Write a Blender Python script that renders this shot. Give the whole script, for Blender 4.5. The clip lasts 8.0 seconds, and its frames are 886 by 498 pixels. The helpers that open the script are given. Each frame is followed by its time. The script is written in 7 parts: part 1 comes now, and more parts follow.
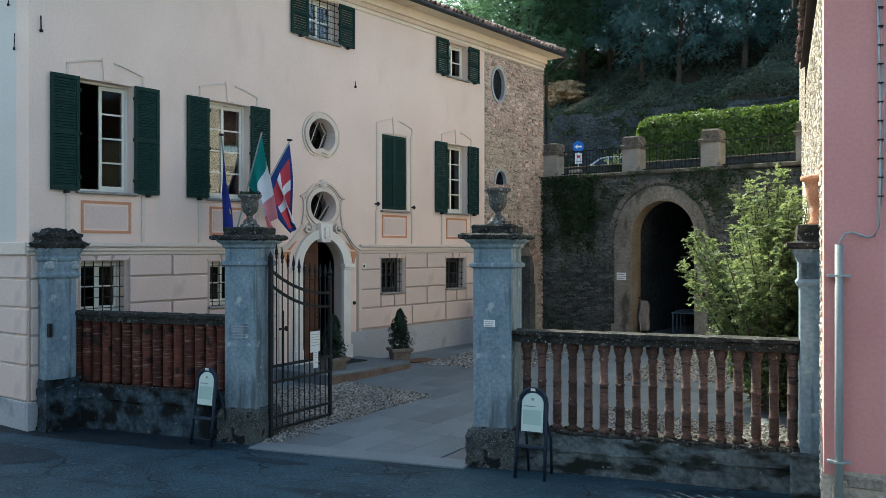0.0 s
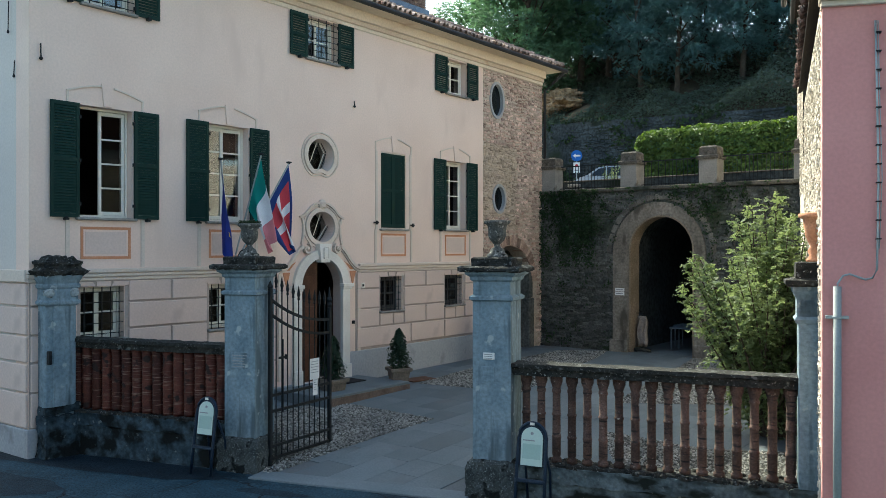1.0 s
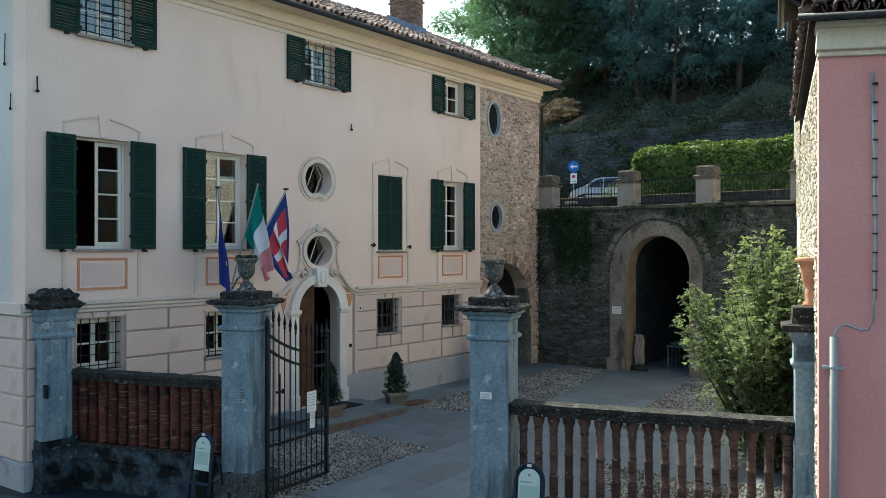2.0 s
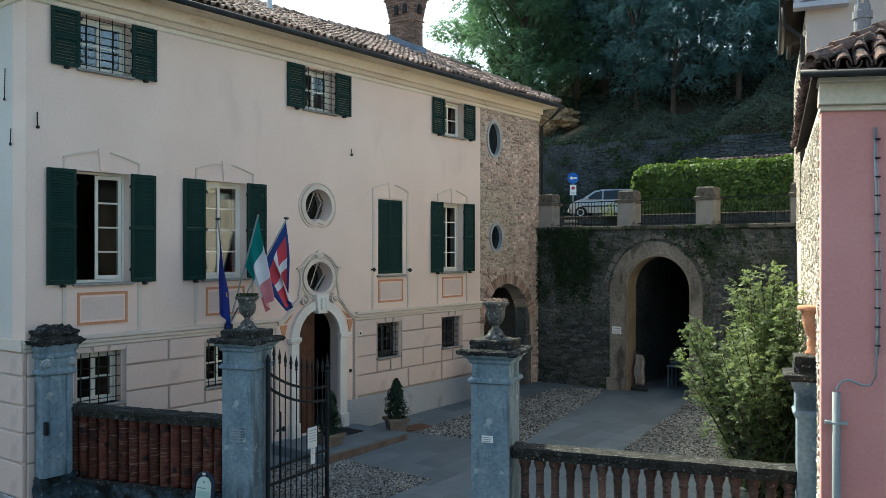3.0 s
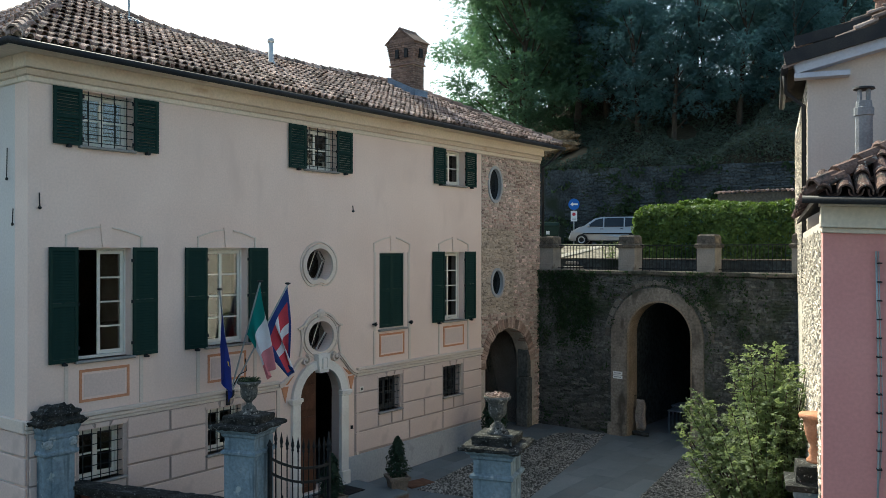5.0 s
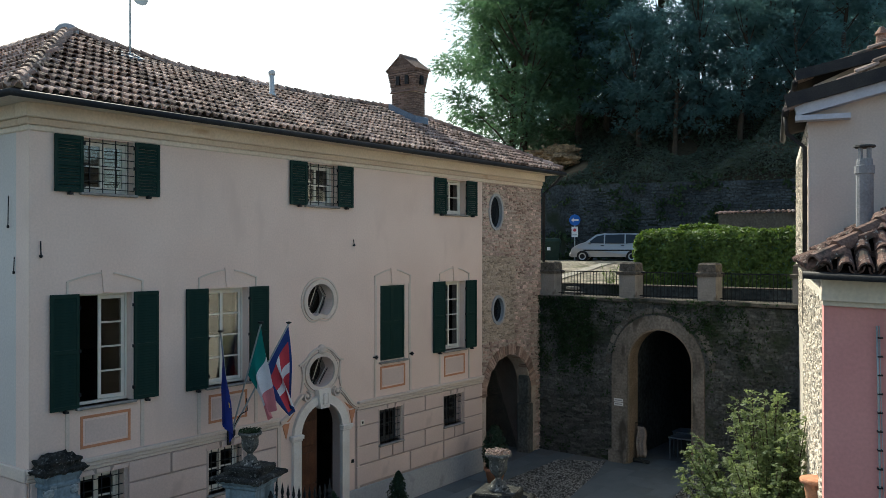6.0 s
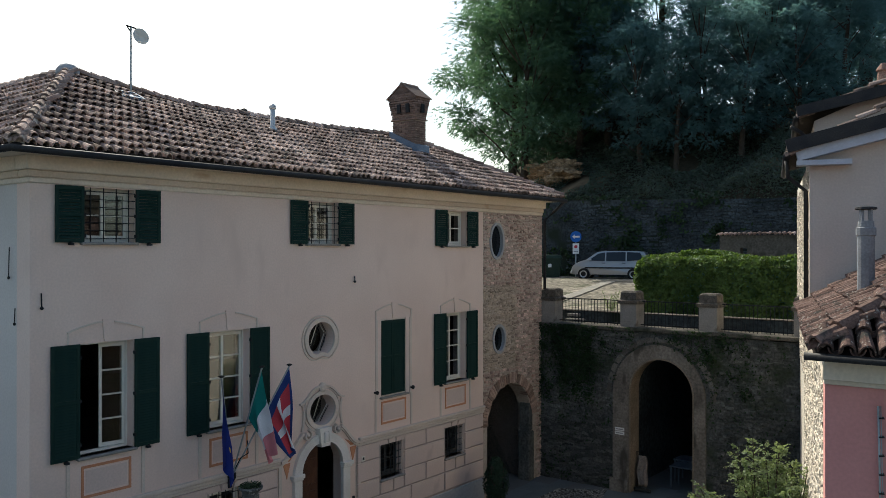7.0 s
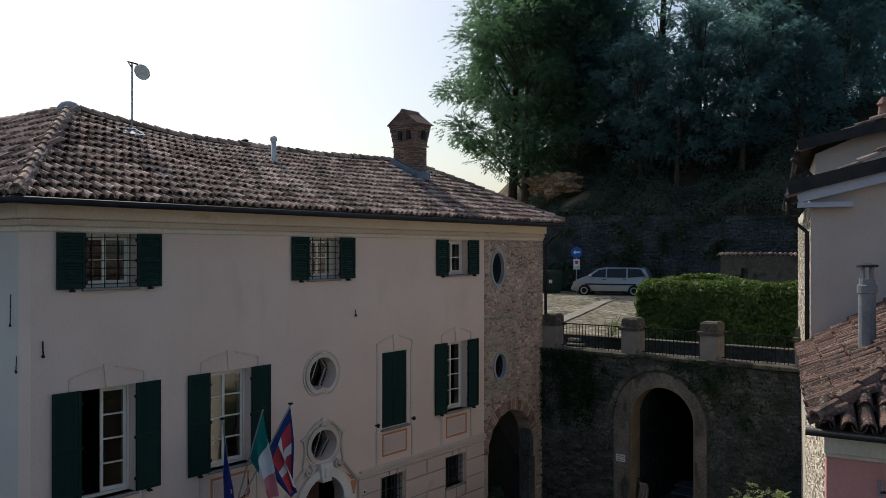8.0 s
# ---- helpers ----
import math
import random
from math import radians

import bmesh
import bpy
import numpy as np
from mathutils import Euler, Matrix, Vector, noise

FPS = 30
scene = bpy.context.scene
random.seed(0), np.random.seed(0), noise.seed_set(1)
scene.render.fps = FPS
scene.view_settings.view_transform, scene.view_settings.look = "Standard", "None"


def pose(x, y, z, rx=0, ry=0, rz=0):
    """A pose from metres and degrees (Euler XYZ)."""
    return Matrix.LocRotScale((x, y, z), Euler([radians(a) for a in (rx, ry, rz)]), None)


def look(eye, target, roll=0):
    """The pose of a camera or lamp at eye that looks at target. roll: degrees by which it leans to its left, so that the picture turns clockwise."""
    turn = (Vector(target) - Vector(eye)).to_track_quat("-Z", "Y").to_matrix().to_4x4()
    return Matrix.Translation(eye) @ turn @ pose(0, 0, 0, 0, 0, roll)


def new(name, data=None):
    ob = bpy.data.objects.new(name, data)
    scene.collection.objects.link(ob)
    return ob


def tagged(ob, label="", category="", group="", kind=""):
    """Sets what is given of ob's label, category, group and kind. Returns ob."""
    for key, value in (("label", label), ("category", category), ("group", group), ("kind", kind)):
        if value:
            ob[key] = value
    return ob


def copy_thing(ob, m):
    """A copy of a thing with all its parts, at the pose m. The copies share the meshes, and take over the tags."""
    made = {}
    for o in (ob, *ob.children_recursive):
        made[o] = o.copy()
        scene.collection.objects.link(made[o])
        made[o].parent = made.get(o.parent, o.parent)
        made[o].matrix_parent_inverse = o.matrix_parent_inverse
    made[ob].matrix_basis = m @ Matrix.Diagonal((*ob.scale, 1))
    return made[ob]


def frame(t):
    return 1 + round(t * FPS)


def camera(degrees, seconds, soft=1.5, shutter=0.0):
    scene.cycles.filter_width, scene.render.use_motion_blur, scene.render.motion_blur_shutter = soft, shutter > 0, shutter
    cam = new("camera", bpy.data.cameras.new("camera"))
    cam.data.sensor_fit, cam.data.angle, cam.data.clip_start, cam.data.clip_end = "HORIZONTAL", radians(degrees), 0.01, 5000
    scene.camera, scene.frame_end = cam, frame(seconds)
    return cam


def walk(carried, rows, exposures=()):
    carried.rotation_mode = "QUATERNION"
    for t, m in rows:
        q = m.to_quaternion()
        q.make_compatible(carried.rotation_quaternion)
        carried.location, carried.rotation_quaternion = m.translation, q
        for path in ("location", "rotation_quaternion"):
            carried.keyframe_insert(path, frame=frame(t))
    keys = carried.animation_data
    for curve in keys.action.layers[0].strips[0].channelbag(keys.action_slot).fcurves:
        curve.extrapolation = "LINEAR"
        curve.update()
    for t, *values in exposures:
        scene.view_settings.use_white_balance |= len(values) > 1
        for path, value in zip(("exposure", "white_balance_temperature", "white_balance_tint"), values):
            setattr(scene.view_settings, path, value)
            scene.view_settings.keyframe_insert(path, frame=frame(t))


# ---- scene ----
cam = camera(55.6, 8.0, soft=0.85)
METRES, EYE, TILT, LEAN, TURN = 5.6, 3.12, 0.0, 0.0, 0.0
ROWS = [
    (0.0, 0.0, 0.0, 0.0, 0.0, 0.0, -0.0),
    (0.5, -0.0033, -0.0034, 0.0402, -0.07, 0.01, 0.0),
    (1.0, -0.0042, -0.0057, 0.0839, -0.14, 0.02, -0.01),
    (1.5, -0.0037, -0.0064, 0.1328, -0.25, 0.03, -0.02),
    (3.0, -0.0113, -0.0026, 0.2963, -0.43, 0.04, -0.02),
    (3.5, -0.0149, -0.0024, 0.3543, -0.44, 0.04, -0.02),
    (4.0, -0.0149, -0.0032, 0.4141, -0.43, 0.05, -0.03),
    (4.5, -0.0146, -0.004, 0.4755, -0.41, 0.06, -0.03),
    (6.0, -0.015, -0.0066, 0.6916, -0.34, 0.1, -0.03),
    (6.5, -0.0139, -0.0061, 0.7694, -0.29, 0.1, -0.03),
    (7.0, -0.0137, -0.005, 0.8514, -0.26, 0.11, -0.02),
    (7.5, -0.0153, -0.0049, 0.9273, -0.23, 0.12, -0.02),
    (8.0, -0.0155, -0.0064, 0.9992, -0.22, 0.13, -0.01),
]
EXPOSURES = [(0.0, 1.40, 6450, -2), (1.5, 1.29, 6450, -4), (3.0, 1.14, 6460, -4), (4.5, 0.92, 6440, -3), (6.0, 0.5, 6500, 0), (7.0, 0.22, 6500, 3), (8.0, -0.36, 6450, 7)]
walk(cam, [(t, pose(0, 0, EYE, TILT, LEAN, TURN) @ pose(METRES * x, METRES * y, METRES * z, 90 + pitch, roll, yaw)) for t, x, y, z, yaw, pitch, roll in ROWS], EXPOSURES)

# ---- light: a high sun behind the villa, clear sky ----
SUN_EL, SUN_AZ = radians(43.0), math.atan2(-0.48, 0.88)
world = bpy.data.worlds.new("sky")
scene.world = world
world.use_nodes = True
wn = world.node_tree.nodes
sky = wn.new("ShaderNodeTexSky")
sky.sky_type, sky.sun_disc = "NISHITA", False
sky.sun_elevation, sky.sun_rotation = SUN_EL, SUN_AZ
sky.dust_density, sky.air_density = 2.6, 1.0
world.node_tree.links.new(sky.outputs[0], wn["Background"].inputs[0])
wn["Background"].inputs[1].default_value = 0.15
sun_data = bpy.data.lights.new("sun", "SUN")
sun_data.energy, sun_data.angle, sun_data.color = 4.0, radians(0.5), (1.0, 0.93, 0.82)
sun = new("sun", sun_data)
sun.matrix_world = look((0, 0, 30), (0.48 * math.cos(SUN_EL), -0.88 * math.cos(SUN_EL), 30 - math.sin(SUN_EL)))


# ---- materials ----
def mat(name, c1, c2, scale=2.0, fine=40.0, rough=0.8, bump=0.3, metal=0.0, stain=None, stain_at=0.6, stain_scale=1.2, rand=0.0, island=0.0, streak=False, contrast=0.25, spec=0.22, blot=None):
    """A surface whose colour drifts between c1 and c2, with fine grain, bump, and optional stains or streaks."""
    m = bpy.data.materials.new(name)
    m.use_nodes = True
    n, l = m.node_tree.nodes, m.node_tree.links
    b = n["Principled BSDF"]
    co = n.new("ShaderNodeTexCoord")

    def noise_at(sc, detail=4.0, vec=None):
        t = n.new("ShaderNodeTexNoise")
        t.inputs["Scale"].default_value, t.inputs["Detail"].default_value = sc, detail
        l.new(vec or co.outputs["Object"], t.inputs["Vector"])
        return t.outputs["Fac"]

    def ramp(src, a, z):
        r = n.new("ShaderNodeMapRange")
        r.inputs["From Min"].default_value, r.inputs["From Max"].default_value = a, z
        l.new(src, r.inputs["Value"])
        return r.outputs[0]

    def mix(fac, a, z, kind="MIX"):
        x = n.new("ShaderNodeMix")
        x.data_type, x.blend_type = "RGBA", kind
        for v, i in ((fac, 0), (a, 6), (z, 7)):
            if isinstance(v, (int, float)):
                x.inputs[i].default_value = v
            elif isinstance(v, tuple):
                x.inputs[i].default_value = (*v, 1)
            else:
                l.new(v, x.inputs[i])
        return x.outputs[2]

    vec = None
    if rand:
        info = n.new("ShaderNodeObjectInfo")
        off = n.new("ShaderNodeVectorMath")
        off.operation = "MULTIPLY_ADD"
        comb = n.new("ShaderNodeCombineXYZ")
        l.new(info.outputs["Random"], comb.inputs[0])
        l.new(info.outputs["Random"], comb.inputs[2])
        l.new(comb.outputs[0], off.inputs[0])
        off.inputs[1].default_value = (37.0, 11.0, 23.0)
        l.new(co.outputs["Object"], off.inputs[2])
        vec = off.outputs[0]
    col = mix(ramp(noise_at(scale, 5, vec), 0.32, 0.68), c1, c2)
    grain = noise_at(fine, 3, vec)
    g = n.new("ShaderNodeMapRange")
    g.inputs["To Min"].default_value, g.inputs["To Max"].default_value = 1 - contrast, 1 + contrast
    g.inputs["From Min"].default_value, g.inputs["From Max"].default_value = 0.3, 0.7
    l.new(grain, g.inputs["Value"])
    col = mix(1.0, col, g.outputs[0], "MULTIPLY")
    for flag, amount in (("rand", rand), ("island", island)):
        if amount:
            src = n.new("ShaderNodeObjectInfo").outputs["Random"] if flag == "rand" else n.new("ShaderNodeNewGeometry").outputs["Random Per Island"]
            r = n.new("ShaderNodeMapRange")
            r.inputs["To Min"].default_value, r.inputs["To Max"].default_value = 1 - amount, 1 + amount
            l.new(src, r.inputs["Value"])
            col = mix(1.0, col, r.outputs[0], "MULTIPLY")
    if stain:
        sv = None
        if streak:
            mp = n.new("ShaderNodeMapping")
            mp.inputs["Scale"].default_value = streak if isinstance(streak, tuple) else (1.0, 1.0, 0.12)
            l.new(vec or co.outputs["Object"], mp.inputs["Vector"])
            sv = mp.outputs[0]
        col = mix(ramp(noise_at(stain_scale, 8, sv or vec), stain_at, stain_at + 0.12), col, stain)
    if blot:
        col = mix(ramp(noise_at(blot[2], 9, vec), blot[1], blot[1] + 0.06), col, blot[0])
    l.new(col, b.inputs["Base Color"])
    b.inputs["Roughness"].default_value, b.inputs["Metallic"].default_value = rough, metal
    b.inputs["Specular IOR Level"].default_value = spec
    if bump:
        bp = n.new("ShaderNodeBump")
        bp.inputs["Strength"].default_value, bp.inputs["Distance"].default_value = bump, 0.02
        l.new(grain, bp.inputs["Height"])
        l.new(bp.outputs[0], b.inputs["Normal"])
    return m


def glass_mat(name, tint, ior=1.45):
    m = bpy.data.materials.new(name)
    m.use_nodes = True
    b = m.node_tree.nodes["Principled BSDF"]
    b.inputs["Base Color"].default_value = (*tint, 1)
    b.inputs["Roughness"].default_value = 0.03
    b.inputs["Transmission Weight"].default_value = 1.0
    b.inputs["IOR"].default_value = ior
    return m


def leaf_mat(name, c1, c2, trans=0.35, glow=(1.6, 1.7, 0.9)):
    m = mat(name, c1, c2, 0.8, 6.0, 0.55, 0.0, island=0.45, contrast=0.15)
    n, l = m.node_tree.nodes, m.node_tree.links
    out, b = n["Material Output"], n["Principled BSDF"]
    tr = n.new("ShaderNodeBsdfTranslucent")
    tr.inputs["Color"].default_value = (c2[0] * glow[0], c2[1] * glow[1], c2[2] * glow[2], 1)
    mx = n.new("ShaderNodeMixShader")
    mx.inputs[0].default_value = trans
    l.new(b.outputs[0], mx.inputs[1])
    l.new(tr.outputs[0], mx.inputs[2])
    l.new(mx.outputs[0], out.inputs["Surface"])
    return m


def cracked(m, scale, width, dark):
    """Adds long wandering cracks and patch edges to a surface."""
    n, l = m.node_tree.nodes, m.node_tree.links
    b = n["Principled BSDF"]
    src = b.inputs["Base Color"].links[0].from_socket
    co = n.new("ShaderNodeTexCoord")
    t = n.new("ShaderNodeTexNoise")
    t.inputs["Scale"].default_value, t.inputs["Detail"].default_value = 1.3, 6.0
    l.new(co.outputs["Object"], t.inputs["Vector"])
    w = n.new("ShaderNodeVectorMath")
    w.operation = "MULTIPLY_ADD"
    w.inputs[1].default_value = (0.9, 0.9, 0.0)
    l.new(t.outputs["Color"], w.inputs[0])
    l.new(co.outputs["Object"], w.inputs[2])
    v = n.new("ShaderNodeTexVoronoi")
    v.feature, v.voronoi_dimensions = "DISTANCE_TO_EDGE", "2D"
    v.inputs["Scale"].default_value = scale
    l.new(w.outputs[0], v.inputs["Vector"])
    r = n.new("ShaderNodeMapRange")
    r.inputs["From Min"].default_value, r.inputs["From Max"].default_value = width, width * 0.3
    l.new(v.outputs["Distance"], r.inputs["Value"])
    k = n.new("ShaderNodeTexNoise")
    k.inputs["Scale"].default_value = 0.45
    l.new(co.outputs["Object"], k.inputs["Vector"])
    g = n.new("ShaderNodeMapRange")
    g.inputs["From Min"].default_value, g.inputs["From Max"].default_value = 0.46, 0.58
    l.new(k.outputs["Fac"], g.inputs["Value"])
    h = n.new("ShaderNodeMath")
    h.operation = "MULTIPLY"
    l.new(r.outputs[0], h.inputs[0])
    l.new(g.outputs[0], h.inputs[1])
    x = n.new("ShaderNodeMix")
    x.data_type = "RGBA"
    l.new(h.outputs[0], x.inputs[0])
    l.new(src, x.inputs[6])
    x.inputs[7].default_value = (*dark, 1)
    l.new(x.outputs[2], b.inputs["Base Color"])
    return m


PLASTER = mat("pink_plaster", (0.71, 0.555, 0.475), (0.78, 0.625, 0.54), 0.5, 25, 0.9, 0.08, contrast=0.05, stain=(0.695, 0.545, 0.468), stain_at=0.58, stain_scale=1.3, streak=(1.0, 1.0, 0.35))
BLOCK = mat("rusticated_plaster", (0.60, 0.475, 0.42), (0.66, 0.53, 0.47), 0.8, 25, 0.9, 0.1, contrast=0.06, stain=(0.54, 0.43, 0.38), stain_at=0.6, stain_scale=1.5)
TRIM = mat("grey_beige_trim", (0.60, 0.51, 0.44), (0.67, 0.58, 0.50), 1.0, 30, 0.88, 0.1, contrast=0.07)
ORANGE = mat("orange_band", (0.50, 0.22, 0.12), (0.58, 0.28, 0.16), 2, 30, 0.9, 0.05, contrast=0.08)
CORNICE = mat("cream_cornice", (0.66, 0.56, 0.45), (0.74, 0.645, 0.53), 0.7, 20, 0.9, 0.1, stain=(0.54, 0.40, 0.28), stain_at=0.62, stain_scale=1.0, streak=(1.0, 1.0, 3.0), contrast=0.08)
GREYWASH = mat("grey_plinth", (0.31, 0.325, 0.345), (0.39, 0.40, 0.415), 0.8, 20, 0.9, 0.15, contrast=0.1, stain=(0.22, 0.225, 0.23), stain_at=0.58, stain_scale=1.6)
MARBLE = mat("white_portal_stone", (0.66, 0.62, 0.57), (0.75, 0.72, 0.67), 2, 30, 0.7, 0.1, contrast=0.06)
STONE = mat("rubble_stone", (0.26, 0.22, 0.18), (0.40, 0.35, 0.29), 1.5, 25, 0.92, 0.5, island=0.45, contrast=0.25)
STONE_WARM = mat("warm_rubble_stone", (0.37, 0.255, 0.21), (0.57, 0.44, 0.38), 1.1, 25, 0.92, 0.5, island=0.45, contrast=0.25, stain=(0.36, 0.18, 0.12), stain_at=0.60, stain_scale=2.2)
MORTAR = mat("lime_mortar", (0.38, 0.31, 0.25), (0.50, 0.42, 0.35), 2, 20, 0.95, 0.5, contrast=0.2)
DARKSTONE = mat("mossy_wall_stone", (0.055, 0.06, 0.057), (0.135, 0.135, 0.125), 0.8, 14, 0.95, 0.7, island=0.35, contrast=0.4, stain=(0.04, 0.052, 0.028), stain_at=0.54, stain_scale=0.6)
DARKMORTAR = mat("mossy_mortar_and_niche_shade", (0.06, 0.064, 0.06), (0.125, 0.125, 0.115), 0.8, 14, 0.95, 0.7, contrast=0.4, stain=(0.04, 0.055, 0.028), stain_at=0.54, stain_scale=0.6)
BLACKSTONE = mat("black_stone_and_vault_shade", (0.028, 0.036, 0.042), (0.062, 0.074, 0.08), 0.7, 8, 0.95, 0.9, contrast=0.5, stain=(0.018, 0.026, 0.017), stain_at=0.55, stain_scale=0.5)
TERRACE = mat("terrace_gravel", (0.13, 0.115, 0.088), (0.25, 0.22, 0.17), 0.9, 5, 0.95, 0.9, contrast=0.7, stain=(0.06, 0.068, 0.032), stain_at=0.56, stain_scale=0.8, blot=((0.36, 0.32, 0.26), 0.62, 1.6))
ARCHSTONE = mat("arch_stone", (0.16, 0.14, 0.118), (0.275, 0.243, 0.205), 1.2, 14, 0.9, 0.5, island=0.12, contrast=0.3, stain=(0.085, 0.075, 0.06), stain_at=0.56, stain_scale=2.2, streak=(1.2, 1.2, 0.5))
# weathered render; the blue cast of shade is part of its base colour
GATESTONE = mat("weathered_render_blue_shade", (0.15, 0.21, 0.25), (0.25, 0.32, 0.36), 2.2, 18, 0.9, 0.4, contrast=0.2, stain=(0.105, 0.14, 0.16), stain_at=0.54, stain_scale=6.0, streak=True, blot=((0.36, 0.41, 0.42), 0.635, 5.5))
CAPSTONE = mat("lichened_dark_stone", (0.014, 0.015, 0.014), (0.045, 0.045, 0.04), 4, 25, 0.95, 0.9, contrast=0.4, stain=(0.34, 0.34, 0.32), stain_at=0.62, stain_scale=34, blot=((0.11, 0.115, 0.11), 0.60, 9.0))
PLINTHSTONE = mat("pebbled_plinth", (0.036, 0.044, 0.045), (0.09, 0.10, 0.098), 4, 30, 0.95, 0.9, contrast=0.4, stain=(0.25, 0.27, 0.26), stain_at=0.57, stain_scale=48, blot=((0.010, 0.013, 0.013), 0.55, 4.0))
WALLBASE = mat("mossy_parapet", (0.065, 0.085, 0.093), (0.15, 0.18, 0.185), 2.2, 16, 0.95, 0.8, contrast=0.35, stain=(0.016, 0.020, 0.016), stain_at=0.47, stain_scale=2.2, streak=(0.8, 0.8, 1.8), blot=((0.20, 0.21, 0.195), 0.66, 14))
TERRACOTTA = mat("terracotta_baluster", (0.068, 0.043, 0.036), (0.135, 0.082, 0.064), 5, 45, 0.85, 0.5, rand=0.4, contrast=0.3, stain=(0.03, 0.026, 0.024), stain_at=0.55, stain_scale=5, streak=(0.6, 0.6, 5.0), blot=((0.30, 0.26, 0.22), 0.655, 20))
OLD_TILE = mat("lichened_house_tile", (0.082, 0.048, 0.04), (0.19, 0.12, 0.098), 3.0, 30, 0.92, 0.6, rand=0.5, contrast=0.35, stain=(0.05, 0.046, 0.04), stain_at=0.54, stain_scale=7.0, blot=((0.28, 0.25, 0.22), 0.60, 18))
CORNICE_WARM = mat("ochre_cornice", (0.56, 0.44, 0.33), (0.65, 0.53, 0.41), 0.7, 20, 0.9, 0.1, stain=(0.48, 0.34, 0.23), stain_at=0.60, stain_scale=1.2, contrast=0.08)
DARKGLASS = mat("dark_pane", (0.008, 0.010, 0.012), (0.014, 0.017, 0.02), 1, 10, 0.12, 0.0, contrast=0.05, spec=0.4)
TERRA_URN = mat("terracotta_pot", (0.50, 0.22, 0.12), (0.60, 0.30, 0.18), 4, 40, 0.85, 0.3, contrast=0.15)
SHUTTER = mat("dark_green_paint", (0.006, 0.026, 0.0215), (0.013, 0.038, 0.031), 3, 60, 0.6, 0.1, contrast=0.16, spec=0.12)
WHITEWOOD = mat("white_window_paint", (0.66, 0.63, 0.55), (0.74, 0.71, 0.63), 3, 60, 0.5, 0.05, contrast=0.06)
DOORWOOD = mat("brown_door_wood", (0.055, 0.022, 0.013), (0.10, 0.043, 0.024), 3, 40, 0.5, 0.2, contrast=0.2, streak=True, stain=(0.07, 0.03, 0.015), stain_at=0.5, stain_scale=12)
IRON = mat("dark_wrought_iron", (0.010, 0.012, 0.014), (0.024, 0.027, 0.03), 6, 80, 0.6, 0.2, metal=0.2, contrast=0.2)
ZINC = mat("zinc_pipe", (0.30, 0.35, 0.36), (0.40, 0.44, 0.44), 3, 40, 0.45, 0.05, metal=0.4, contrast=0.06)
COPPER = mat("dark_gutter_metal", (0.022, 0.023, 0.028), (0.045, 0.043, 0.042), 3, 40, 0.6, 0.1, metal=0.2)
GREYWOOD = mat("dark_window_wood", (0.035, 0.036, 0.038), (0.06, 0.06, 0.06), 3, 60, 0.6, 0.05, contrast=0.1)
LEAD = mat("blue_grey_flashing", (0.14, 0.19, 0.26), (0.20, 0.26, 0.33), 3, 40, 0.5, 0.1, metal=0.3)
TILE = mat("old_roof_tile", (0.20, 0.13, 0.105), (0.47, 0.36, 0.305), 1.2, 30, 0.92, 0.4, island=0.6, contrast=0.28, stain=(0.09, 0.08, 0.068), stain_at=0.57, stain_scale=3.0)
TILE_ONE = mat("old_single_tile", (0.20, 0.13, 0.10), (0.47, 0.355, 0.30), 2.0, 30, 0.92, 0.5, rand=0.55, contrast=0.3, stain=(0.09, 0.085, 0.07), stain_at=0.57, stain_scale=6.0)
ROOFBED = mat("roof_channel", (0.014, 0.010, 0.009), (0.03, 0.022, 0.018), 2, 20, 0.95, 0.4)
BRICK = mat("old_red_brick", (0.15, 0.105, 0.085), (0.25, 0.175, 0.145), 5, 40, 0.92, 0.4, rand=0.35, contrast=0.2)
PINK = mat("salmon_render", (0.62, 0.27, 0.25), (0.70, 0.33, 0.30), 0.7, 25, 0.88, 0.08, contrast=0.05, stain=(0.57, 0.25, 0.23), stain_at=0.6, stain_scale=0.8)
CREAM = mat("cream_render", (0.55, 0.47, 0.42), (0.62, 0.54, 0.48), 0.8, 25, 0.9, 0.08, contrast=0.06)
PALE = mat("pale_fascia", (0.45, 0.48, 0.56), (0.55, 0.57, 0.63), 2, 25, 0.85, 0.05, contrast=0.06)
# the blue of skylit shade is mixed into the asphalt colour
ASPHALT = mat("old_asphalt_blue_shade", (0.011, 0.034, 0.050), (0.025, 0.062, 0.086), 1.3, 28, 0.8, 0.8, contrast=0.5, stain=(0.007, 0.020, 0.030), stain_at=0.54, stain_scale=0.8, streak=(0.5, 1.6, 1.0), blot=((0.04, 0.075, 0.093), 0.60, 7.0))
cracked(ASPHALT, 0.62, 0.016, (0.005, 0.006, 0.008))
EARTH = mat("earth", (0.09, 0.075, 0.05), (0.15, 0.12, 0.08), 0.4, 15, 0.95, 0.5)
PAVING = mat("grey_paving_slab", (0.118, 0.144, 0.155), (0.152, 0.176, 0.187), 0.9, 35, 0.8, 0.12, rand=0.16, contrast=0.12, stain=(0.13, 0.138, 0.145), stain_at=0.6, stain_scale=1.1)
PAVEBED = mat("paving_joint", (0.12, 0.128, 0.132), (0.15, 0.157, 0.16), 0.9, 30, 0.9, 0.2, contrast=0.12)
GRAVEL = mat("cobble_bed", (0.03, 0.031, 0.027), (0.065, 0.064, 0.056), 2, 45, 0.95, 0.7, contrast=0.4)
PEBBLE = mat("river_pebble", (0.165, 0.166, 0.156), (0.31, 0.30, 0.275), 1, 20, 0.8, 0.2, island=0.6)
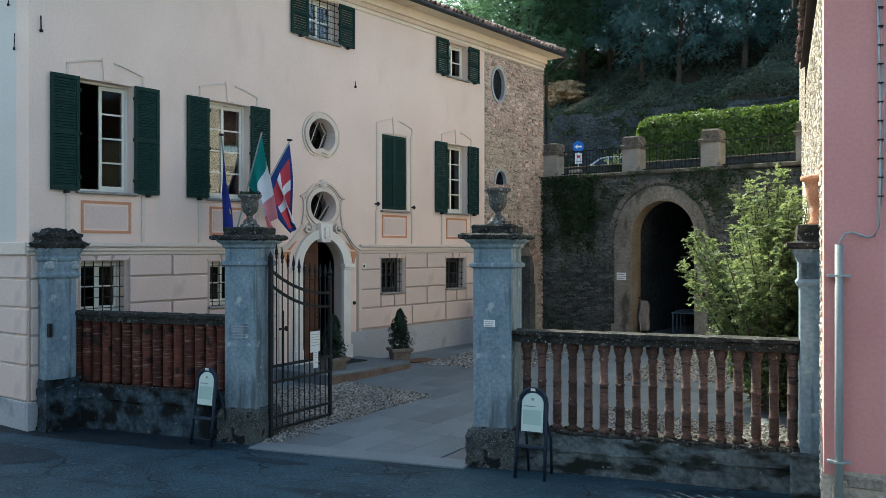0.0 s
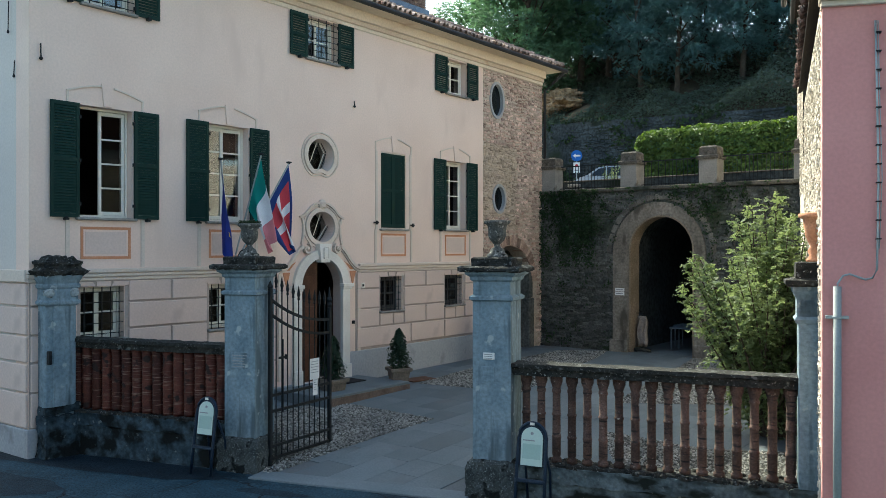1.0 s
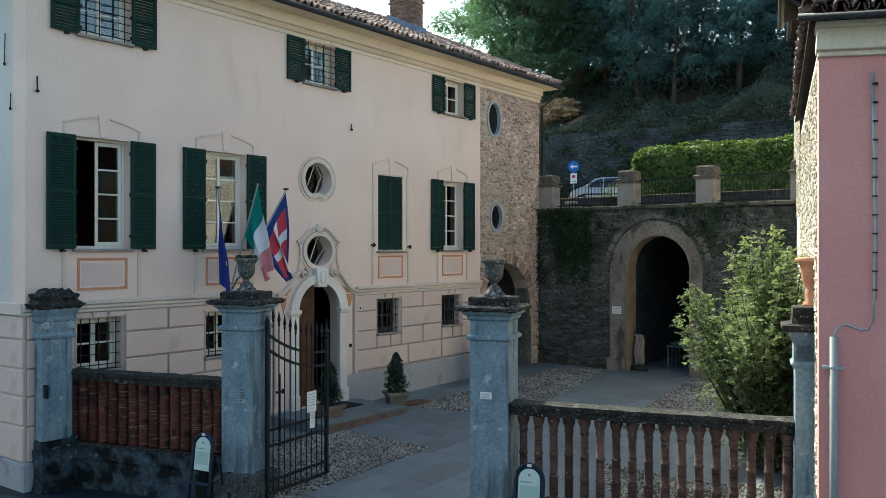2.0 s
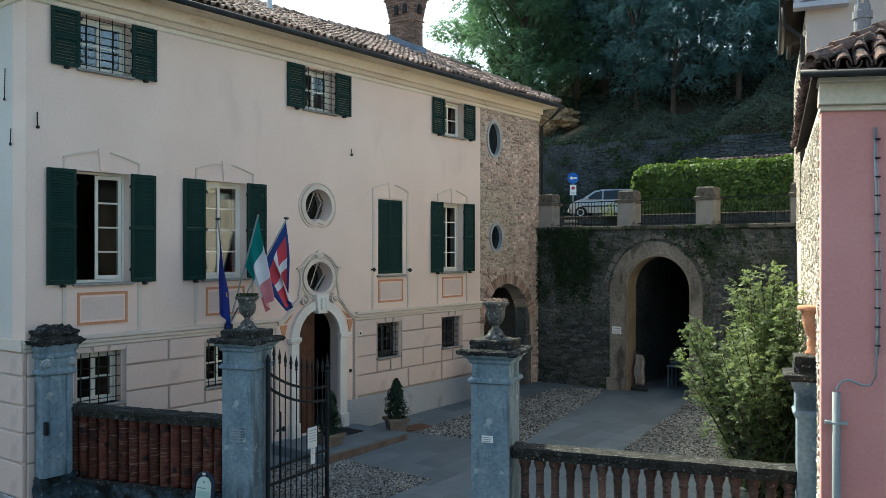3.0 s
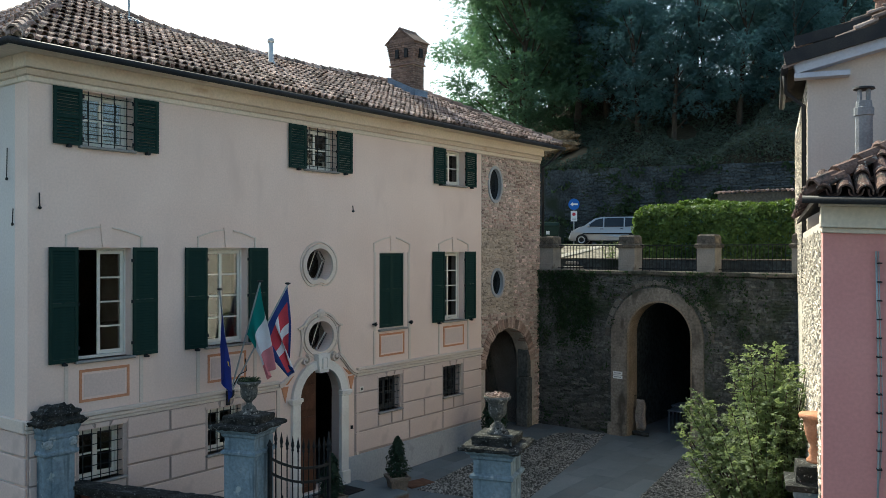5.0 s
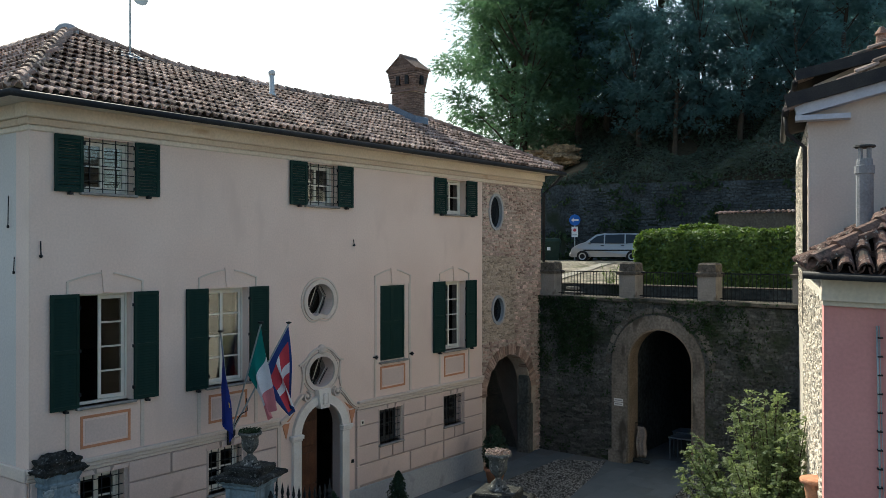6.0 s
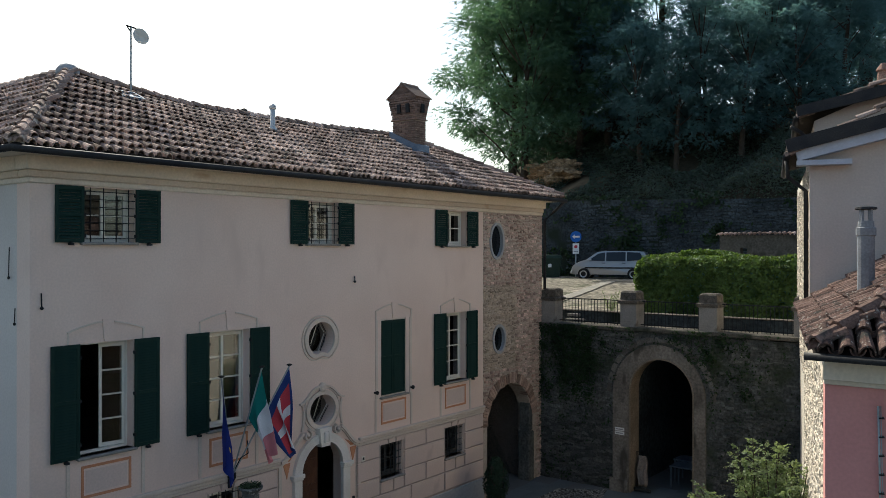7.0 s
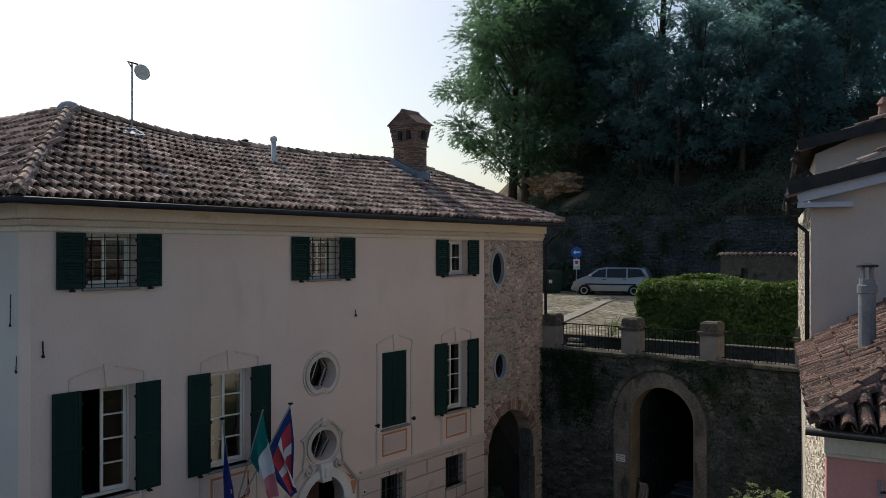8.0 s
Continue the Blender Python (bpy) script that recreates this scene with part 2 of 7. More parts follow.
# the litter's paler brown patches are lightened towards sunlit earth
LITTER = mat("hillside_litter", (0.03, 0.027, 0.018), (0.07, 0.056, 0.035), 0.35, 6, 0.97, 0.5, contrast=0.35, stain=(0.24, 0.17, 0.10), stain_at=0.60, stain_scale=0.2)
LEAF = leaf_mat("broad_leaf", (0.045, 0.095, 0.075), (0.10, 0.168, 0.125), 0.45, (1.7, 1.95, 1.2))
# bluish, lifted leaf colour imitates haze over the distant wood
LEAF_HAZED = leaf_mat("hazed_forest_leaf", (0.068, 0.132, 0.148), (0.125, 0.205, 0.222), 0.55, (1.6, 1.8, 1.5))
LEAF_HEDGE = leaf_mat("hedge_leaf", (0.03, 0.07, 0.02), (0.11, 0.175, 0.05), 0.2, (2.0, 2.0, 1.0))
LEAF_SHRUB = leaf_mat("shrub_leaf", (0.08, 0.12, 0.055), (0.19, 0.235, 0.125), 0.38, (1.5, 1.55, 1.1))
LEAF_BANK = leaf_mat("bank_undergrowth_leaf", (0.048, 0.07, 0.062), (0.09, 0.115, 0.095), 0.35)
IVY = leaf_mat("ivy_leaf", (0.012, 0.03, 0.014), (0.03, 0.055, 0.022), 0.2)
LEAF_CONE = leaf_mat("conifer_leaf", (0.012, 0.03, 0.02), (0.03, 0.055, 0.03), 0.2)
SILLSTONE = mat("grey_sill_stone", (0.22, 0.21, 0.195), (0.31, 0.29, 0.265), 4, 30, 0.9, 0.3, contrast=0.18)
TERRA_RED = mat("glazed_red_terracotta", (0.058, 0.016, 0.012), (0.11, 0.034, 0.022), 4, 40, 0.55, 0.4, rand=0.35, contrast=0.25, stain=(0.22, 0.14, 0.11), stain_at=0.56, stain_scale=5.0, streak=(0.6, 0.6, 8.0), blot=((0.02, 0.012, 0.011), 0.58, 5.0))
BARK = mat("bark", (0.05, 0.04, 0.03), (0.09, 0.07, 0.055), 4, 30, 0.95, 0.6)
PANE = glass_mat("window_glass", (0.82, 0.9, 0.92), 1.85)
PANE_DULL = glass_mat("dull_window_glass", (0.6, 0.66, 0.68), 1.16)


# ---- building helpers ----
def part(name, bm, material, parent=None, label="", smooth=False, m=None):
    """Links a bmesh as one mesh object, under a thing or a part."""
    me = bpy.data.meshes.new(name)
    bm.to_mesh(me)
    bm.free()
    for p in me.polygons:
        p.use_smooth = smooth
    me.materials.append(material)
    ob = new(name, me)
    if parent:
        ob.parent = parent
    if m:
        ob.matrix_basis = m
    return tagged(ob, label) if label else ob


def piece(name, me, parent, m):
    """A piece on shared mesh data."""
    ob = new(name, me)
    ob.parent = parent
    ob.matrix_basis = m
    return ob


def mesh_of(name, bm, material, smooth=False):
    me = bpy.data.meshes.new(name)
    bm.to_mesh(me)
    bm.free()
    for p in me.polygons:
        p.use_smooth = smooth
    me.materials.append(material)
    return me


def thing(name, m, label, category, group="", kind=""):
    """An Empty at a thing's base."""
    ob = new(name)
    ob.empty_display_size = 0.2
    ob.matrix_basis = m
    return tagged(ob, label, category, group, kind)


def box(bm, x0, x1, y0, y1, z0, z1, bevel=0.0):
    r = bmesh.ops.create_cube(bm, size=1.0)
    for v in r["verts"]:
        v.co = Vector(((x0 + x1) / 2 + v.co.x * (x1 - x0), (y0 + y1) / 2 + v.co.y * (y1 - y0), (z0 + z1) / 2 + v.co.z * (z1 - z0)))
    if bevel:
        es = list({e for v in r["verts"] for e in v.link_edges})
        bmesh.ops.bevel(bm, geom=es, offset=bevel, segments=1, affect="EDGES")
    return bm


def boxes(*dims, bevel=0.0):
    bm = bmesh.new()
    for d in dims:
        box(bm, *d, bevel=bevel)
    return bm


def lathe(bm, profile, seg=16, cx=0.0, cy=0.0):
    rings = []
    for r, z in profile:
        rings.append([bm.verts.new((cx + r * math.cos(a), cy + r * math.sin(a), z)) for a in (2 * math.pi * i / seg for i in range(seg))])
    for a, b in zip(rings, rings[1:]):
        for i in range(seg):
            bm.faces.new((a[i], a[(i + 1) % seg], b[(i + 1) % seg], b[i]))
    bm.faces.new(list(reversed(rings[0])))
    bm.faces.new(rings[-1])
    return bm


def square_lathe(bm, profile, cx=0.0, cy=0.0, sx=1.0, sy=1.0):
    """A square moulding stack: half widths and heights."""
    rings = [[bm.verts.new((cx + sx * r * a, cy + sy * r * b, z)) for a, b in ((-1, -1), (1, -1), (1, 1), (-1, 1))] for r, z in profile]
    for a, b in zip(rings, rings[1:]):
        for i in range(4):
            bm.faces.new((a[i], a[(i + 1) % 4], b[(i + 1) % 4], b[i]))
    bm.faces.new(list(reversed(rings[0])))
    bm.faces.new(rings[-1])
    return bm


def worn(bm, amp, cell=0.14, freq=6.0):
    """Cuts a blocky stone into small cells and wears its faces and edges unevenly."""
    for axis in range(3):
        lo, hi = min(v.co[axis] for v in bm.verts), max(v.co[axis] for v in bm.verts)
        n = int((hi - lo) / cell)
        no = Vector((axis == 0, axis == 1, axis == 2))
        for k in range(1, n + 1):
            bmesh.ops.bisect_plane(bm, geom=bm.verts[:] + bm.edges[:] + bm.faces[:], plane_co=no * (lo + (hi - lo) * k / (n + 1)), plane_no=no)
    bmesh.ops.recalc_face_normals(bm, faces=bm.faces[:])
    bm.normal_update()
    for v in bm.verts:
        k = v.co * freq
        v.co += v.normal * amp * (noise.noise(k) + 0.6 * noise.noise(k * 2.3) - 0.25)
    return bm


def tube(bm, pts, r, seg=8, r_end=None):
    """A round bar along points, tapering to r_end."""
    pts = [Vector(p) for p in pts]
    rings = []
    for i, p in enumerate(pts):
        d = (pts[min(i + 1, len(pts) - 1)] - pts[max(i - 1, 0)]).normalized()
        side = d.cross(Vector((0, 0, 1)) if abs(d.z) < 0.95 else Vector((1, 0, 0))).normalized()
        up = side.cross(d)
        rr = r if r_end is None else r + (r_end - r) * i / (len(pts) - 1)
        rings.append([bm.verts.new(p + rr * (math.cos(a) * side + math.sin(a) * up)) for a in (2 * math.pi * k / seg for k in range(seg))])
    for a, b in zip(rings, rings[1:]):
        for i in range(seg):
            bm.faces.new((a[i], a[(i + 1) % seg], b[(i + 1) % seg], b[i]))
    bm.faces.new(list(reversed(rings[0])))
    bm.faces.new(rings[-1])
    return bm


def rect(x0, x1, z0, z1):
    return [(x0, z0), (x1, z0), (x1, z1), (x0, z1)]


def ellipse(cx, cz, rx, rz, n=32):
    return [(cx + rx * math.cos(2 * math.pi * i / n), cz + rz * math.sin(2 * math.pi * i / n)) for i in range(n)]


def arch(x0, x1, z0, spring, rise=None, n=18):
    """An upright opening with a round head."""
    c, r = (x0 + x1) / 2, (x1 - x0) / 2
    rise = r if rise is None else rise
    return [(x0, z0), (x1, z0)] + [(c + r * math.cos(math.pi * i / n), spring + rise * math.sin(math.pi * i / n)) for i in range(n + 1)]


def plate(bm, outer, holes, y0, y1):
    """A wall in the xz plane from y0 to y1, with openings through it."""
    t = bmesh.new()
    for loop in (outer, *holes):
        vs = [t.verts.new((x, y0, z)) for x, z in loop]
        for a, b in zip(vs, vs[1:] + vs[:1]):
            t.edges.new((a, b))
    bmesh.ops.triangle_fill(t, use_beauty=True, use_dissolve=False, edges=t.edges[:], normal=(0, -1, 0))
    r = bmesh.ops.extrude_face_region(t, geom=t.faces[:])
    for v in r["geom"]:
        if isinstance(v, bmesh.types.BMVert):
            v.co.y = y1
    bmesh.ops.recalc_face_normals(t, faces=t.faces[:])
    me = bpy.data.meshes.new("tmp")
    t.to_mesh(me)
    t.free()
    bm.from_mesh(me)
    bpy.data.meshes.remove(me)
    return bm


def plated(outer, holes, y0, y1):
    return plate(bmesh.new(), outer, holes, y0, y1)


def framed(x0, x1, z0, z1, w):
    """Outer and inner loop of a flat rectangular frame."""
    return rect(x0, x1, z0, z1), [rect(x0 + w, x1 - w, z0 + w, z1 - w)]


def from_lists(name, verts, faces, material, parent=None, label="", smooth=False, kind=""):
    me = bpy.data.meshes.new(name)
    me.from_pydata(verts, [], faces)
    me.update()
    for p in me.polygons:
        p.use_smooth = smooth
    me.materials.append(material)
    ob = new(name, me)
    if parent:
        ob.parent = parent
    return tagged(ob, label, kind=kind)


# local frames: x along the face, y into it, z up
FACADE = pose(-7.079, 14.373, 0, 0, 0, 52.6)
FENCE = pose(-3.445, 13.60, 0, 0, 0, -20.3)
BACK = pose(3.22, 28.08, 0, 0, 0, -38.5)
PINKF = pose(4.353, 9.60, 0, 0, 0, -22.0)


def yard(x, y):
    """Height of the courtyard, which climbs gently from the gate."""
    p = FENCE.inverted() @ Vector((x, y, 0))
    return 0.42 * (1 - math.exp(-max(p.y, 0) / 5.5))



# ---- ground, road, courtyard ----
bm = bmesh.new()
bmesh.ops.create_grid(bm, x_segments=24, y_segments=24, size=1500)
tagged(part("ground", bm, EARTH, label="bare earth ground reaching the horizon"), kind="structure", category="ground").location.z = -0.06

bm = bmesh.new()
NX, NY = 90, 40
vs = [[bm.verts.new((-45 + i, -18 + 18.0 * j / NY, 0.02 * noise.noise(Vector((i * 0.35, j * 0.2, 0))))) for i in range(NX + 1)] for j in range(NY + 1)]
for j in range(NY):
    for i in range(NX):
        bm.faces.new((vs[j][i], vs[j][i + 1], vs[j + 1][i + 1], vs[j + 1][i]))
tagged(part("road", bm, ASPHALT, label="patched dark asphalt road with blue shade in its colour", smooth=True, m=FENCE), kind="structure", category="road")

bm = bmesh.new()
vs = []
for j in range(41):
    row = []
    for i in range(61):
        p = FENCE @ Vector((-9 + i * 0.5, 0.02 + j * 0.5, 0))
        row.append(bm.verts.new((p.x, p.y, yard(p.x, p.y))))
    vs.append(row)
for j in range(40):
    for i in range(60):
        bm.faces.new((vs[j][i], vs[j][i + 1], vs[j + 1][i + 1], vs[j + 1][i]))
courtyard_mesh = bm
DARKROAD = mat("darker_asphalt", (0.004, 0.010, 0.016), (0.010, 0.022, 0.032), 2.5, 30, 0.7, 0.6, contrast=0.5)
OLDPATCH = mat("patched_asphalt", (0.007, 0.018, 0.028), (0.014, 0.032, 0.045), 2.5, 40, 0.8, 0.7, contrast=0.5)
road = bpy.data.objects["road"]


def road_patch(name, cx, cy, rx, ry, material, label, seed, n=40):
    """A thin ragged sheet laid on the road."""
    pb = bmesh.new()
    ring = []
    for i in range(n):
        an = 2 * math.pi * i / n
        q = 1 + 0.30 * noise.noise(Vector((2.2 * math.cos(an), 2.2 * math.sin(an), seed))) + 0.12 * noise.noise(Vector((7 * math.cos(an), 7 * math.sin(an), seed)))
        ring.append((cx + rx * q * math.cos(an), cy + ry * q * math.sin(an)))
    lie = lambda x, y: 0.02 * noise.noise(Vector(((x + 45) * 0.35, (y + 18) * NY / 18.0 * 0.2, 0))) + 0.006
    inner = [pb.verts.new((cx + (x - cx) * 0.5, cy + (y - cy) * 0.5, lie(cx + (x - cx) * 0.5, cy + (y - cy) * 0.5))) for x, y in ring]
    outer = [pb.verts.new((x, y, lie(x, y))) for x, y in ring]
    pb.faces.new(inner)
    for i in range(n):
        pb.faces.new((inner[i], outer[i], outer[(i + 1) % n], inner[(i + 1) % n]))
    return part(name, pb, material, road, label)


road_patch("damp_strip", -2.3, -0.42, 2.5, 0.42, DARKROAD, "dark strip along the wall foot", 1)
road_patch("asphalt_patch", 1.3, -0.85, 0.62, 0.14, OLDPATCH, "dark repair patch", 3)
road_patch("asphalt_patch", -3.2, -1.9, 1.5, 0.5, OLDPATCH, "dark repair patch", 4)
bm = courtyard_mesh
courtyard = tagged(part("courtyard", bm, PAVEBED, label="grey paved courtyard rising from the gate", smooth=True), kind="structure", category="ground")

# ---- the villa ----
villa = thing("villa", FACADE, "pale pink plastered villa with dark green shutters", "house")
H_EAVE, H_RIDGE, V_EAVE, V_RIDGE, U_END = 9.62, 11.55, -0.55, 3.7, 17.2
H_PEAK = 11.84
UPPER = [(0.965, 1.99, 8.04, 9.03), (6.47, 7.47, 8.05, 9.03), (11.86, 12.83, 8.03, 9.02)]
FIRST = [(0.89, 1.97, 4.17, 6.2), (3.69, 4.76, 4.17, 6.2), (11.8, 12.8, 4.15, 6.11)]
LOW = [(0.93, 1.80, 1.94, 2.90), (3.73, 4.60, 1.94, 2.86), (9.05, 9.90, 2.0, 2.88), (11.8, 12.65, 2.01, 2.86)]
BLIND = (9.07, 10.07, 4.12, 6.11)
DOOR = arch(6.25, 7.80, 0.48, 2.70, 0.70)


def cusped(cx, cz, rx, rz, cusp, n=44):
    """An oval whose foot is pinched upwards between two lobes."""
    return [(x, z + cusp * math.exp(-((x - cx) / (0.3 * rx)) ** 2) * (z < cz)) for x, z in ellipse(cx, cz, rx, rz, n)]


OCULI = [(6.91, 5.80, 0.43, 0.40), (6.95, 4.12, 0.42, 0.36)]
holes = [rect(*w) for w in UPPER + FIRST + LOW + [BLIND]] + [DOOR] + [cusped(*OCULI[0], 0.10), ellipse(*OCULI[1])]
wall = part("wall", plated(rect(0, 13.7, 0, 9.35), holes, 0, 0.45), PLASTER, villa, "smooth pale pink plaster front")
OVALS = [(14.47, 8.18, 0.33, 0.50), (14.6, 5.15, 0.30, 0.39)]
NICHE = arch(13.95, 16.5, 0.3, 2.55, 1.15)
stone_wall = part("stone_wall", plated(rect(13.7, U_END, 0, 9.35), [ellipse(*o) for o in OVALS] + [NICHE], 0.02, 0.5), MORTAR, villa, "bare rubble stone end of the front")
# flank plaster is greyed to carry the reflected sky in its colour
part("side_wall", boxes((0.0, 0.45, 0.45, 24, 0, 9.35)), mat("skylit_side_plaster", (0.56, 0.525, 0.49), (0.62, 0.585, 0.55), 0.5, 25, 0.9, 0.08, contrast=0.06, stain=(0.54, 0.53, 0.51), stain_at=0.58, stain_scale=1.1, streak=(1.0, 1.0, 0.3)), villa, "plaster flank with a pale grey sky cast in its colour")
part("end_wall", boxes((U_END - 0.45, U_END, 0.5, 11.3, 0, 9.35)), MORTAR, villa)
# room shade is put into a dark plaster colour, so the panes stay dark
ROOM_SHADE = mat("shaded_room_plaster", (0.10, 0.085, 0.07), (0.15, 0.125, 0.105), 1, 15, 0.9, 0.1)
part("rear_wall", boxes((0.45, U_END, 11.3, 11.75, 0, 9.35)), ROOM_SHADE, villa)
part("upper_floor", boxes((0.45, U_END - 0.45, 0.5, 11.3, 3.55, 3.8), (0.45, U_END - 0.45, 0.5, 11.3, 6.9, 7.1), (0.45, U_END - 0.45, 0.5, 11.3, 9.2, 9.35), (13.4, 13.6, 0.5, 11.3, 0.0, 9.2), (13.6, U_END - 0.45, 3.6, 3.8, 0, 9.2)), ROOM_SHADE, villa)
part("plinth", boxes((-0.06, 6.0, -0.06, 0.0, 0.0, 0.50), (7.86, 13.7, -0.06, 0.0, 0.0, 1.07), (-0.06, 0.0, 0.0, 11.7, 0.0, 0.50), bevel=0.012), GREYWASH, villa, "grey rendered plinth")

# cornice of three fascias, and gutter
for y0, z0, z1, cm in ((-0.035, 9.05, 9.15, CORNICE), (-0.06, 9.15, 9.28, CORNICE_WARM), (-0.11, 9.28, 9.53, CORNICE)):
    part("cornice", boxes((y0, U_END - y0 - 0.05, y0, 0.3, z0, z1), (y0, 0.3, 0.3, 24, z0, z1), (U_END - 0.3, U_END - y0 - 0.05, 0.3, 2.0, z0, z1), bevel=0.018), cm, villa)
bm = bmesh.new()
tube(bm, [(-0.62, 24, 9.55), (-0.62, -0.60, 9.55), (U_END + 0.55, -0.60, 9.55)], 0.063, 10)
part("soffit", boxes((-0.52, U_END + 0.45, -0.52, 0.3, 9.52, 9.60), (-0.52, 0.3, 0.3, 24, 9.52, 9.60)), CORNICE, villa)
part("gutter", bm, COPPER, villa, "dark metal eaves gutter", smooth=True)
part("downpipe", tube(bmesh.new(), [(U_END + 0.42, -0.58, 9.5), (U_END + 0.3, -0.3, 9.2), (U_END + 0.06, -0.06, 8.9), (U_END + 0.06, -0.06, 5.2)], 0.05, 8), COPPER, villa, smooth=True)

# roof beds and tiles
RISE = (H_RIDGE - H_EAVE) / (V_RIDGE - V_EAVE)
HIP_U, HIP_R = 2.7, 14.9


def sag(u):
    """Height of the old, sagging ridge over or under its nominal level."""
    u = max(u, HIP_U)
    return 0.36 * math.exp(-((u - HIP_U) / 1.9) ** 1.3) - 0.08 + 0.11 * min(1, max(0, (u - 9.0) / 4.5)) - 0.015 * math.sin(u * 1.3)


def roof_drop(u, v):
    """How far the front slope departs from a plane at distance u along and v into the house."""
    return sag(u) * (v - V_EAVE) / (V_RIDGE - V_EAVE)


bm = bmesh.new()
slices = []
for i in range(29):
    f = i / 28
    ue, ut = -0.55 + f * (U_END + 1.10), HIP_U + f * (HIP_R - HIP_U)
    slices.append([bm.verts.new((ue + (ut - ue) * k / 4, V_EAVE + (V_RIDGE - V_EAVE) * k / 4, H_EAVE + (H_RIDGE - H_EAVE) * k / 4 + sag(ut) * k / 4)) for k in range(5)])
for p, q in zip(slices, slices[1:]):
    for k in range(4):
        bm.faces.new((p[k], q[k], q[k + 1], p[k + 1]))
a = [bm.verts.new(p) for p in ((-0.55, 24, H_EAVE), (U_END + 0.55, 11.9, H_EAVE), (HIP_U, 24, H_PEAK), (HIP_U + 4, 11.9, H_EAVE), (-0.55, V_EAVE, H_EAVE), (HIP_U, V_RIDGE, H_PEAK - 0.03))]
bm.faces.new((a[4], a[5], a[2], a[0]))
bm.faces.new([v[4] for v in slices] + [a[1], a[3]])
bm.faces.new(slices[-1] + [a[1]])
bm.faces.new((a[5], slices[0][4], a[3], a[2]))
r = bmesh.ops.extrude_face_region(bm, geom=bm.faces[:])
for v in r["geom"]:
    if isinstance(v, bmesh.types.BMVert):
        v.co.z -= 0.06
bmesh.ops.recalc_face_normals(bm, faces=bm.faces[:])
roof = part("roof", bm, ROOFBED, villa, "weathered clay tile hipped roof")


def half_tile(r0=0.077, r1=0.060, length=0.44, seg=5):
    """One curved clay tile, lying along +y from its lower, wider end."""
    v, f = [], []
    for y, ro in ((0.0, r0), (length, r1)):
        for k in range(seg + 1):
            an = math.pi * k / seg
            v.append((ro * math.cos(an), y, ro * math.sin(an) * 1.28))
    for k in range(seg + 1):
        an = math.pi * k / seg
        v.append(((r0 - 0.018) * math.cos(an), 0.0, (r0 - 0.018) * math.sin(an) * 1.28))
    n = seg + 1
    for k in range(seg):
        f.append((k, k + 1, n + k + 1, n + k))
        f.append((k, 2 * n + k, 2 * n + k + 1, k + 1))
    return v, f


def tile_slope(origin, along, up, count, rows, keep, pitch=0.2, step=0.36, lift=0.03, seed=1):
    """Places for tiles on a slope: matrices for which keep(distance along, distance up) holds."""
    rnd = random.Random(seed)
    along, up = Vector(along).normalized(), Vector(up).normalized()
    nrm = along.cross(up)
    out = []
    for i in range(count):
        for j in range(rows):
            if not keep((i + 0.5) * pitch, j * step):
                continue
            p = Vector(origin) + along * ((i + 0.5) * pitch + rnd.uniform(-0.012, 0.012)) + up * (j * step + rnd.uniform(-0.03, 0.03) - 0.03) + nrm * (lift + rnd.uniform(0, 0.012))
            m = Matrix((along, up, nrm)).transposed().to_4x4()
            out.append(Matrix.Translation(p) @ m @ pose(0, 0, 0, -5.6 + rnd.uniform(-1.5, 1.5), rnd.uniform(-7, 7), rnd.uniform(-3.5, 3.5)))
    return out


def joined_tiles(name, places, material, parent, label):
    tv, tf = half_tile()
    verts, faces = [], []
    for m in places:
        b = len(verts)
        verts += [tuple(m @ Vector(p)) for p in tv]
        faces += [tuple(b + i for i in q) for q in tf]
    return from_lists(name, verts, faces, material, parent, label, kind="stuff")


front_len = math.hypot(V_RIDGE - V_EAVE, H_RIDGE - H_EAVE)
upv = (0, V_RIDGE - V_EAVE, H_RIDGE - H_EAVE)
places = tile_slope((-0.55, V_EAVE, H_EAVE), (1, 0, 0), upv, 93, 19, lambda s, d: s > (HIP_U + 0.55) * d / front_len and U_END + 1.10 - s > (U_END + 0.55 - HIP_R) * d / front_len and d < front_len - 0.1)
front_count = len(places)
left_run = HIP_U + 0.55
left_len = math.hypot(left_run, H_PEAK - H_EAVE)
places += tile_slope((-0.55, 17.9, H_EAVE), (0, -1, 0), (left_run, 0, H_PEAK - H_EAVE), 92, 15, lambda s, d: d < left_len - 0.05 and s < 18.45 - (V_RIDGE - V_EAVE) * d / left_len, seed=2)
places = [Matrix.Translation((0, 0, roof_drop(m.translation.x, m.translation.y))) @ m if i < front_count else m for i, m in enumerate(places)]
NEAR = [m for m in places if m.translation.x < 6.2 and -0.6 < m.translation.y < 1.3][:290]
TV, TF = half_tile()
VILLA_TILE = bpy.data.meshes.new("tile")
VILLA_TILE.from_pydata(TV, [], TF)
VILLA_TILE.materials.append(TILE_ONE)
for m in NEAR:
    piece("tile", VILLA_TILE, roof, m)
taken = {id(m) for m in NEAR}
joined_tiles("roof_tiles", [m for m in places if id(m) not in taken], TILE, roof, "overlapping curved clay roof tiles")


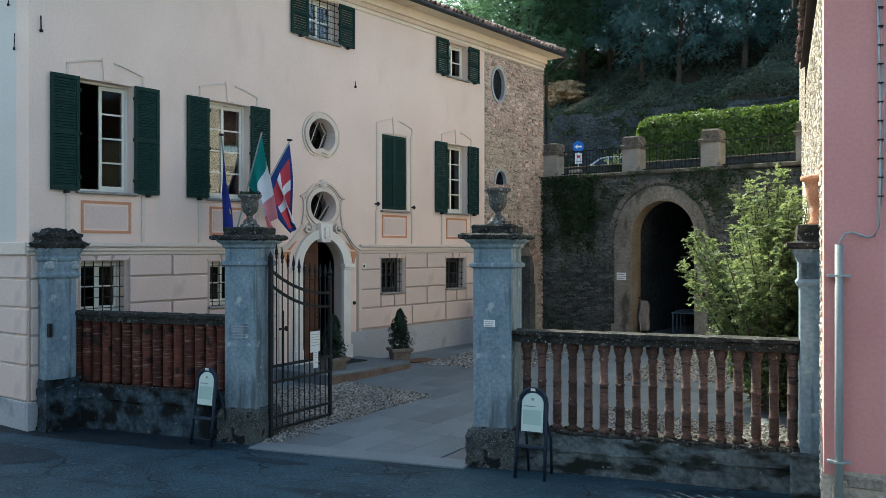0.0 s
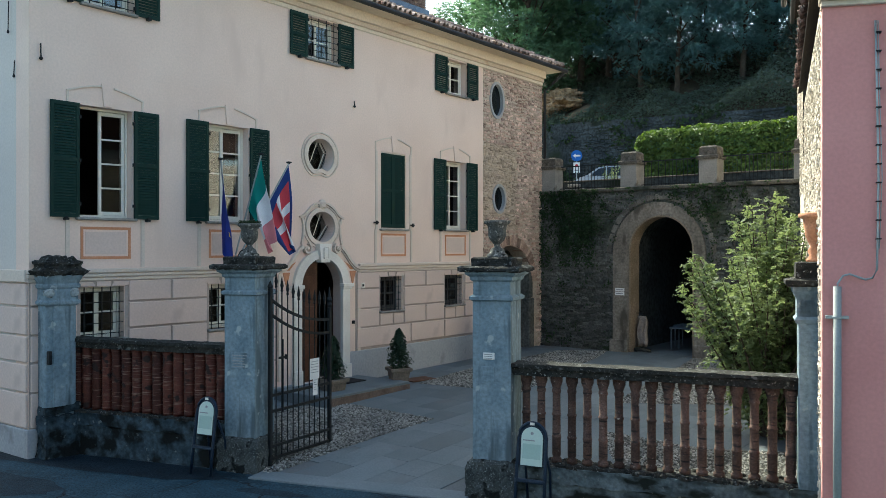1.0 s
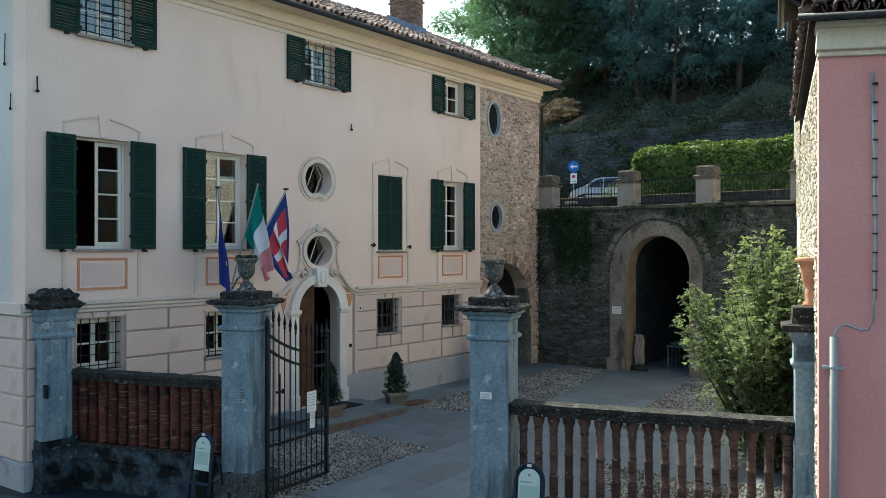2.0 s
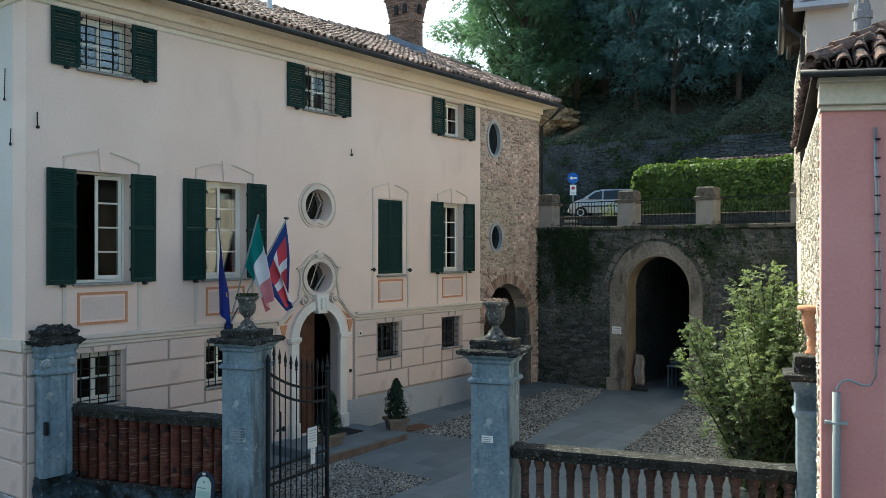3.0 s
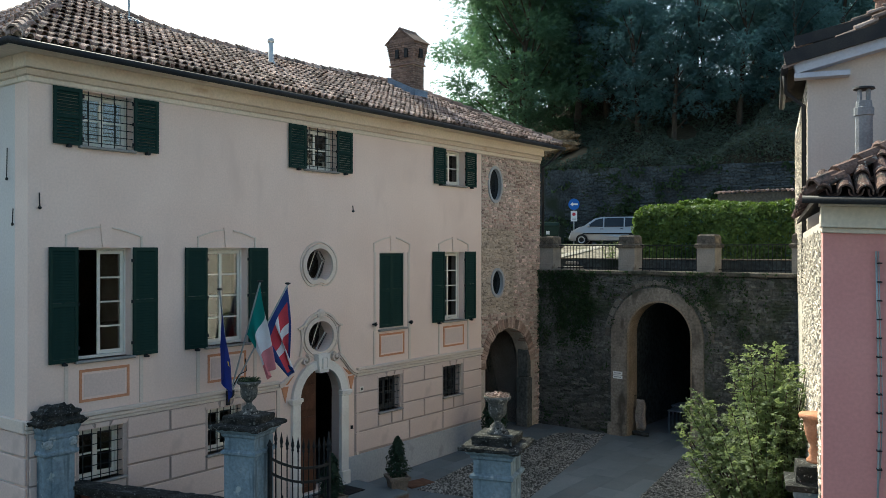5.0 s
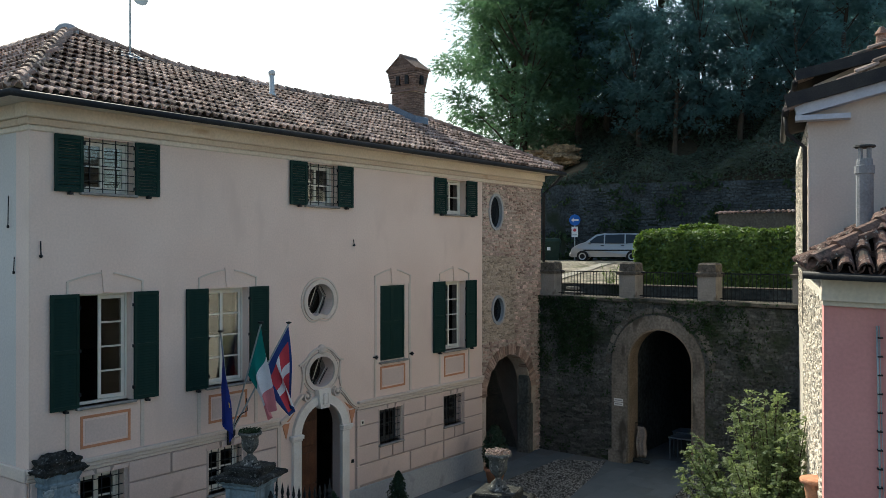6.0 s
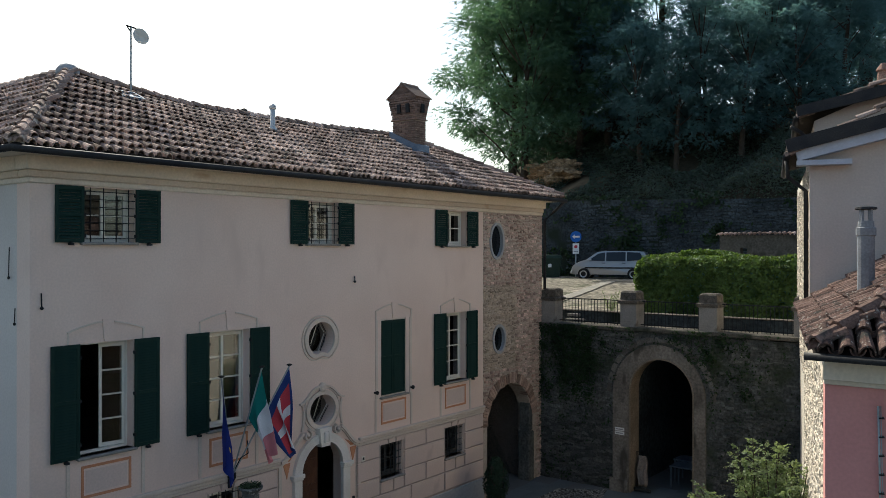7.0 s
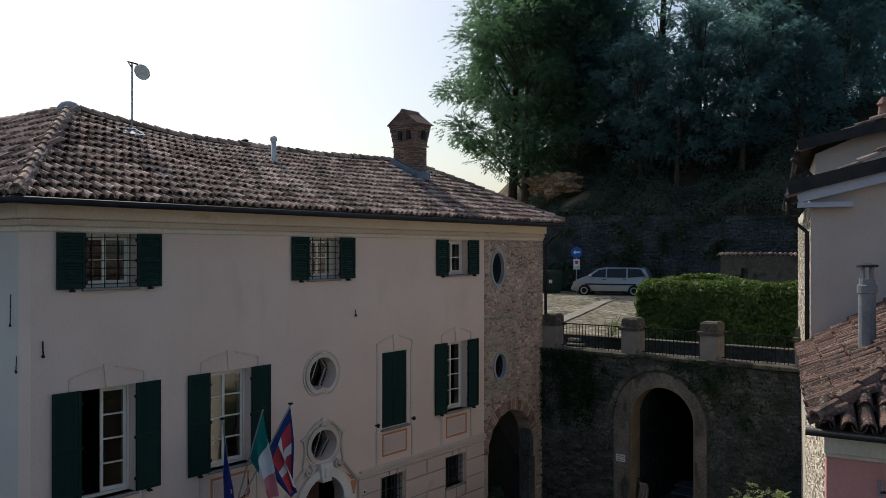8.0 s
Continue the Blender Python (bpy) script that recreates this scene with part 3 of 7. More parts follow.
def ridge_row(p0, p1, step=0.36, big=1.35, seed=3):
    d = Vector(p1) - Vector(p0)
    n = max(1, round(d.length / step))
    step = d.length / n
    rnd = random.Random(seed)
    y = d.normalized()
    x = y.cross(Vector((0, 0, 1))).normalized()
    z = x.cross(y)
    m = Matrix((x, y, z)).transposed().to_4x4()
    return [Matrix.Translation(Vector(p0) + y * (i * step) + z * (0.03 + rnd.uniform(0, 0.015))) @ m @ pose(0, 0, 0, -2, rnd.uniform(-5, 5), rnd.uniform(-3, 3)) @ Matrix.Diagonal((big, 1, big, 1)) for i in range(n)]


RIDGE = [(u, V_RIDGE, H_RIDGE + sag(u) + 0.03) for u in (HIP_U + 0.25, 3.5, 4.2, 5.2, 6.4, 7.8, 9.2, 10.6, 12.2, 13.6, HIP_R)]
ridge = ridge_row((-0.5, V_EAVE + 0.05, H_EAVE + 0.05), (HIP_U, V_RIDGE, H_PEAK + 0.02)) + ridge_row((HIP_U, 18, H_PEAK), (HIP_U, V_RIDGE, H_PEAK), seed=6) + ridge_row((U_END + 0.5, V_EAVE + 0.05, H_EAVE + 0.05), (HIP_R, V_RIDGE, H_RIDGE + sag(HIP_R) + 0.04), seed=5)
for k, (p, q) in enumerate(zip(RIDGE, RIDGE[1:])):
    ridge += ridge_row(p, q, seed=7 + k)
joined_tiles("hip_tiles", ridge, TILE, roof, "mortared ridge and hip tiles")
part("hip_mortar", tube(bmesh.new(), [(-0.45, V_EAVE + 0.1, H_EAVE + 0.05), (HIP_U, V_RIDGE, H_PEAK + 0.0)], 0.13, 8), MORTAR, roof, "pale mortar bedding along the hip")
part("hip_cap", lathe(bmesh.new(), [(0.26, -0.10), (0.25, 0.06), (0.17, 0.16), (0.05, 0.20)], 10), GREYWASH, roof, "grey cement cap at the top of the hip", smooth=True, m=pose(HIP_U, V_RIDGE, H_PEAK + 0.02))

# string course of three fillets, on both sides of the portal
for x0, x1 in ((-0.05, 5.62), (8.2, 13.72)):
    for z0, z1, d in ((3.015, 3.075, 0.045), (3.083, 3.15, 0.065), (3.158, 3.235, 0.09)):
        part("string_course", boxes((x0, x1, -d, 0.0, z0, z1), bevel=0.012), TRIM, villa)
part("string_course", boxes((-0.08, 0.0, 0.0, 11.6, 3.02, 3.235), bevel=0.012), TRIM, villa)

# rusticated blocks below the string course
rnd = random.Random(8)
COURSES = [(0.52, 1.10), (1.135, 1.61), (1.65, 2.085), (2.12, 2.585), (2.62, 3.0)]
JOINTS = [(1.4, 2.81, 4.2), (2.1, 4.2, 10.25, 11.74), (2.81, 9.52, 10.89, 12.25), (), (2.81, 10.89)]
GROOVE = mat("grey_joint_plaster", (0.36, 0.30, 0.27), (0.43, 0.36, 0.32), 1.0, 25, 0.9, 0.1, contrast=0.08)
for a, b, z in ((0.0, 5.55, 0.50), (8.12, 13.68, 1.07)):
    part("joint_ground", plated(rect(a, b, z, 3.02), [rect(w[0] - 0.01, w[1] + 0.01, w[2] - 0.01, w[3] + 0.01) for w in LOW if a < w[0] < b], -0.006, 0.0), GROOVE, wall, "grey joints between the plaster blocks")


def block(x0, x1, z0, z1, side=False):
    g = 0.021
    if x1 - x0 < 0.08:
        return
    bm = boxes((0.0, 0.001, 0, 0.001, 0, 0.001))
    bm.clear()
    box(bm, 0, x1 - x0 - 2 * g, -0.045, 0.0, 0, z1 - z0, bevel=0.012)
    if side:
        ob = part("block", bm, BLOCK, wall, m=pose(0, x1 - g, z0, 0, 0, -90))
    else:
        ob = part("block", bm, BLOCK, wall, m=pose(x0 + g, 0, z0))


for k, (z0, z1) in enumerate(COURSES):
    for a, b in ((0.0, 5.55), (8.14, 13.68)):
        if k == 0 and a > 1:
            continue
        cuts = [a] + [x for x in JOINTS[k] if a < x < b] + [b]
        for c0, c1 in zip(cuts, cuts[1:]):
            spans = [(c0, c1)]
            for w0, w1, wz0, wz1 in LOW:
                if z1 > wz0 - 0.1 and z0 < wz1:
                    nxt = []
                    for s0, s1 in spans:
                        if s1 <= w0 - 0.06 or s0 >= w1 + 0.06:
                            nxt.append((s0, s1))
                        else:
                            nxt += [(s0, w0 - 0.06), (w1 + 0.06, s1)]
                    spans = [s for s in nxt if s[1] - s[0] > 0.08]
            for s0, s1 in spans:
                block(s0, s1, z0, z1)
            for w0, w1, wz0, wz1 in LOW:
                lo, hi = max(c0, w0 - 0.06), min(c1, w1 + 0.06)
                if hi > lo and z0 < wz0 - 0.2 and z1 > wz0 - 0.1:
                    block(lo, hi, z0, wz0 - 0.065)
    for y in range(5):
        block(y * 1.4, y * 1.4 + 1.4, z0, z1, True)


# ---- windows ----
def slat_mesh(w, t=0.035):
    """One tilted louvre, centred on z=0."""
    bm = bmesh.new()
    vs = [bm.verts.new(p) for p in ((0.055, -t + 0.004, -0.022), (w - 0.055, -t + 0.004, -0.022), (w - 0.055, -0.006, 0.022), (0.055, -0.006, 0.022))]
    vs2 = [bm.verts.new(v.co + Vector((0, 0, 0.008))) for v in vs]
    for q in (vs, list(reversed(vs2)), (vs[0], vs2[0], vs2[1], vs[1]), (vs[2], vs2[2], vs2[3], vs[3]), (vs[1], vs2[1], vs2[2], vs[2]), (vs[3], vs2[3], vs2[0], vs[0])):
        bm.faces.new(q)
    return mesh_of("slat", bm, SHUTTER)


SLATS = {}


def shutter(w, h, m, label, t=0.035):
    """A shutter leaf: frame, middle rail and tilted slats; hinge edge at x=0."""
    ob = part("shutter", plated(rect(0, w, 0, h), [rect(0.06, w - 0.06, 0.07, h * 0.5 - 0.035), rect(0.06, w - 0.06, h * 0.5 + 0.035, h - 0.07)], -t, 0), SHUTTER, villa, label, m=m)
    key = round(w, 3)
    if key not in SLATS:
        SLATS[key] = slat_mesh(w)
    for z0, z1 in ((0.07, h * 0.5 - 0.035), (h * 0.5 + 0.035, h - 0.07)):
        n = int((z1 - z0) / 0.05)
        for i in range(n):
            piece("slat", SLATS[key], ob, pose(0, 0, z0 + (i + 0.5) * (z1 - z0) / n))
    return ob


def shutter_pair(win, x0, x1, z0, z1, w=0.53):
    for sx in (x0 - w - 0.01, x1 + 0.01):
        sh = shutter(w, z1 - z0, pose(sx, -0.03, z0), "open dark green louvred shutter")
        part("shutter_stop", boxes((w * 0.45, w * 0.58, -0.09, 0.0, -0.05, -0.01), (w * 0.5, w * 0.54, -0.07, 0.03, -0.04, 0.02)), IRON, sh)
        for hz in (0.12, 0.5, 0.88):
            hx = w - 0.01 if sx < x0 else -0.03
            part("hinge", boxes((hx, hx + 0.04, -0.045, 0.0, (z1 - z0) * hz - 0.03, (z1 - z0) * hz + 0.03)), IRON, sh)


def leaf(win, x0, x1, z0, z1, rows, y=0.2, turn=0.0, wood=WHITEWOOD, glass=PANE):
    """A casement leaf with stacked panes."""
    w, h = x1 - x0, z1 - z0
    ph = (h - 0.07 * 2 - 0.03 * (rows - 1)) / rows
    hs = [rect(0.055, w - 0.055, 0.07 + i * (ph + 0.03), 0.07 + i * (ph + 0.03) + ph) for i in range(rows)]
    ob = part("casement", plated(rect(0, w, 0, h), hs, 0, 0.045), wood, win, m=pose(x0, y, z0, 0, 0, turn))
    for i in range(rows):
        gl = part("pane", boxes((0.05, w - 0.05, 0.018, 0.024, 0.065 + i * (ph + 0.03), 0.075 + i * (ph + 0.03) + ph)), glass, ob)
    return ob


def sill(win, x0, x1, z, d=0.09, t=0.05):
    part("sill", boxes((x0 - 0.06, x1 + 0.06, -d, 0.28, z - t, z), bevel=0.012), SILLSTONE, win, "grey stone sill")


def casement_window(x0, x1, z0, z1, rows, shutters=True, open_left=False, bars=None, wood=WHITEWOOD, bright=False):
    win = part("window", plated(rect(x0, x1, z0, z1), [rect(x0 + 0.04, x1 - 0.04, z0 + 0.05, z1 - 0.04)], 0.19, 0.26), wood, villa, "white painted casement window" if wood == WHITEWOOD else "dark casement window behind iron bars")
    mid = (x0 + x1) / 2
    if open_left:
        leaf(win, x0 + 0.05, mid, z0 + 0.055, z1 - 0.045, rows, turn=78)
    else:
        leaf(win, x0 + 0.045, mid - 0.002, z0 + 0.055, z1 - 0.045, rows, wood=wood, glass=PANE if shutters else PANE_DULL)
    leaf(win, mid + 0.004, x1 - 0.045, z0 + 0.055, z1 - 0.045, rows, 0.2 + (x1 - 0.05 - mid) * math.sin(radians(8)), -8, wood, PANE if bright else PANE_DULL)
    sill(win, x0, x1, z0)
    if shutters:
        shutter_pair(win, x0, x1, z0 - 0.01, z1 + 0.01)
    if bars:
        nv, nh, y, over = bars
        for i in range(nv):
            x = x0 + (i + 0.5) * (x1 - x0) / nv
            part("bar", tube(bmesh.new(), [(x, y, z0 + 0.0), (x, y, z1)], 0.010, 6), IRON, win)
        for i in range(nh):
            z = z0 + (i + 0.5) * (z1 - z0) / nh
            part("bar", tube(bmesh.new(), [(x0 - over, y, z), (x1 + over, y, z)], 0.009, 6), IRON, win)
    return win


for w in UPPER[:2]:
    casement_window(*w, 2, bars=(4, 7, -0.02, 0.0), bright=True)
casement_window(*UPPER[2], 2)
for i, w in enumerate(FIRST):
    casement_window(*w, 4, open_left=(i == 0), bright=(i == 1))
for i, w in enumerate(LOW):
    casement_window(*w, 2, shutters=False, bars=(5, 5, 0.03, 0.0), wood=WHITEWOOD if i < 2 else GREYWOOD)

# blind window with closed shutters
x0, x1, z0, z1 = BLIND
win = part("window", plated(*framed(x0, x1, z0, z1, 0.03), 0.02, 0.12), TRIM, villa, "window with closed green shutters")
for k in range(2):
    shutter((x1 - x0) / 2 - 0.034, z1 - z0 - 0.07, pose(x0 + 0.032 + k * (x1 - x0 - 0.06) / 2, 0.04, z0 + 0.035), "closed dark green louvred shutter")
part("backing", boxes((x0, x1, 0.13, 0.2, z0, z1)), DOORWOOD, win)
sill(win, x0, x1, z0)
# ---- gate pillars and balustrades ----
def pillar(u, name, label, w=0.57, top=3.36):
    """A rendered gate pillar on a pebbled plinth with a moulded dark cap; origin at its front left foot."""
    t = thing(name, FENCE @ pose(u, 0, 0), label, "gate pillar", "gate pillars")
    h = w / 2
    part("plinth", worn(square_lathe(bmesh.new(), [(h + 0.09, -0.1), (h + 0.09, 0.42), (h + 0.07, 0.52), (h + 0.0, 0.56)], h, h), 0.022, 0.07, 9.0), PLINTHSTONE, t, "rough pebbled plinth")
    part("shaft", square_lathe(bmesh.new(), [(h, 0.5), (h, 2.78), (h, 2.86)], h, h), GATESTONE, t, "peeling blue-grey render shaft")
    part("band", square_lathe(bmesh.new(), [(h, 2.84), (h + 0.04, 2.86), (h + 0.045, 2.90), (h + 0.01, 2.93)], h, h), GATESTONE, t)
    part("neck", square_lathe(bmesh.new(), [(h - 0.005, 2.92), (h - 0.005, 3.12), (h + 0.03, 3.15), (h + 0.035, 3.19), (h + 0.09, 3.23), (h + 0.10, 3.27)], h, h), GATESTONE, t)
    part("cap", worn(square_lathe(bmesh.new(), [(h + 0.14, 3.26), (h + 0.17, 3.28), (h + 0.17, 3.325), (h + 0.13, 3.35)], h, h), 0.018, 0.06, 9.0), CAPSTONE, t, "lichened dark stone cap")
    part("block", worn(square_lathe(bmesh.new(), [(h + 0.02, 3.34), (h + 0.02, 3.45), (h - 0.0, 3.475)], h, h), 0.014, 0.06, 9.0), CAPSTONE, t)
    return t


pillar(-0.10, "gate_pillar", "tall blue-grey rendered pillar carrying a stone urn")
pillar(4.14, "gate_pillar", "tall blue-grey rendered pillar carrying a stone urn")


def urn(u, z, label, k):
    """A goblet urn with a gadrooned bowl and a flared rim."""
    bm = bmesh.new()
    seg = 40
    prof = [(0.20, 0.0, 0), (0.20, 0.04, 0), (0.15, 0.07, 0), (0.13, 0.13, 0.1), (0.065, 0.18, 0), (0.055, 0.22, 0), (0.09, 0.26, 0.3), (0.135, 0.31, 1), (0.163, 0.38, 1), (0.17, 0.45, 0.5), (0.172, 0.51, 0.2), (0.19, 0.57, 0.2), (0.245, 0.60, 0), (0.25, 0.64, 0), (0.20, 0.65, 0), (0.16, 0.60, 0)]
    rings = []
    for r, zz, lobe in prof:
        rings.append([bm.verts.new((r * (1 + 0.07 * lobe * math.cos(10 * t)) * math.cos(t), r * (1 + 0.07 * lobe * math.cos(10 * t)) * math.sin(t), zz + 0.008 * noise.noise(Vector((5 * math.cos(t), 5 * math.sin(t), zz * 9 + k))))) for t in (2 * math.pi * i / seg for i in range(seg))])
    for p, q in zip(rings, rings[1:]):
        for i in range(seg):
            bm.faces.new((p[i], p[(i + 1) % seg], q[(i + 1) % seg], q[i]))
    bm.faces.new(rings[-1])
    t = new("stone_urn", mesh_of("stone_urn", bm, URNSTONE, True))
    t.matrix_basis = FENCE @ pose(u, 0.285, z) @ Matrix.Diagonal((0.79, 0.79, 0.83, 1))
    return tagged(t, label, "urn", "urns on the gate pillars")


URNSTONE = mat("lichened_urn_stone", (0.06, 0.062, 0.058), (0.13, 0.13, 0.12), 5, 30, 0.95, 0.8, contrast=0.35, stain=(0.40, 0.38, 0.34), stain_at=0.57, stain_scale=16, blot=((0.02, 0.02, 0.018), 0.60, 9))
urn(0.185, 3.475, "mossy carved stone urn on a gate pillar", 1)
urn(4.425, 3.475, "lichened carved stone urn on a gate pillar", 2)

RIBBED = [(0.098, 0.0), (0.098, 0.06)]
for i in range(13):
    RIBBED += [(0.092, 0.08 + i * 0.081), (0.100, 0.11 + i * 0.081), (0.092, 0.14 + i * 0.081)]
RIBBED += [(0.105, 1.15), (0.105, 1.19)]
BAL = lathe(bmesh.new(), [(0.075, 0.0), (0.075, 0.05), (0.05, 0.08), (0.062, 0.10), (0.062, 0.33), (0.068, 0.34), (0.068, 0.36), (0.060, 0.37), (0.058, 0.64), (0.068, 0.65), (0.068, 0.67), (0.058, 0.68), (0.056, 0.95), (0.066, 0.97), (0.066, 1.0), (0.056, 1.02), (0.075, 1.08), (0.088, 1.11), (0.09, 1.19)], 10)
BAL_ME = mesh_of("baluster", BAL, TERRACOTTA, True)
RIB_ME = mesh_of("baluster", lathe(bmesh.new(), RIBBED, 12), TERRA_RED, True)


BLACKBASE = mat("blackened_parapet", (0.02, 0.036, 0.048), (0.065, 0.095, 0.115), 2.2, 14, 0.95, 0.8, contrast=0.4, stain=(0.008, 0.010, 0.010), stain_at=0.45, stain_scale=2.6, blot=((0.14, 0.16, 0.16), 0.65, 9))


def balustrade(x0, x1, first, step, count, z_foot, z_rail, label, me=BAL_ME, base=WALLBASE):
    t = thing("balustrade", FENCE @ pose(x0, 0, 0), label, "balustrade", "balustrades")
    L = x1 - x0
    part("base_wall", worn(boxes((0, L, 0.02, 0.36, -0.1, z_foot - 0.26), (0, L, -0.02, 0.40, z_foot - 0.26, z_foot - 0.03)), 0.025, 0.12, 5.0), base, t, "mossy rendered base wall")
    part("kerb", worn(boxes((0, L, 0.02, 0.38, z_foot - 0.05, z_foot)), 0.018, 0.09), CAPSTONE, t)
    part("rail", worn(boxes((0, L, 0.05, 0.35, z_rail - 0.17, z_rail - 0.06), (0, L, 0.0, 0.38, z_rail - 0.06, z_rail)), 0.016, 0.09), CAPSTONE, t, "lichened stone handrail")
    rnd = random.Random(int(100 * x1))
    lump = bmesh.new()
    for _ in range(int(L * 26)):
        px, py, rr = rnd.uniform(0.05, L - 0.05), rnd.choice((rnd.uniform(-0.02, 0.08), rnd.uniform(0.3, 0.4))), rnd.uniform(0.025, 0.07)
        lathe(lump, [(rr, -0.02), (rr * 0.9, rr * 0.3), (rr * 0.45, rr * 0.7)], 6, px, py)
    for v in lump.verts:
        v.co += Vector((rnd.uniform(-0.008, 0.008), rnd.uniform(-0.008, 0.008), z_foot - 0.02 + rnd.uniform(-0.006, 0.006)))
    tagged(part("moss", lump, CAPSTONE, t, "crumbs of moss and grit on the kerb"), kind="stuff")
    h = z_rail - 0.17 - z_foot
    for i in range(count):
        piece("baluster", me, t, pose(first + i * step - x0, 0.2, z_foot) @ Matrix.Diagonal((1, 1, h / 1.19, 1)))
    return t


balustrade(4.71, 8.51, 4.89, 0.2204, 17, 0.56, 1.96, "terracotta balustrade with a lichened stone rail")
balustrade(-3.7, -0.10, -3.52, 0.2160, 16, 0.78, 2.03, "dark red terracotta balustrade with a mossy stone rail", RIB_ME, BLACKBASE)

# wall pillar against the villa
PALESTONE = mat("pale_worn_stone", (0.26, 0.30, 0.31), (0.42, 0.46, 0.46), 5, 20, 0.9, 0.5, contrast=0.3, stain=(0.06, 0.07, 0.07), stain_at=0.55, stain_scale=8)
t = thing("wall_pillar", FACADE @ pose(0.0, -0.30, 0), "weathered pilaster of blue-grey stone against the villa", "pilaster", "end pilasters")
WP0, WP1 = 0.13, 0.69
part("shaft", boxes((WP0, WP1, 0.0, 0.26, 0.0, 2.75), bevel=0.02), GATESTONE, t)
part("panel", boxes((WP0 + 0.13, WP1 - 0.13, -0.025, 0.0, 0.75, 2.62), bevel=0.012), GATESTONE, t)
part("foot", worn(boxes((WP0 - 0.05, WP1 + 0.08, -0.10, 0.2, -0.1, 0.74), (WP0 - 0.03, WP1 + 0.04, -0.06, 0.2, 0.74, 0.90)), 0.045, 0.07, 6.0), BLACKBASE, t, "mossy blackened foot")
wc = (WP0 + WP1) / 2
for px in (WP0 + 0.06, WP1 - 0.06):
    part("scroll", lathe(bmesh.new(), [(0.03, -0.06), (0.085, -0.06), (0.085, 0.02), (0.06, 0.05), (0.03, 0.05)], 14), PALESTONE, t, "pale carved scroll", smooth=True, m=pose(px, -0.02, 2.84, 90, 0, 0))
part("capital", square_lathe(bmesh.new(), [(0.285, 2.62), (0.32, 2.65), (0.325, 2.69), (0.29, 2.72), (0.285, 2.90), (0.32, 2.93), (0.325, 2.97), (0.30, 3.0), (0.34, 3.08), (0.36, 3.14)], wc, 0.12, 1.0, 0.55), GATESTONE, t)
part("cap", worn(square_lathe(bmesh.new(), [(0.37, 3.13), (0.43, 3.17), (0.45, 3.22), (0.38, 3.25), (0.35, 3.30), (0.37, 3.33), (0.36, 3.38), (0.27, 3.41), (0.22, 3.47)], wc, 0.12, 1.0, 0.6), 0.05, 0.05, 8.0), CAPSTONE, t, "dark crumbling cap")
part("iron_catch", boxes((WP0 + 0.02, WP0 + 0.08, -0.09, 0.0, 1.62, 1.85), bevel=0.01), IRON, t)
# end pilaster beside the pink house
t = thing("wall_pillar", FENCE @ pose(8.50, 0.0, 0), "weathered grey stone pilaster beside the pink house", "pilaster", "end pilasters")
part("shaft", boxes((0.0, 0.42, -0.06, 0.4, 0.5, 2.95), bevel=0.012), GATESTONE, t)
part("foot", boxes((-0.12, 0.5, -0.14, 0.45, -0.1, 0.55), bevel=0.03), WALLBASE, t)
part("capital", square_lathe(bmesh.new(), [(0.23, 2.65), (0.25, 2.7), (0.22, 2.74), (0.22, 2.95), (0.27, 3.05), (0.28, 3.12)], 0.20, 0.16), GATESTONE, t)
part("cap", square_lathe(bmesh.new(), [(0.33, 3.12), (0.36, 3.15), (0.36, 3.20), (0.26, 3.22), (0.24, 3.23), (0.23, 3.42), (0.2, 3.43)], 0.20, 0.16), CAPSTONE, t)

COPING = mat("weathered_coping", (0.08, 0.072, 0.06), (0.15, 0.135, 0.115), 3, 20, 0.95, 0.5, contrast=0.3, stain=(0.035, 0.04, 0.028), stain_at=0.52, stain_scale=2.5)

# ---- retaining wall with the arched vault ----
bw = tagged(part("wall_back", plated([(-0.6, -0.2), (11.5, -0.2), (11.5, 5.33), (-0.6, 5.45)], [arch(3.32, 5.42, 0.2, 3.55, 1.08)], 0.0, 0.7), DARKMORTAR, label="mossy stone retaining wall with an arched vault", m=BACK), kind="structure", category="wall")
part("surround", plated(arch(2.79, 5.76, 0.2, 3.45, 1.58, 24), [arch(3.32, 5.42, 0.201, 3.55, 1.08, 24)], -0.07, 0.0), ARCHSTONE, bw, "pale stone arch surround")
part("foot_block", boxes((2.70, 3.32, -0.14, 0.0, 0.1, 0.78), (5.42, 5.94, -0.14, 0.0, 0.1, 0.78), bevel=0.02), ARCHSTONE, bw)
part("coping", boxes((-0.6, 11.5, -0.10, 0.75, 5.40, 5.52), bevel=0.02), COPING, bw, "flat stone coping")
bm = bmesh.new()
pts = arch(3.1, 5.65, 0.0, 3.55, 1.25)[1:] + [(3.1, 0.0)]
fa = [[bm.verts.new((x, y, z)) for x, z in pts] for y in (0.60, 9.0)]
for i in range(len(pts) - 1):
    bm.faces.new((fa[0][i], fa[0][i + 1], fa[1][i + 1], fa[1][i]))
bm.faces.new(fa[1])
# near-black stone colour stands in for the deep shade of the vault
part("vault", bm, BLACKSTONE, bw, "vault interior with its shade in the colour")

# ---- terrace, hill ----
bm = bmesh.new()
xs = [-30 + i * 2.0 for i in range(46)]
xs += [62, 64, 70, 85, 110]
ys = [0.3, 0.7, 3, 6, 9, 12, 15, 17.8, 18.2, 20, 23, 27, 32, 38, 45, 55, 70, 90, 120]


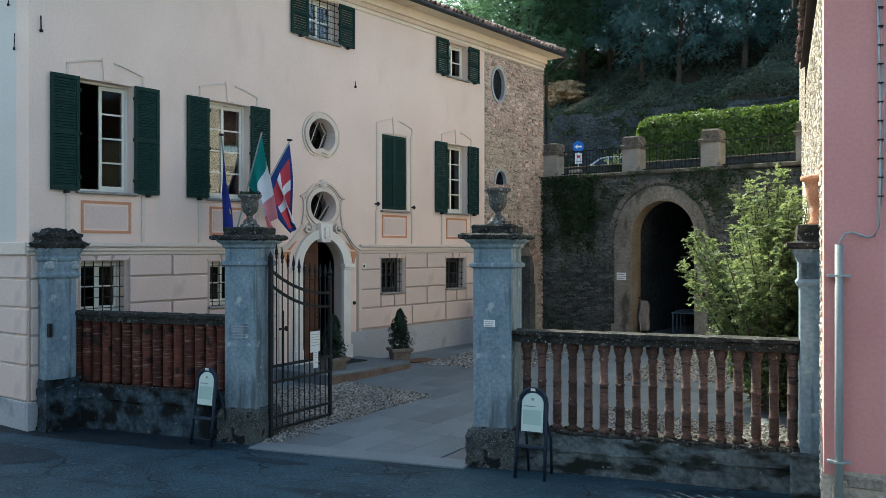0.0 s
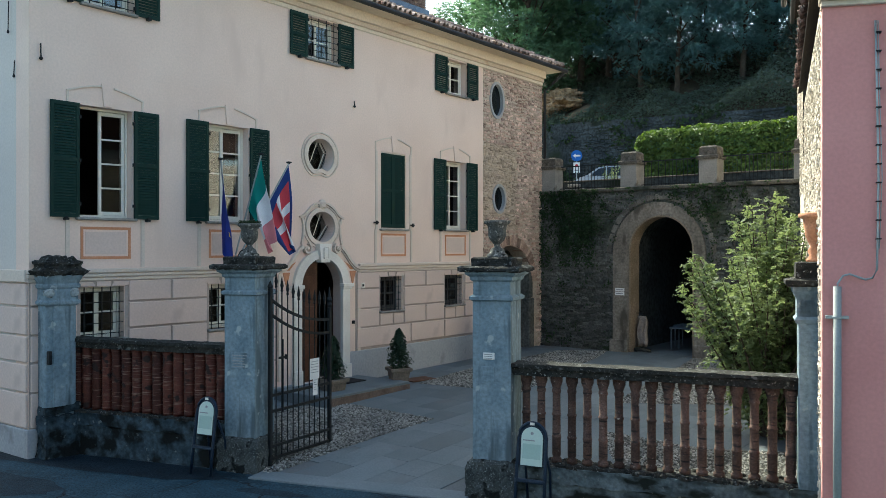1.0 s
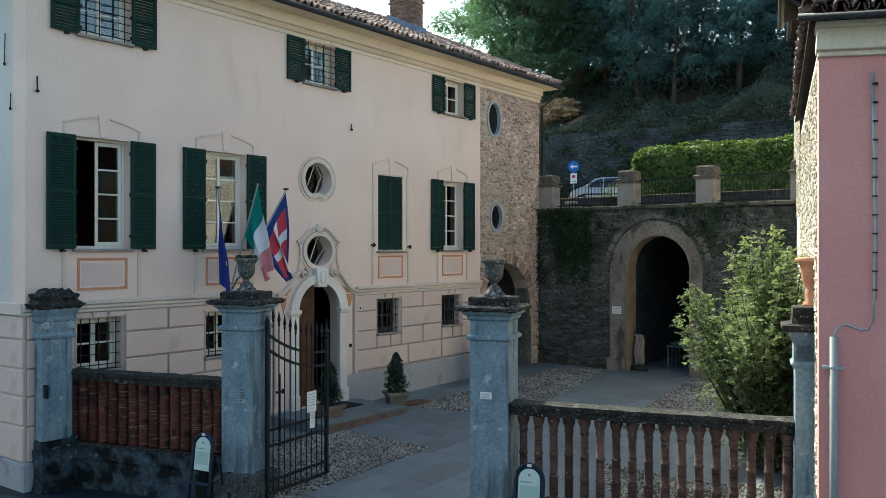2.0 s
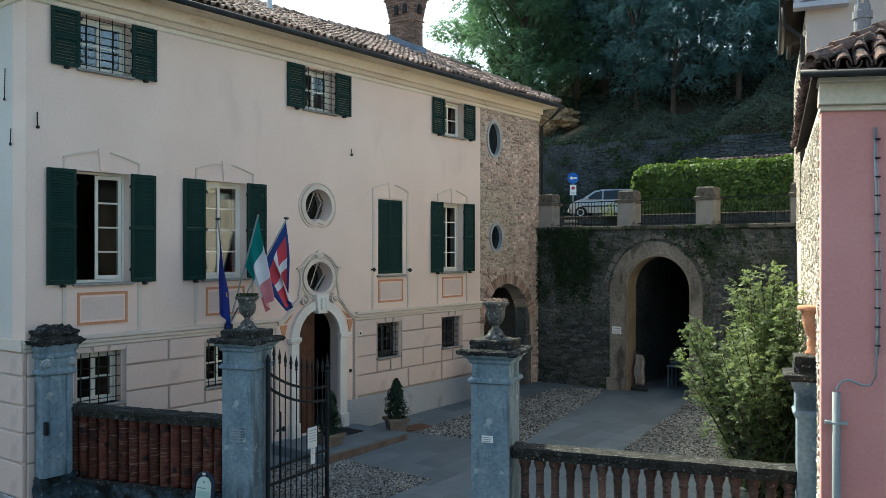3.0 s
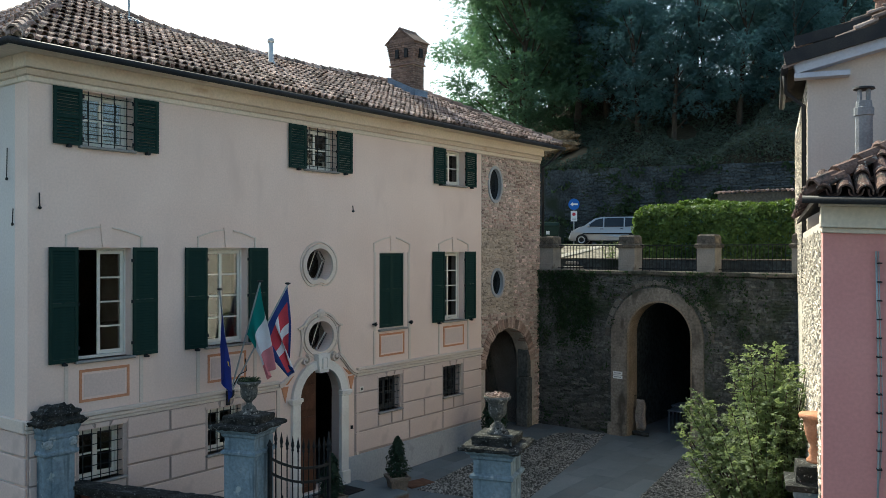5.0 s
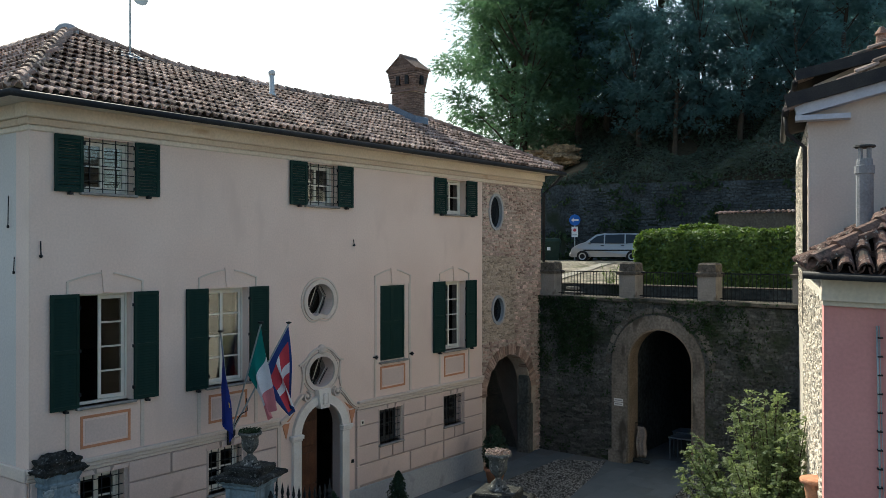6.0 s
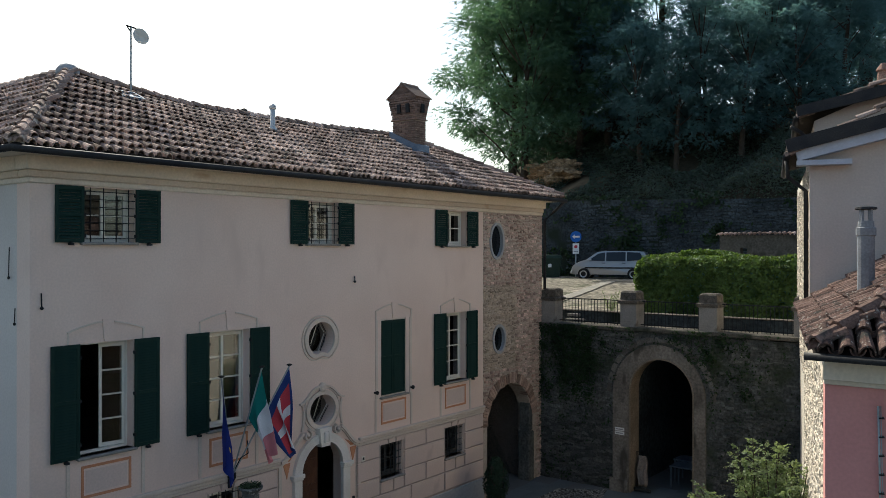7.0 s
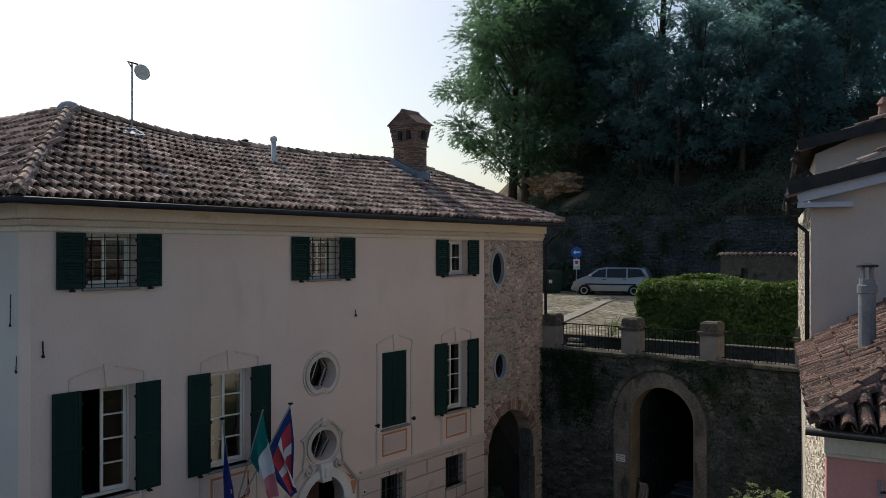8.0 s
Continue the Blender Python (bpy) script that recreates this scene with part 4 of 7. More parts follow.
def hill(x, y):
    """Height of the terrace and, past the upper wall, of the wooded slope, which falls away to the left."""
    z = 5.45 + min(max(y - 0.7, 0), 13) * 0.075
    if y > 18:
        y = min(y, 18 + 15 + 0.06 * (y - 33)) if y > 33 else y
        w = BACK @ Vector((x, y, 0))
        f = min(1, max(0, (w.x / w.y - 0.0) / 0.16))
        z = 8.8 + 1.4 * f + (y - 18) * (0.10 + 0.45 * f * f * (3 - 2 * f)) + 0.6 * noise.noise(Vector((x * 0.15, y * 0.15, 0)))
    return z


rows_ = [[bm.verts.new((x, y, hill(x, y))) for x in xs] for y in ys]
for a, b in zip(rows_, rows_[1:]):
    for i in range(len(xs) - 1):
        bm.faces.new((a[i], a[i + 1], b[i + 1], b[i]))
tagged(part("hillside", bm, LITTER, label="wooded hillside above a terrace", smooth=False, m=BACK), kind="structure", category="ground")
bm = bmesh.new()
ty = [0.72 + i * 0.9 for i in range(19)]
tx = [-16 + i * 1.2 for i in range(31)]
rows_ = [[bm.verts.new((x, y, hill(x, min(y, 17.5)) + 0.03 + 0.02 * noise.noise(Vector((x, y, 0))))) for x in tx] for y in ty]
for a, b in zip(rows_, rows_[1:]):
    for i in range(len(tx) - 1):
        bm.faces.new((a[i], a[i + 1], b[i + 1], b[i]))
tagged(part("terrace", bm, TERRACE, label="sunlit gravel terrace above the retaining wall", smooth=True, m=BACK), kind="structure", category="ground")
bm = bmesh.new()
rows_ = []
for i in range(15):
    f = i / 14
    cx, cy = -1.9 - 1.9 * f, 2.4 + 10.2 * f
    rows_.append([bm.verts.new((cx + 0.50 * w + 0.10 * noise.noise(Vector((f * 9, w, 2))), cy + 0.3 * w, hill(cx, cy + 0.3 * w) + 0.07)) for w in (-0.5, 0.5)])
for p, q in zip(rows_, rows_[1:]):
    bm.faces.new((p[0], p[1], q[1], q[0]))
tagged(part("path", bm, mat("pale_flagstone", (0.22, 0.205, 0.175), (0.33, 0.305, 0.26), 2, 20, 0.9, 0.3, contrast=0.2), label="pale flagstone strip across the terrace", m=BACK), kind="structure", category="path")
tagged(part("wall_upper", plated([(-14, 4.5), (40, 4.5), (40, 9.9), (3, 10.4), (-9, 10.72), (-14, 10.8)], [], 17.6, 18.1), BLACKSTONE, label="dark upper retaining wall below the wood", m=BACK), kind="structure", category="wall")

# ---- portal, oculi, panels and surrounds of the villa ----
def strip(bm, pts, w, y0, y1):
    """A flat moulding of width w along a path in the face of the wall."""
    pts = [Vector((x, z)) for x, z in pts]
    ring = []
    for i, p in enumerate(pts):
        d = (pts[min(i + 1, len(pts) - 1)] - pts[max(i - 1, 0)]).normalized()
        nn = Vector((-d.y, d.x)) * (w / 2)
        ring.append([bm.verts.new((q.x, y, q.y)) for q, y in ((p + nn, y1), (p + nn, y0), (p - nn, y0), (p - nn, y1))])
    for a, b in zip(ring, ring[1:]):
        for k in range(3):
            bm.faces.new((a[k], a[k + 1], b[k + 1], b[k]))
    bm.faces.new(ring[0])
    bm.faces.new(list(reversed(ring[-1])))
    bmesh.ops.recalc_face_normals(bm, faces=bm.faces[:])
    return bm


def curve(p0, p1, p2, p3, n=12):
    out = []
    for i in range(n + 1):
        t = i / n
        out.append(tuple((1 - t) ** 3 * a + 3 * t * (1 - t) ** 2 * b + 3 * t * t * (1 - t) * c + t ** 3 * d for a, b, c, d in zip(p0, p1, p2, p3)))
    return out


portal = part("portal", plated(arch(6.02, 7.84, 0.48, 2.70, 0.88, 24), [arch(6.25, 7.60, 0.481, 2.70, 0.68, 24)], -0.09, 0.004), MARBLE, villa, "white stone arched portal")
part("base", boxes((5.99, 6.26, -0.14, 0.0, 0.45, 0.80), bevel=0.015), MARBLE, portal)
part("base", boxes((7.59, 7.87, -0.14, 0.0, 0.45, 0.80), bevel=0.015), MARBLE, portal)
part("impost", boxes((5.97, 6.27, -0.12, 0.0, 2.62, 2.67), (5.94, 6.29, -0.15, 0.0, 2.67, 2.76), bevel=0.012), MARBLE, portal)
part("impost", boxes((7.585, 7.89, -0.12, 0.0, 2.62, 2.67), (7.565, 7.92, -0.15, 0.0, 2.67, 2.76), bevel=0.012), MARBLE, portal)
bm = plated([(6.79, 3.28), (7.07, 3.28), (7.13, 3.72), (6.73, 3.72)], [], -0.17, 0.0)
box(bm, 6.85, 7.01, -0.20, -0.17, 3.36, 3.64, bevel=0.03)
part("keystone", bm, MARBLE, portal, "carved keystone")
# double door, one leaf standing open
door = part("door", boxes((6.255, 6.93, 0.12, 0.19, 0.48, 3.30)), DOORWOOD, villa, "brown wooden double door, one leaf open")
for z0, z1 in ((0.62, 1.35), (1.50, 2.25), (2.4, 3.0)):
    part("door_panel", boxes((6.33, 6.86, 0.09, 0.12, z0, z1), bevel=0.012), DOORWOOD, door)
part("door_leaf", boxes((7.84, 8.52, 0.47, 0.53, 0.48, 3.30)), DOORWOOD, door)
part("door_handle", tube(bmesh.new(), [(6.88, 0.12, 1.5), (6.88, 0.06, 1.5), (6.88, 0.06, 1.62)], 0.012, 6), IRON, door)
# mouldings that carry the string course up and over the portal
for sgn in (-1, 1):
    cx = 6.93
    path = curve((cx + sgn * 1.30, 3.13), (cx + sgn * 0.98, 3.17), (cx + sgn * 0.90, 3.46), (cx + sgn * 0.62, 3.66), 14)
    part("scroll_moulding", strip(bmesh.new(), path, 0.065, -0.09, 0.0), TRIM, villa)
    part("scroll_moulding", strip(bmesh.new(), [(x + sgn * 0.03, z - 0.08) for x, z in path], 0.04, -0.05, 0.0), TRIM, villa)
    spiral = [(cx + sgn * 0.50 + (0.135 - 0.0085 * i) * math.cos(2.0 - sgn * 0.0 + i * 0.6) * sgn, 3.60 + (0.135 - 0.0085 * i) * math.sin(2.0 + i * 0.6)) for i in range(14)]
    part("volute", strip(bmesh.new(), spiral, 0.036, -0.10, 0.0), TRIM, villa)
    part("volute", lathe(bmesh.new(), [(0.04, 0.0), (0.04, 0.09), (0.02, 0.12)], 12), TRIM, villa, smooth=True, m=pose(cx + sgn * 0.50, 0.0, 3.60, 90, 0, 0))
    part("side_strip", strip(bmesh.new(), [(cx + sgn * 1.30, 3.06), (cx + sgn * 1.30, 0.62)], 0.09, -0.035, 0.0), TRIM, villa)
    part("orange_spandrel", plated([(cx + sgn * 0.98, 3.06), (cx + sgn * 1.20, 3.06), (cx + sgn * 1.08, 2.70)], [], -0.014, 0.0), ORANGE, villa)
    part("orange_spandrel", plated([(cx + sgn * 0.80, 3.30), (cx + sgn * 1.0, 3.10), (cx + sgn * 1.16, 3.10)], [], -0.012, 0.0), ORANGE, villa)

# oculi with lobed frames, glazing and crossed bars
for k, (cx, cz, rx, rz) in enumerate(OCULI):
    cu = 0.10 if k == 0 else 0.0
    oc = part("oculus", plated(cusped(cx, cz, rx + 0.11, rz + 0.10, cu), [cusped(cx, cz, rx, rz, cu)], -0.05, 0.0), TRIM, villa, "oval window with a moulded plaster frame")
    part("rim", plated(cusped(cx, cz, rx + 0.18, rz + 0.165, cu), [cusped(cx, cz, rx + 0.145, rz + 0.135, cu)], -0.03, 0.0), TRIM, oc)
    if k == 1:
        part("shell", lathe(bmesh.new(), [(0.12, 0.0), (0.12, 0.05), (0.06, 0.09)], 12), TRIM, oc, m=pose(cx, 0, cz + rz + 0.17, 90, 0, 0))
        for s in (-1, 1):
            part("ear", strip(bmesh.new(), curve((cx + s * 0.10, cz + rz + 0.20), (cx + s * 0.45, cz + rz + 0.16), (cx + s * 0.45, cz + 0.25), (cx + s * 0.72, cz + 0.22)), 0.045, -0.06, 0.0), TRIM, oc)
            part("ear", strip(bmesh.new(), curve((cx + s * 0.64, cz + 0.2), (cx + s * 0.56, cz), (cx + s * 0.60, cz - 0.2), (cx + s * 0.66, cz - 0.42)), 0.05, -0.05, 0.0), TRIM, oc)
    part("pane", plated(ellipse(0, cz, rx + 0.0, rz + 0.02), [], 0.0, 0.008), PANE_DULL, oc, m=pose(cx, 0.32, 0, 0, 0, -6))
    lattice = [(-0.13, -0.17, 0.10, 0.34), (-0.33, 0.14, -0.10, -0.31), (0.13, -0.32, 0.33, 0.09), (0.17, 0.34, 0.33, 0.12)] if k == 0 else [(-0.33, 0.16, -0.08, -0.31), (-0.10, -0.31, 0.18, 0.33), (0.08, -0.33, 0.38, 0.05)]
    for a, b, c, d in lattice:
        part("bar", tube(bmesh.new(), [(cx + a, 0.22, cz + b), (cx + c, 0.22, cz + d)], 0.010, 6), WHITEWOOD, oc)
        part("bar", tube(bmesh.new(), [(cx + a + 0.055, 0.20, cz + b), (cx + c + 0.055, 0.20, cz + d)], 0.009, 6), IRON, oc)

# flat surrounds and orange-framed panels of the first floor
SURR = FIRST[:2] + [BLIND, FIRST[2]]
for x0, x1, z0, z1 in SURR:
    s0, s1 = x0 - 0.21, x1 + 0.21
    for xx in (s0, s1):
        part("pilaster_strip", strip(bmesh.new(), [(xx, 3.25), (xx, z0 - 0.02)], 0.07, -0.025, 0.0), TRIM, villa)
        part("pilaster_strip", strip(bmesh.new(), [(xx, z1), (xx, z1 + 0.22)], 0.035, -0.02, 0.0), TRIM, villa)
        if x0 == BLIND[0]:
            part("pilaster_strip", strip(bmesh.new(), [(xx + 0.03, z0 - 0.02), (xx + 0.03, z1)] if xx == s0 else [(xx - 0.03, z0 - 0.02), (xx - 0.03, z1)], 0.075, -0.022, 0.0), TRIM, villa)
    c = (s0 + s1) / 2
    part("lintel_moulding", strip(bmesh.new(), curve((s0 - 0.02, z1 + 0.22), (s0 + 0.3, z1 + 0.34), (c - 0.2, z1 + 0.38), (c - 0.10, z1 + 0.38), 8), 0.03, -0.03, 0.0), TRIM, villa)
    part("lintel_moulding", strip(bmesh.new(), curve((c + 0.15, z1 + 0.37), (c + 0.25, z1 + 0.36), (s1 - 0.3, z1 + 0.32), (s1 + 0.02, z1 + 0.21), 8), 0.03, -0.03, 0.0), TRIM, villa)
    part("keystone", plated([(c - 0.06, z1 + 0.02), (c + 0.10, z1 + 0.02), (c + 0.14, z1 + 0.43), (c - 0.10, z1 + 0.43)], [], -0.03, 0.0), PLASTER, villa)
    part("orange_frame", plated(*framed(c - 0.50, c + 0.50, 3.41, 4.0, 0.05), -0.012, 0.0), ORANGE, villa)
    part("panel_field", boxes((c - 0.41, c + 0.41, -0.008, 0.0, 3.50, 3.91)), BLOCK, villa)
for x0, x1, z0, z1 in LOW:
    for i, (a, b) in enumerate(((x0 - 0.06, x0 + 0.27), (x0 + 0.30, x1 - 0.30), (x1 - 0.27, x1 + 0.06))):
        s = 0.05 * (i - 1)
        part("voussoir", plated([(a - s * 0, z1 + 0.015), (b, z1 + 0.015), (b + s, 3.0), (a + s, 3.0)], [], -0.035, 0.0), BLOCK, wall)
# wall hooks, small fittings beside the door
for x, z in ((8.05, 7.18), (0.19, 6.95)):
    part("wall_hook", lathe(tube(bmesh.new(), [(x, -0.025, z + (0.08 if x > 5 else 0.20)), (x, -0.03, z + 0.05), (x, -0.04, z - 0.04)], 0.012, 6), [(0.012, z - 0.09), (0.034, z - 0.07), (0.034, z - 0.05), (0.012, z - 0.03)], 8, x, -0.04), IRON, villa)
for y, z0, z1 in ((0.66, 7.42, 7.95), (0.45, 6.62, 6.88)):
    part("wall_tie", lathe(tube(bmesh.new(), [(-0.03, y, z1), (-0.04, y, z0)], 0.009, 6), [(0.010, z0 - 0.04), (0.022, z0 - 0.03), (0.022, z0), (0.010, z0 + 0.02)], 8, -0.04, y), IRON, villa)
for x, z in ((8.84, 4.27), (10.28, 4.23)):
    part("shutter_stop", boxes((x - 0.05, x + 0.05, -0.10, 0.0, z - 0.02, z + 0.02), (x - 0.02, x + 0.02, -0.10, -0.06, z - 0.05, z + 0.05)), IRON, villa)
num = part("number_plate", boxes((8.28, 8.43, -0.05, -0.028, 2.62, 2.76), bevel=0.012), WHITEWOOD, villa, "small white enamel plate")
part("plate_mark", boxes((8.325, 8.385, -0.054, -0.05, 2.66, 2.72)), IRON, num)
part("doorbell", boxes((8.0, 8.06, -0.04, 0.0, 1.75, 1.83)), IRON, villa)

# frames of the oval openings in the stone, and the rubble stones
for cx, cz, rx, rz in OVALS:
    oc = part("oval_window", plated(ellipse(cx, cz, rx + 0.07, rz + 0.07), [ellipse(cx, cz, rx - 0.01, rz - 0.01)], -0.02, 0.2), GREYWASH, villa, "oval opening with a grey cement rim")
    part("pane", plated(ellipse(cx, cz, rx, rz), [], 0.10, 0.12), DARKGLASS, oc, "dark pane")


def stone_shapes(material, n=10, seed=5):
    """Irregular unit stones that pieces share; front face at y=-1."""
    rnd = random.Random(seed)
    out = []
    for _ in range(n):
        j = lambda q: rnd.uniform(-q, q)
        base = [(-0.5 + j(0.12), -0.5 + j(0.18)), (0.5 + j(0.12), -0.5 + j(0.18)), (0.5 + j(0.12), 0.5 + j(0.18)), (-0.5 + j(0.12), 0.5 + j(0.18))]
        v = [(p, 0.4, q) for p, q in base] + [(p * 0.98, -0.6, q * 0.95) for p, q in base] + [(p * 0.84, -1 + j(0.2), q * 0.74) for p, q in base]
        f = [(lo + k, lo + (k + 1) % 4, lo + 4 + (k + 1) % 4, lo + 4 + k) for lo in (0, 4) for k in range(4)] + [(8, 9, 10, 11)]
        me = bpy.data.meshes.new("stone")
        me.from_pydata(v, [], f)
        me.materials.append(material)
        out.append(me)
    return out


def rubble(name, x0, x1, z0, z1, sw, sh, keep, material, parent, label, y=0.0, seed=1, proud=0.045, single=None, single_mat=None):
    """Irregular coursed stones standing proud of a mortar face: up to 290 single pieces where single holds, the rest as one mesh."""
    rnd = random.Random(seed)
    verts, faces = [], []
    shapes = stone_shapes(single_mat) if single else []
    made = 0
    z = z0
    while z < z1:
        h = sh * rnd.uniform(0.65, 1.4)
        x = x0 - rnd.uniform(0, sw)
        while x < x1:
            w = sw * rnd.uniform(0.45, 1.6)
            a, b = max(x, x0), min(x + w, x1)
            zt = min(z + h * rnd.uniform(0.8, 1.0), z1)
            if b - a > 0.05 and zt - z > 0.03 and keep((a + b) / 2, (z + zt) / 2):
                g = 0.012
                d = proud * rnd.uniform(0.35, 1.0)
                cx, cz, ww, hh = (a + b) / 2, (z + zt) / 2 + rnd.uniform(-0.34, 0.34) * sh, b - a - 2 * g, (zt - z) * rnd.uniform(0.8, 1.15) - 2 * g
                if single and made < 290 and single(cx, cz):
                    made += 1
                    piece("stone", shapes[rnd.randrange(len(shapes))], parent, pose(cx, y, cz, 0, rnd.uniform(-15, 15), 0) @ Matrix.Diagonal((ww, d, hh, 1)))
                else:
                    j = lambda s: rnd.uniform(-s, s)
                    base = [(-ww / 2 + j(0.024), -hh / 2 + j(0.022)), (ww / 2 + j(0.024), -hh / 2 + j(0.022)), (ww / 2 + j(0.024), hh / 2 + j(0.022)), (-ww / 2 + j(0.024), hh / 2 + j(0.022))]
                    n = len(verts)
                    verts += [(cx + p, y + 0.02, cz + q) for p, q in base]
                    verts += [(cx + p * 0.98, y - d * 0.6, cz + q * 0.95) for p, q in base]
                    verts += [(cx + p * 0.84, y - d + j(0.008), cz + q * 0.74) for p, q in base]
                    for lo in (0, 4):
                        for k in range(4):
                            faces.append((n + lo + k, n + lo + (k + 1) % 4, n + lo + 4 + (k + 1) % 4, n + lo + 4 + k))
                    faces.append((n + 8, n + 9, n + 10, n + 11))
            x += w
        z += h
    return from_lists(name, verts, faces, material, parent, label, kind="stuff")


def outside(shapes):
    """True where a point lies in none of the ovals or arches."""
    def test(x, z):
        for s in shapes:
            if s[0] == "oval" and ((x - s[1]) / s[3]) ** 2 + ((z - s[2]) / s[4]) ** 2 < 1:
                return False
            if s[0] == "arch":
                _, a, b, spring, rise = s
                c, r = (a + b) / 2, (b - a) / 2
                if abs(x - c) < r and (z < spring or ((x - c) / r) ** 2 + ((z - spring) / rise) ** 2 < 1):
                    return False
        return True
    return test


rubble("stone_facing", 13.74, U_END, 0.3, 9.03, 0.165, 0.09, outside([("oval", 14.47, 8.18, 0.47, 0.64), ("oval", 14.6, 5.15, 0.44, 0.53), ("arch", 13.6, 16.85, 2.55, 1.5)]), STONE_WARM, stone_wall, "brown and grey rubble stones", 0.02, 4, 0.034, lambda x, z: z > 4.2 and x < 15.6, mat("single_warm_stone", (0.33, 0.26, 0.20), (0.47, 0.39, 0.31), 6, 40, 0.92, 0.5, rand=0.4, contrast=0.25))
for i in range(43):
    an = math.pi * (i + 0.5) / 43
    p, q = math.cos(an), math.sin(an)
    piece_m = pose(15.225 + 1.45 * p, 0.0, 2.55 + 1.32 * q) @ Matrix.Rotation(math.pi / 2 - an, 4, "Y")
    if i == 0:
        VOUSS = mesh_of("voussoir", boxes((-0.045, 0.045, -0.03, 0.3, -0.16, 0.16), bevel=0.012), mat("arch_brick_stone", (0.27, 0.17, 0.13), (0.42, 0.31, 0.25), 3, 30, 0.92, 0.4, rand=0.45))
    piece("voussoir", VOUSS, stone_wall, piece_m @ Matrix.Diagonal((1.0, 0.8 + 0.25 * math.sin(i * 7.3) ** 2, 0.85 + 0.3 * math.sin(i * 3.7) ** 2, 1)))
# niche behind the low arch, shade put into its dark colour, with a dark jamb
part("niche", boxes((13.7, 17.0, 2.2, 2.4, 0, 3.8), (13.6, 13.75, 0.5, 2.3, 0, 3.8), (16.75, 16.9, 0.5, 2.3, 0, 3.8), (13.7, 17, 0.5, 2.4, 3.72, 3.9)), DARKMORTAR, villa, "niche wall with its shade in the colour")
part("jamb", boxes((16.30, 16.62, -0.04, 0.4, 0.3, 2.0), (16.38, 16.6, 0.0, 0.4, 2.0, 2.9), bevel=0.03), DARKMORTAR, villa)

# ---- chimney, vent, aerial, roof light ----
ch = thing("chimney", FACADE @ pose(13.34, 2.34, -0.13), "old brick chimney with a gabled brick cap", "chimney")
W, D = 0.55, 0.94
BR = [mesh_of("brick", boxes((0, 0.24, 0, 0.11, 0, 0.062), bevel=0.006), BRICK)]
part("core", boxes((0.02, W - 0.02, 0.02, D - 0.02, 10.4, 12.2), (0.0, W, 0.0, D, 12.15, 12.84)), MORTAR, ch)


def ring_of_bricks(x0, x1, y0, y1, z, shift):
    for (ax, ay, bx, by, ang) in ((x0, y0, x1, y0, 0), (x1, y0, x1, y1, 90), (x1, y1, x0, y1, 180), (x0, y1, x0, y0, 270)):
        L = math.hypot(bx - ax, by - ay)
        n = max(1, round((L - 0.11) / 0.25))
        st = (L - 0.11) / n
        for i in range(n):
            s = (i + (0.11 / st if shift else 0)) * st
            px, py = ax + (bx - ax) * s / L, ay + (by - ay) * s / L
            piece("brick", BR[0], ch, pose(px, py, z, 0, 0, ang) @ Matrix.Diagonal((st / 0.25, 1, 1, 1)))


for i in range(16):
    ring_of_bricks(0, W, 0, D, 10.98 + i * 0.072, i % 2)
part("collar", boxes((-0.045, W + 0.045, -0.045, D + 0.045, 12.15, 12.195), bevel=0.008), BRICK, ch)
for i in range(9):
    o = 0.01 + 0.011 * i
    ring_of_bricks(-o, W + o, -o, D + o, 12.20 + i * 0.072, i % 2)
for yy in (0.18, 0.54):
    part("smoke_hole", boxes((-0.105, -0.03, yy, yy + 0.13, 12.38, 12.66)), IRON, ch, "dark smoke hole")
part("smoke_hole", boxes((0.2, 0.35, -0.105, -0.03, 12.38, 12.66)), IRON, ch)
bm = bmesh.new()
gx0, gx1, gy0, gy1 = -0.105, W + 0.105, -0.105, D + 0.105
gv = [bm.verts.new(p) for p in ((gx0, gy0, 12.84), (gx0, gy1, 12.84), (gx0, D / 2, 13.27), (gx1, gy0, 12.84), (gx1, gy1, 12.84), (gx1, D / 2, 13.27))]
for f in ((0, 1, 2), (3, 5, 4), (0, 2, 5, 3), (2, 1, 4, 5), (0, 3, 4, 1)):
    bm.faces.new([gv[i] for i in f])
part("cap", bm, BRICK, ch, "gabled brick cap")
part("ridge_tile", tube(bmesh.new(), [(gx0 - 0.02, D / 2, 13.28), (gx1 + 0.02, D / 2, 13.28)], 0.075, 10), BRICK, ch)
for row in range(5):
    half = (gy1 - gy0) / 2 * (1 - (row + 0.75) / 6)
    n = max(1, int(2 * half / 0.25))
    for i in range(n):
        piece("brick", BR[0], ch, pose(gx0 - 0.012, D / 2 + half - i * 2 * half / n, 12.85 + row * 0.072, 0, 0, 270) @ Matrix.Diagonal((2 * half / n / 0.25, 1, 1, 1)))
for s in (0, 1):
    part("cap_slab", plated([(gx0 - 0.03, 12.83), (gx1 + 0.03, 12.83), (gx1 + 0.03, 12.865), (gx0 - 0.03, 12.865)], [], 0, 0.74), BRICK, ch, m=pose(0, gy0 - 0.04, 0) @ Matrix.Translation((0, 0, 12.85)) @ Matrix.Rotation(radians(36.8), 4, "X") @ Matrix.Translation((0, 0, -12.85)) if s == 0 else pose(W, D + 0.145, 0, 0, 0, 180) @ Matrix.Translation((0, 0, 12.85)) @ Matrix.Rotation(radians(36.8), 4, "X") @ Matrix.Translation((0, 0, -12.85)))
fl = boxes((-0.05, W + 0.05, -0.10, D + 0.08, 0, 0.34))
for v in fl.verts:
    v.co.z += H_EAVE + RISE * (v.co.y + 2.34 - V_EAVE) + 0.11
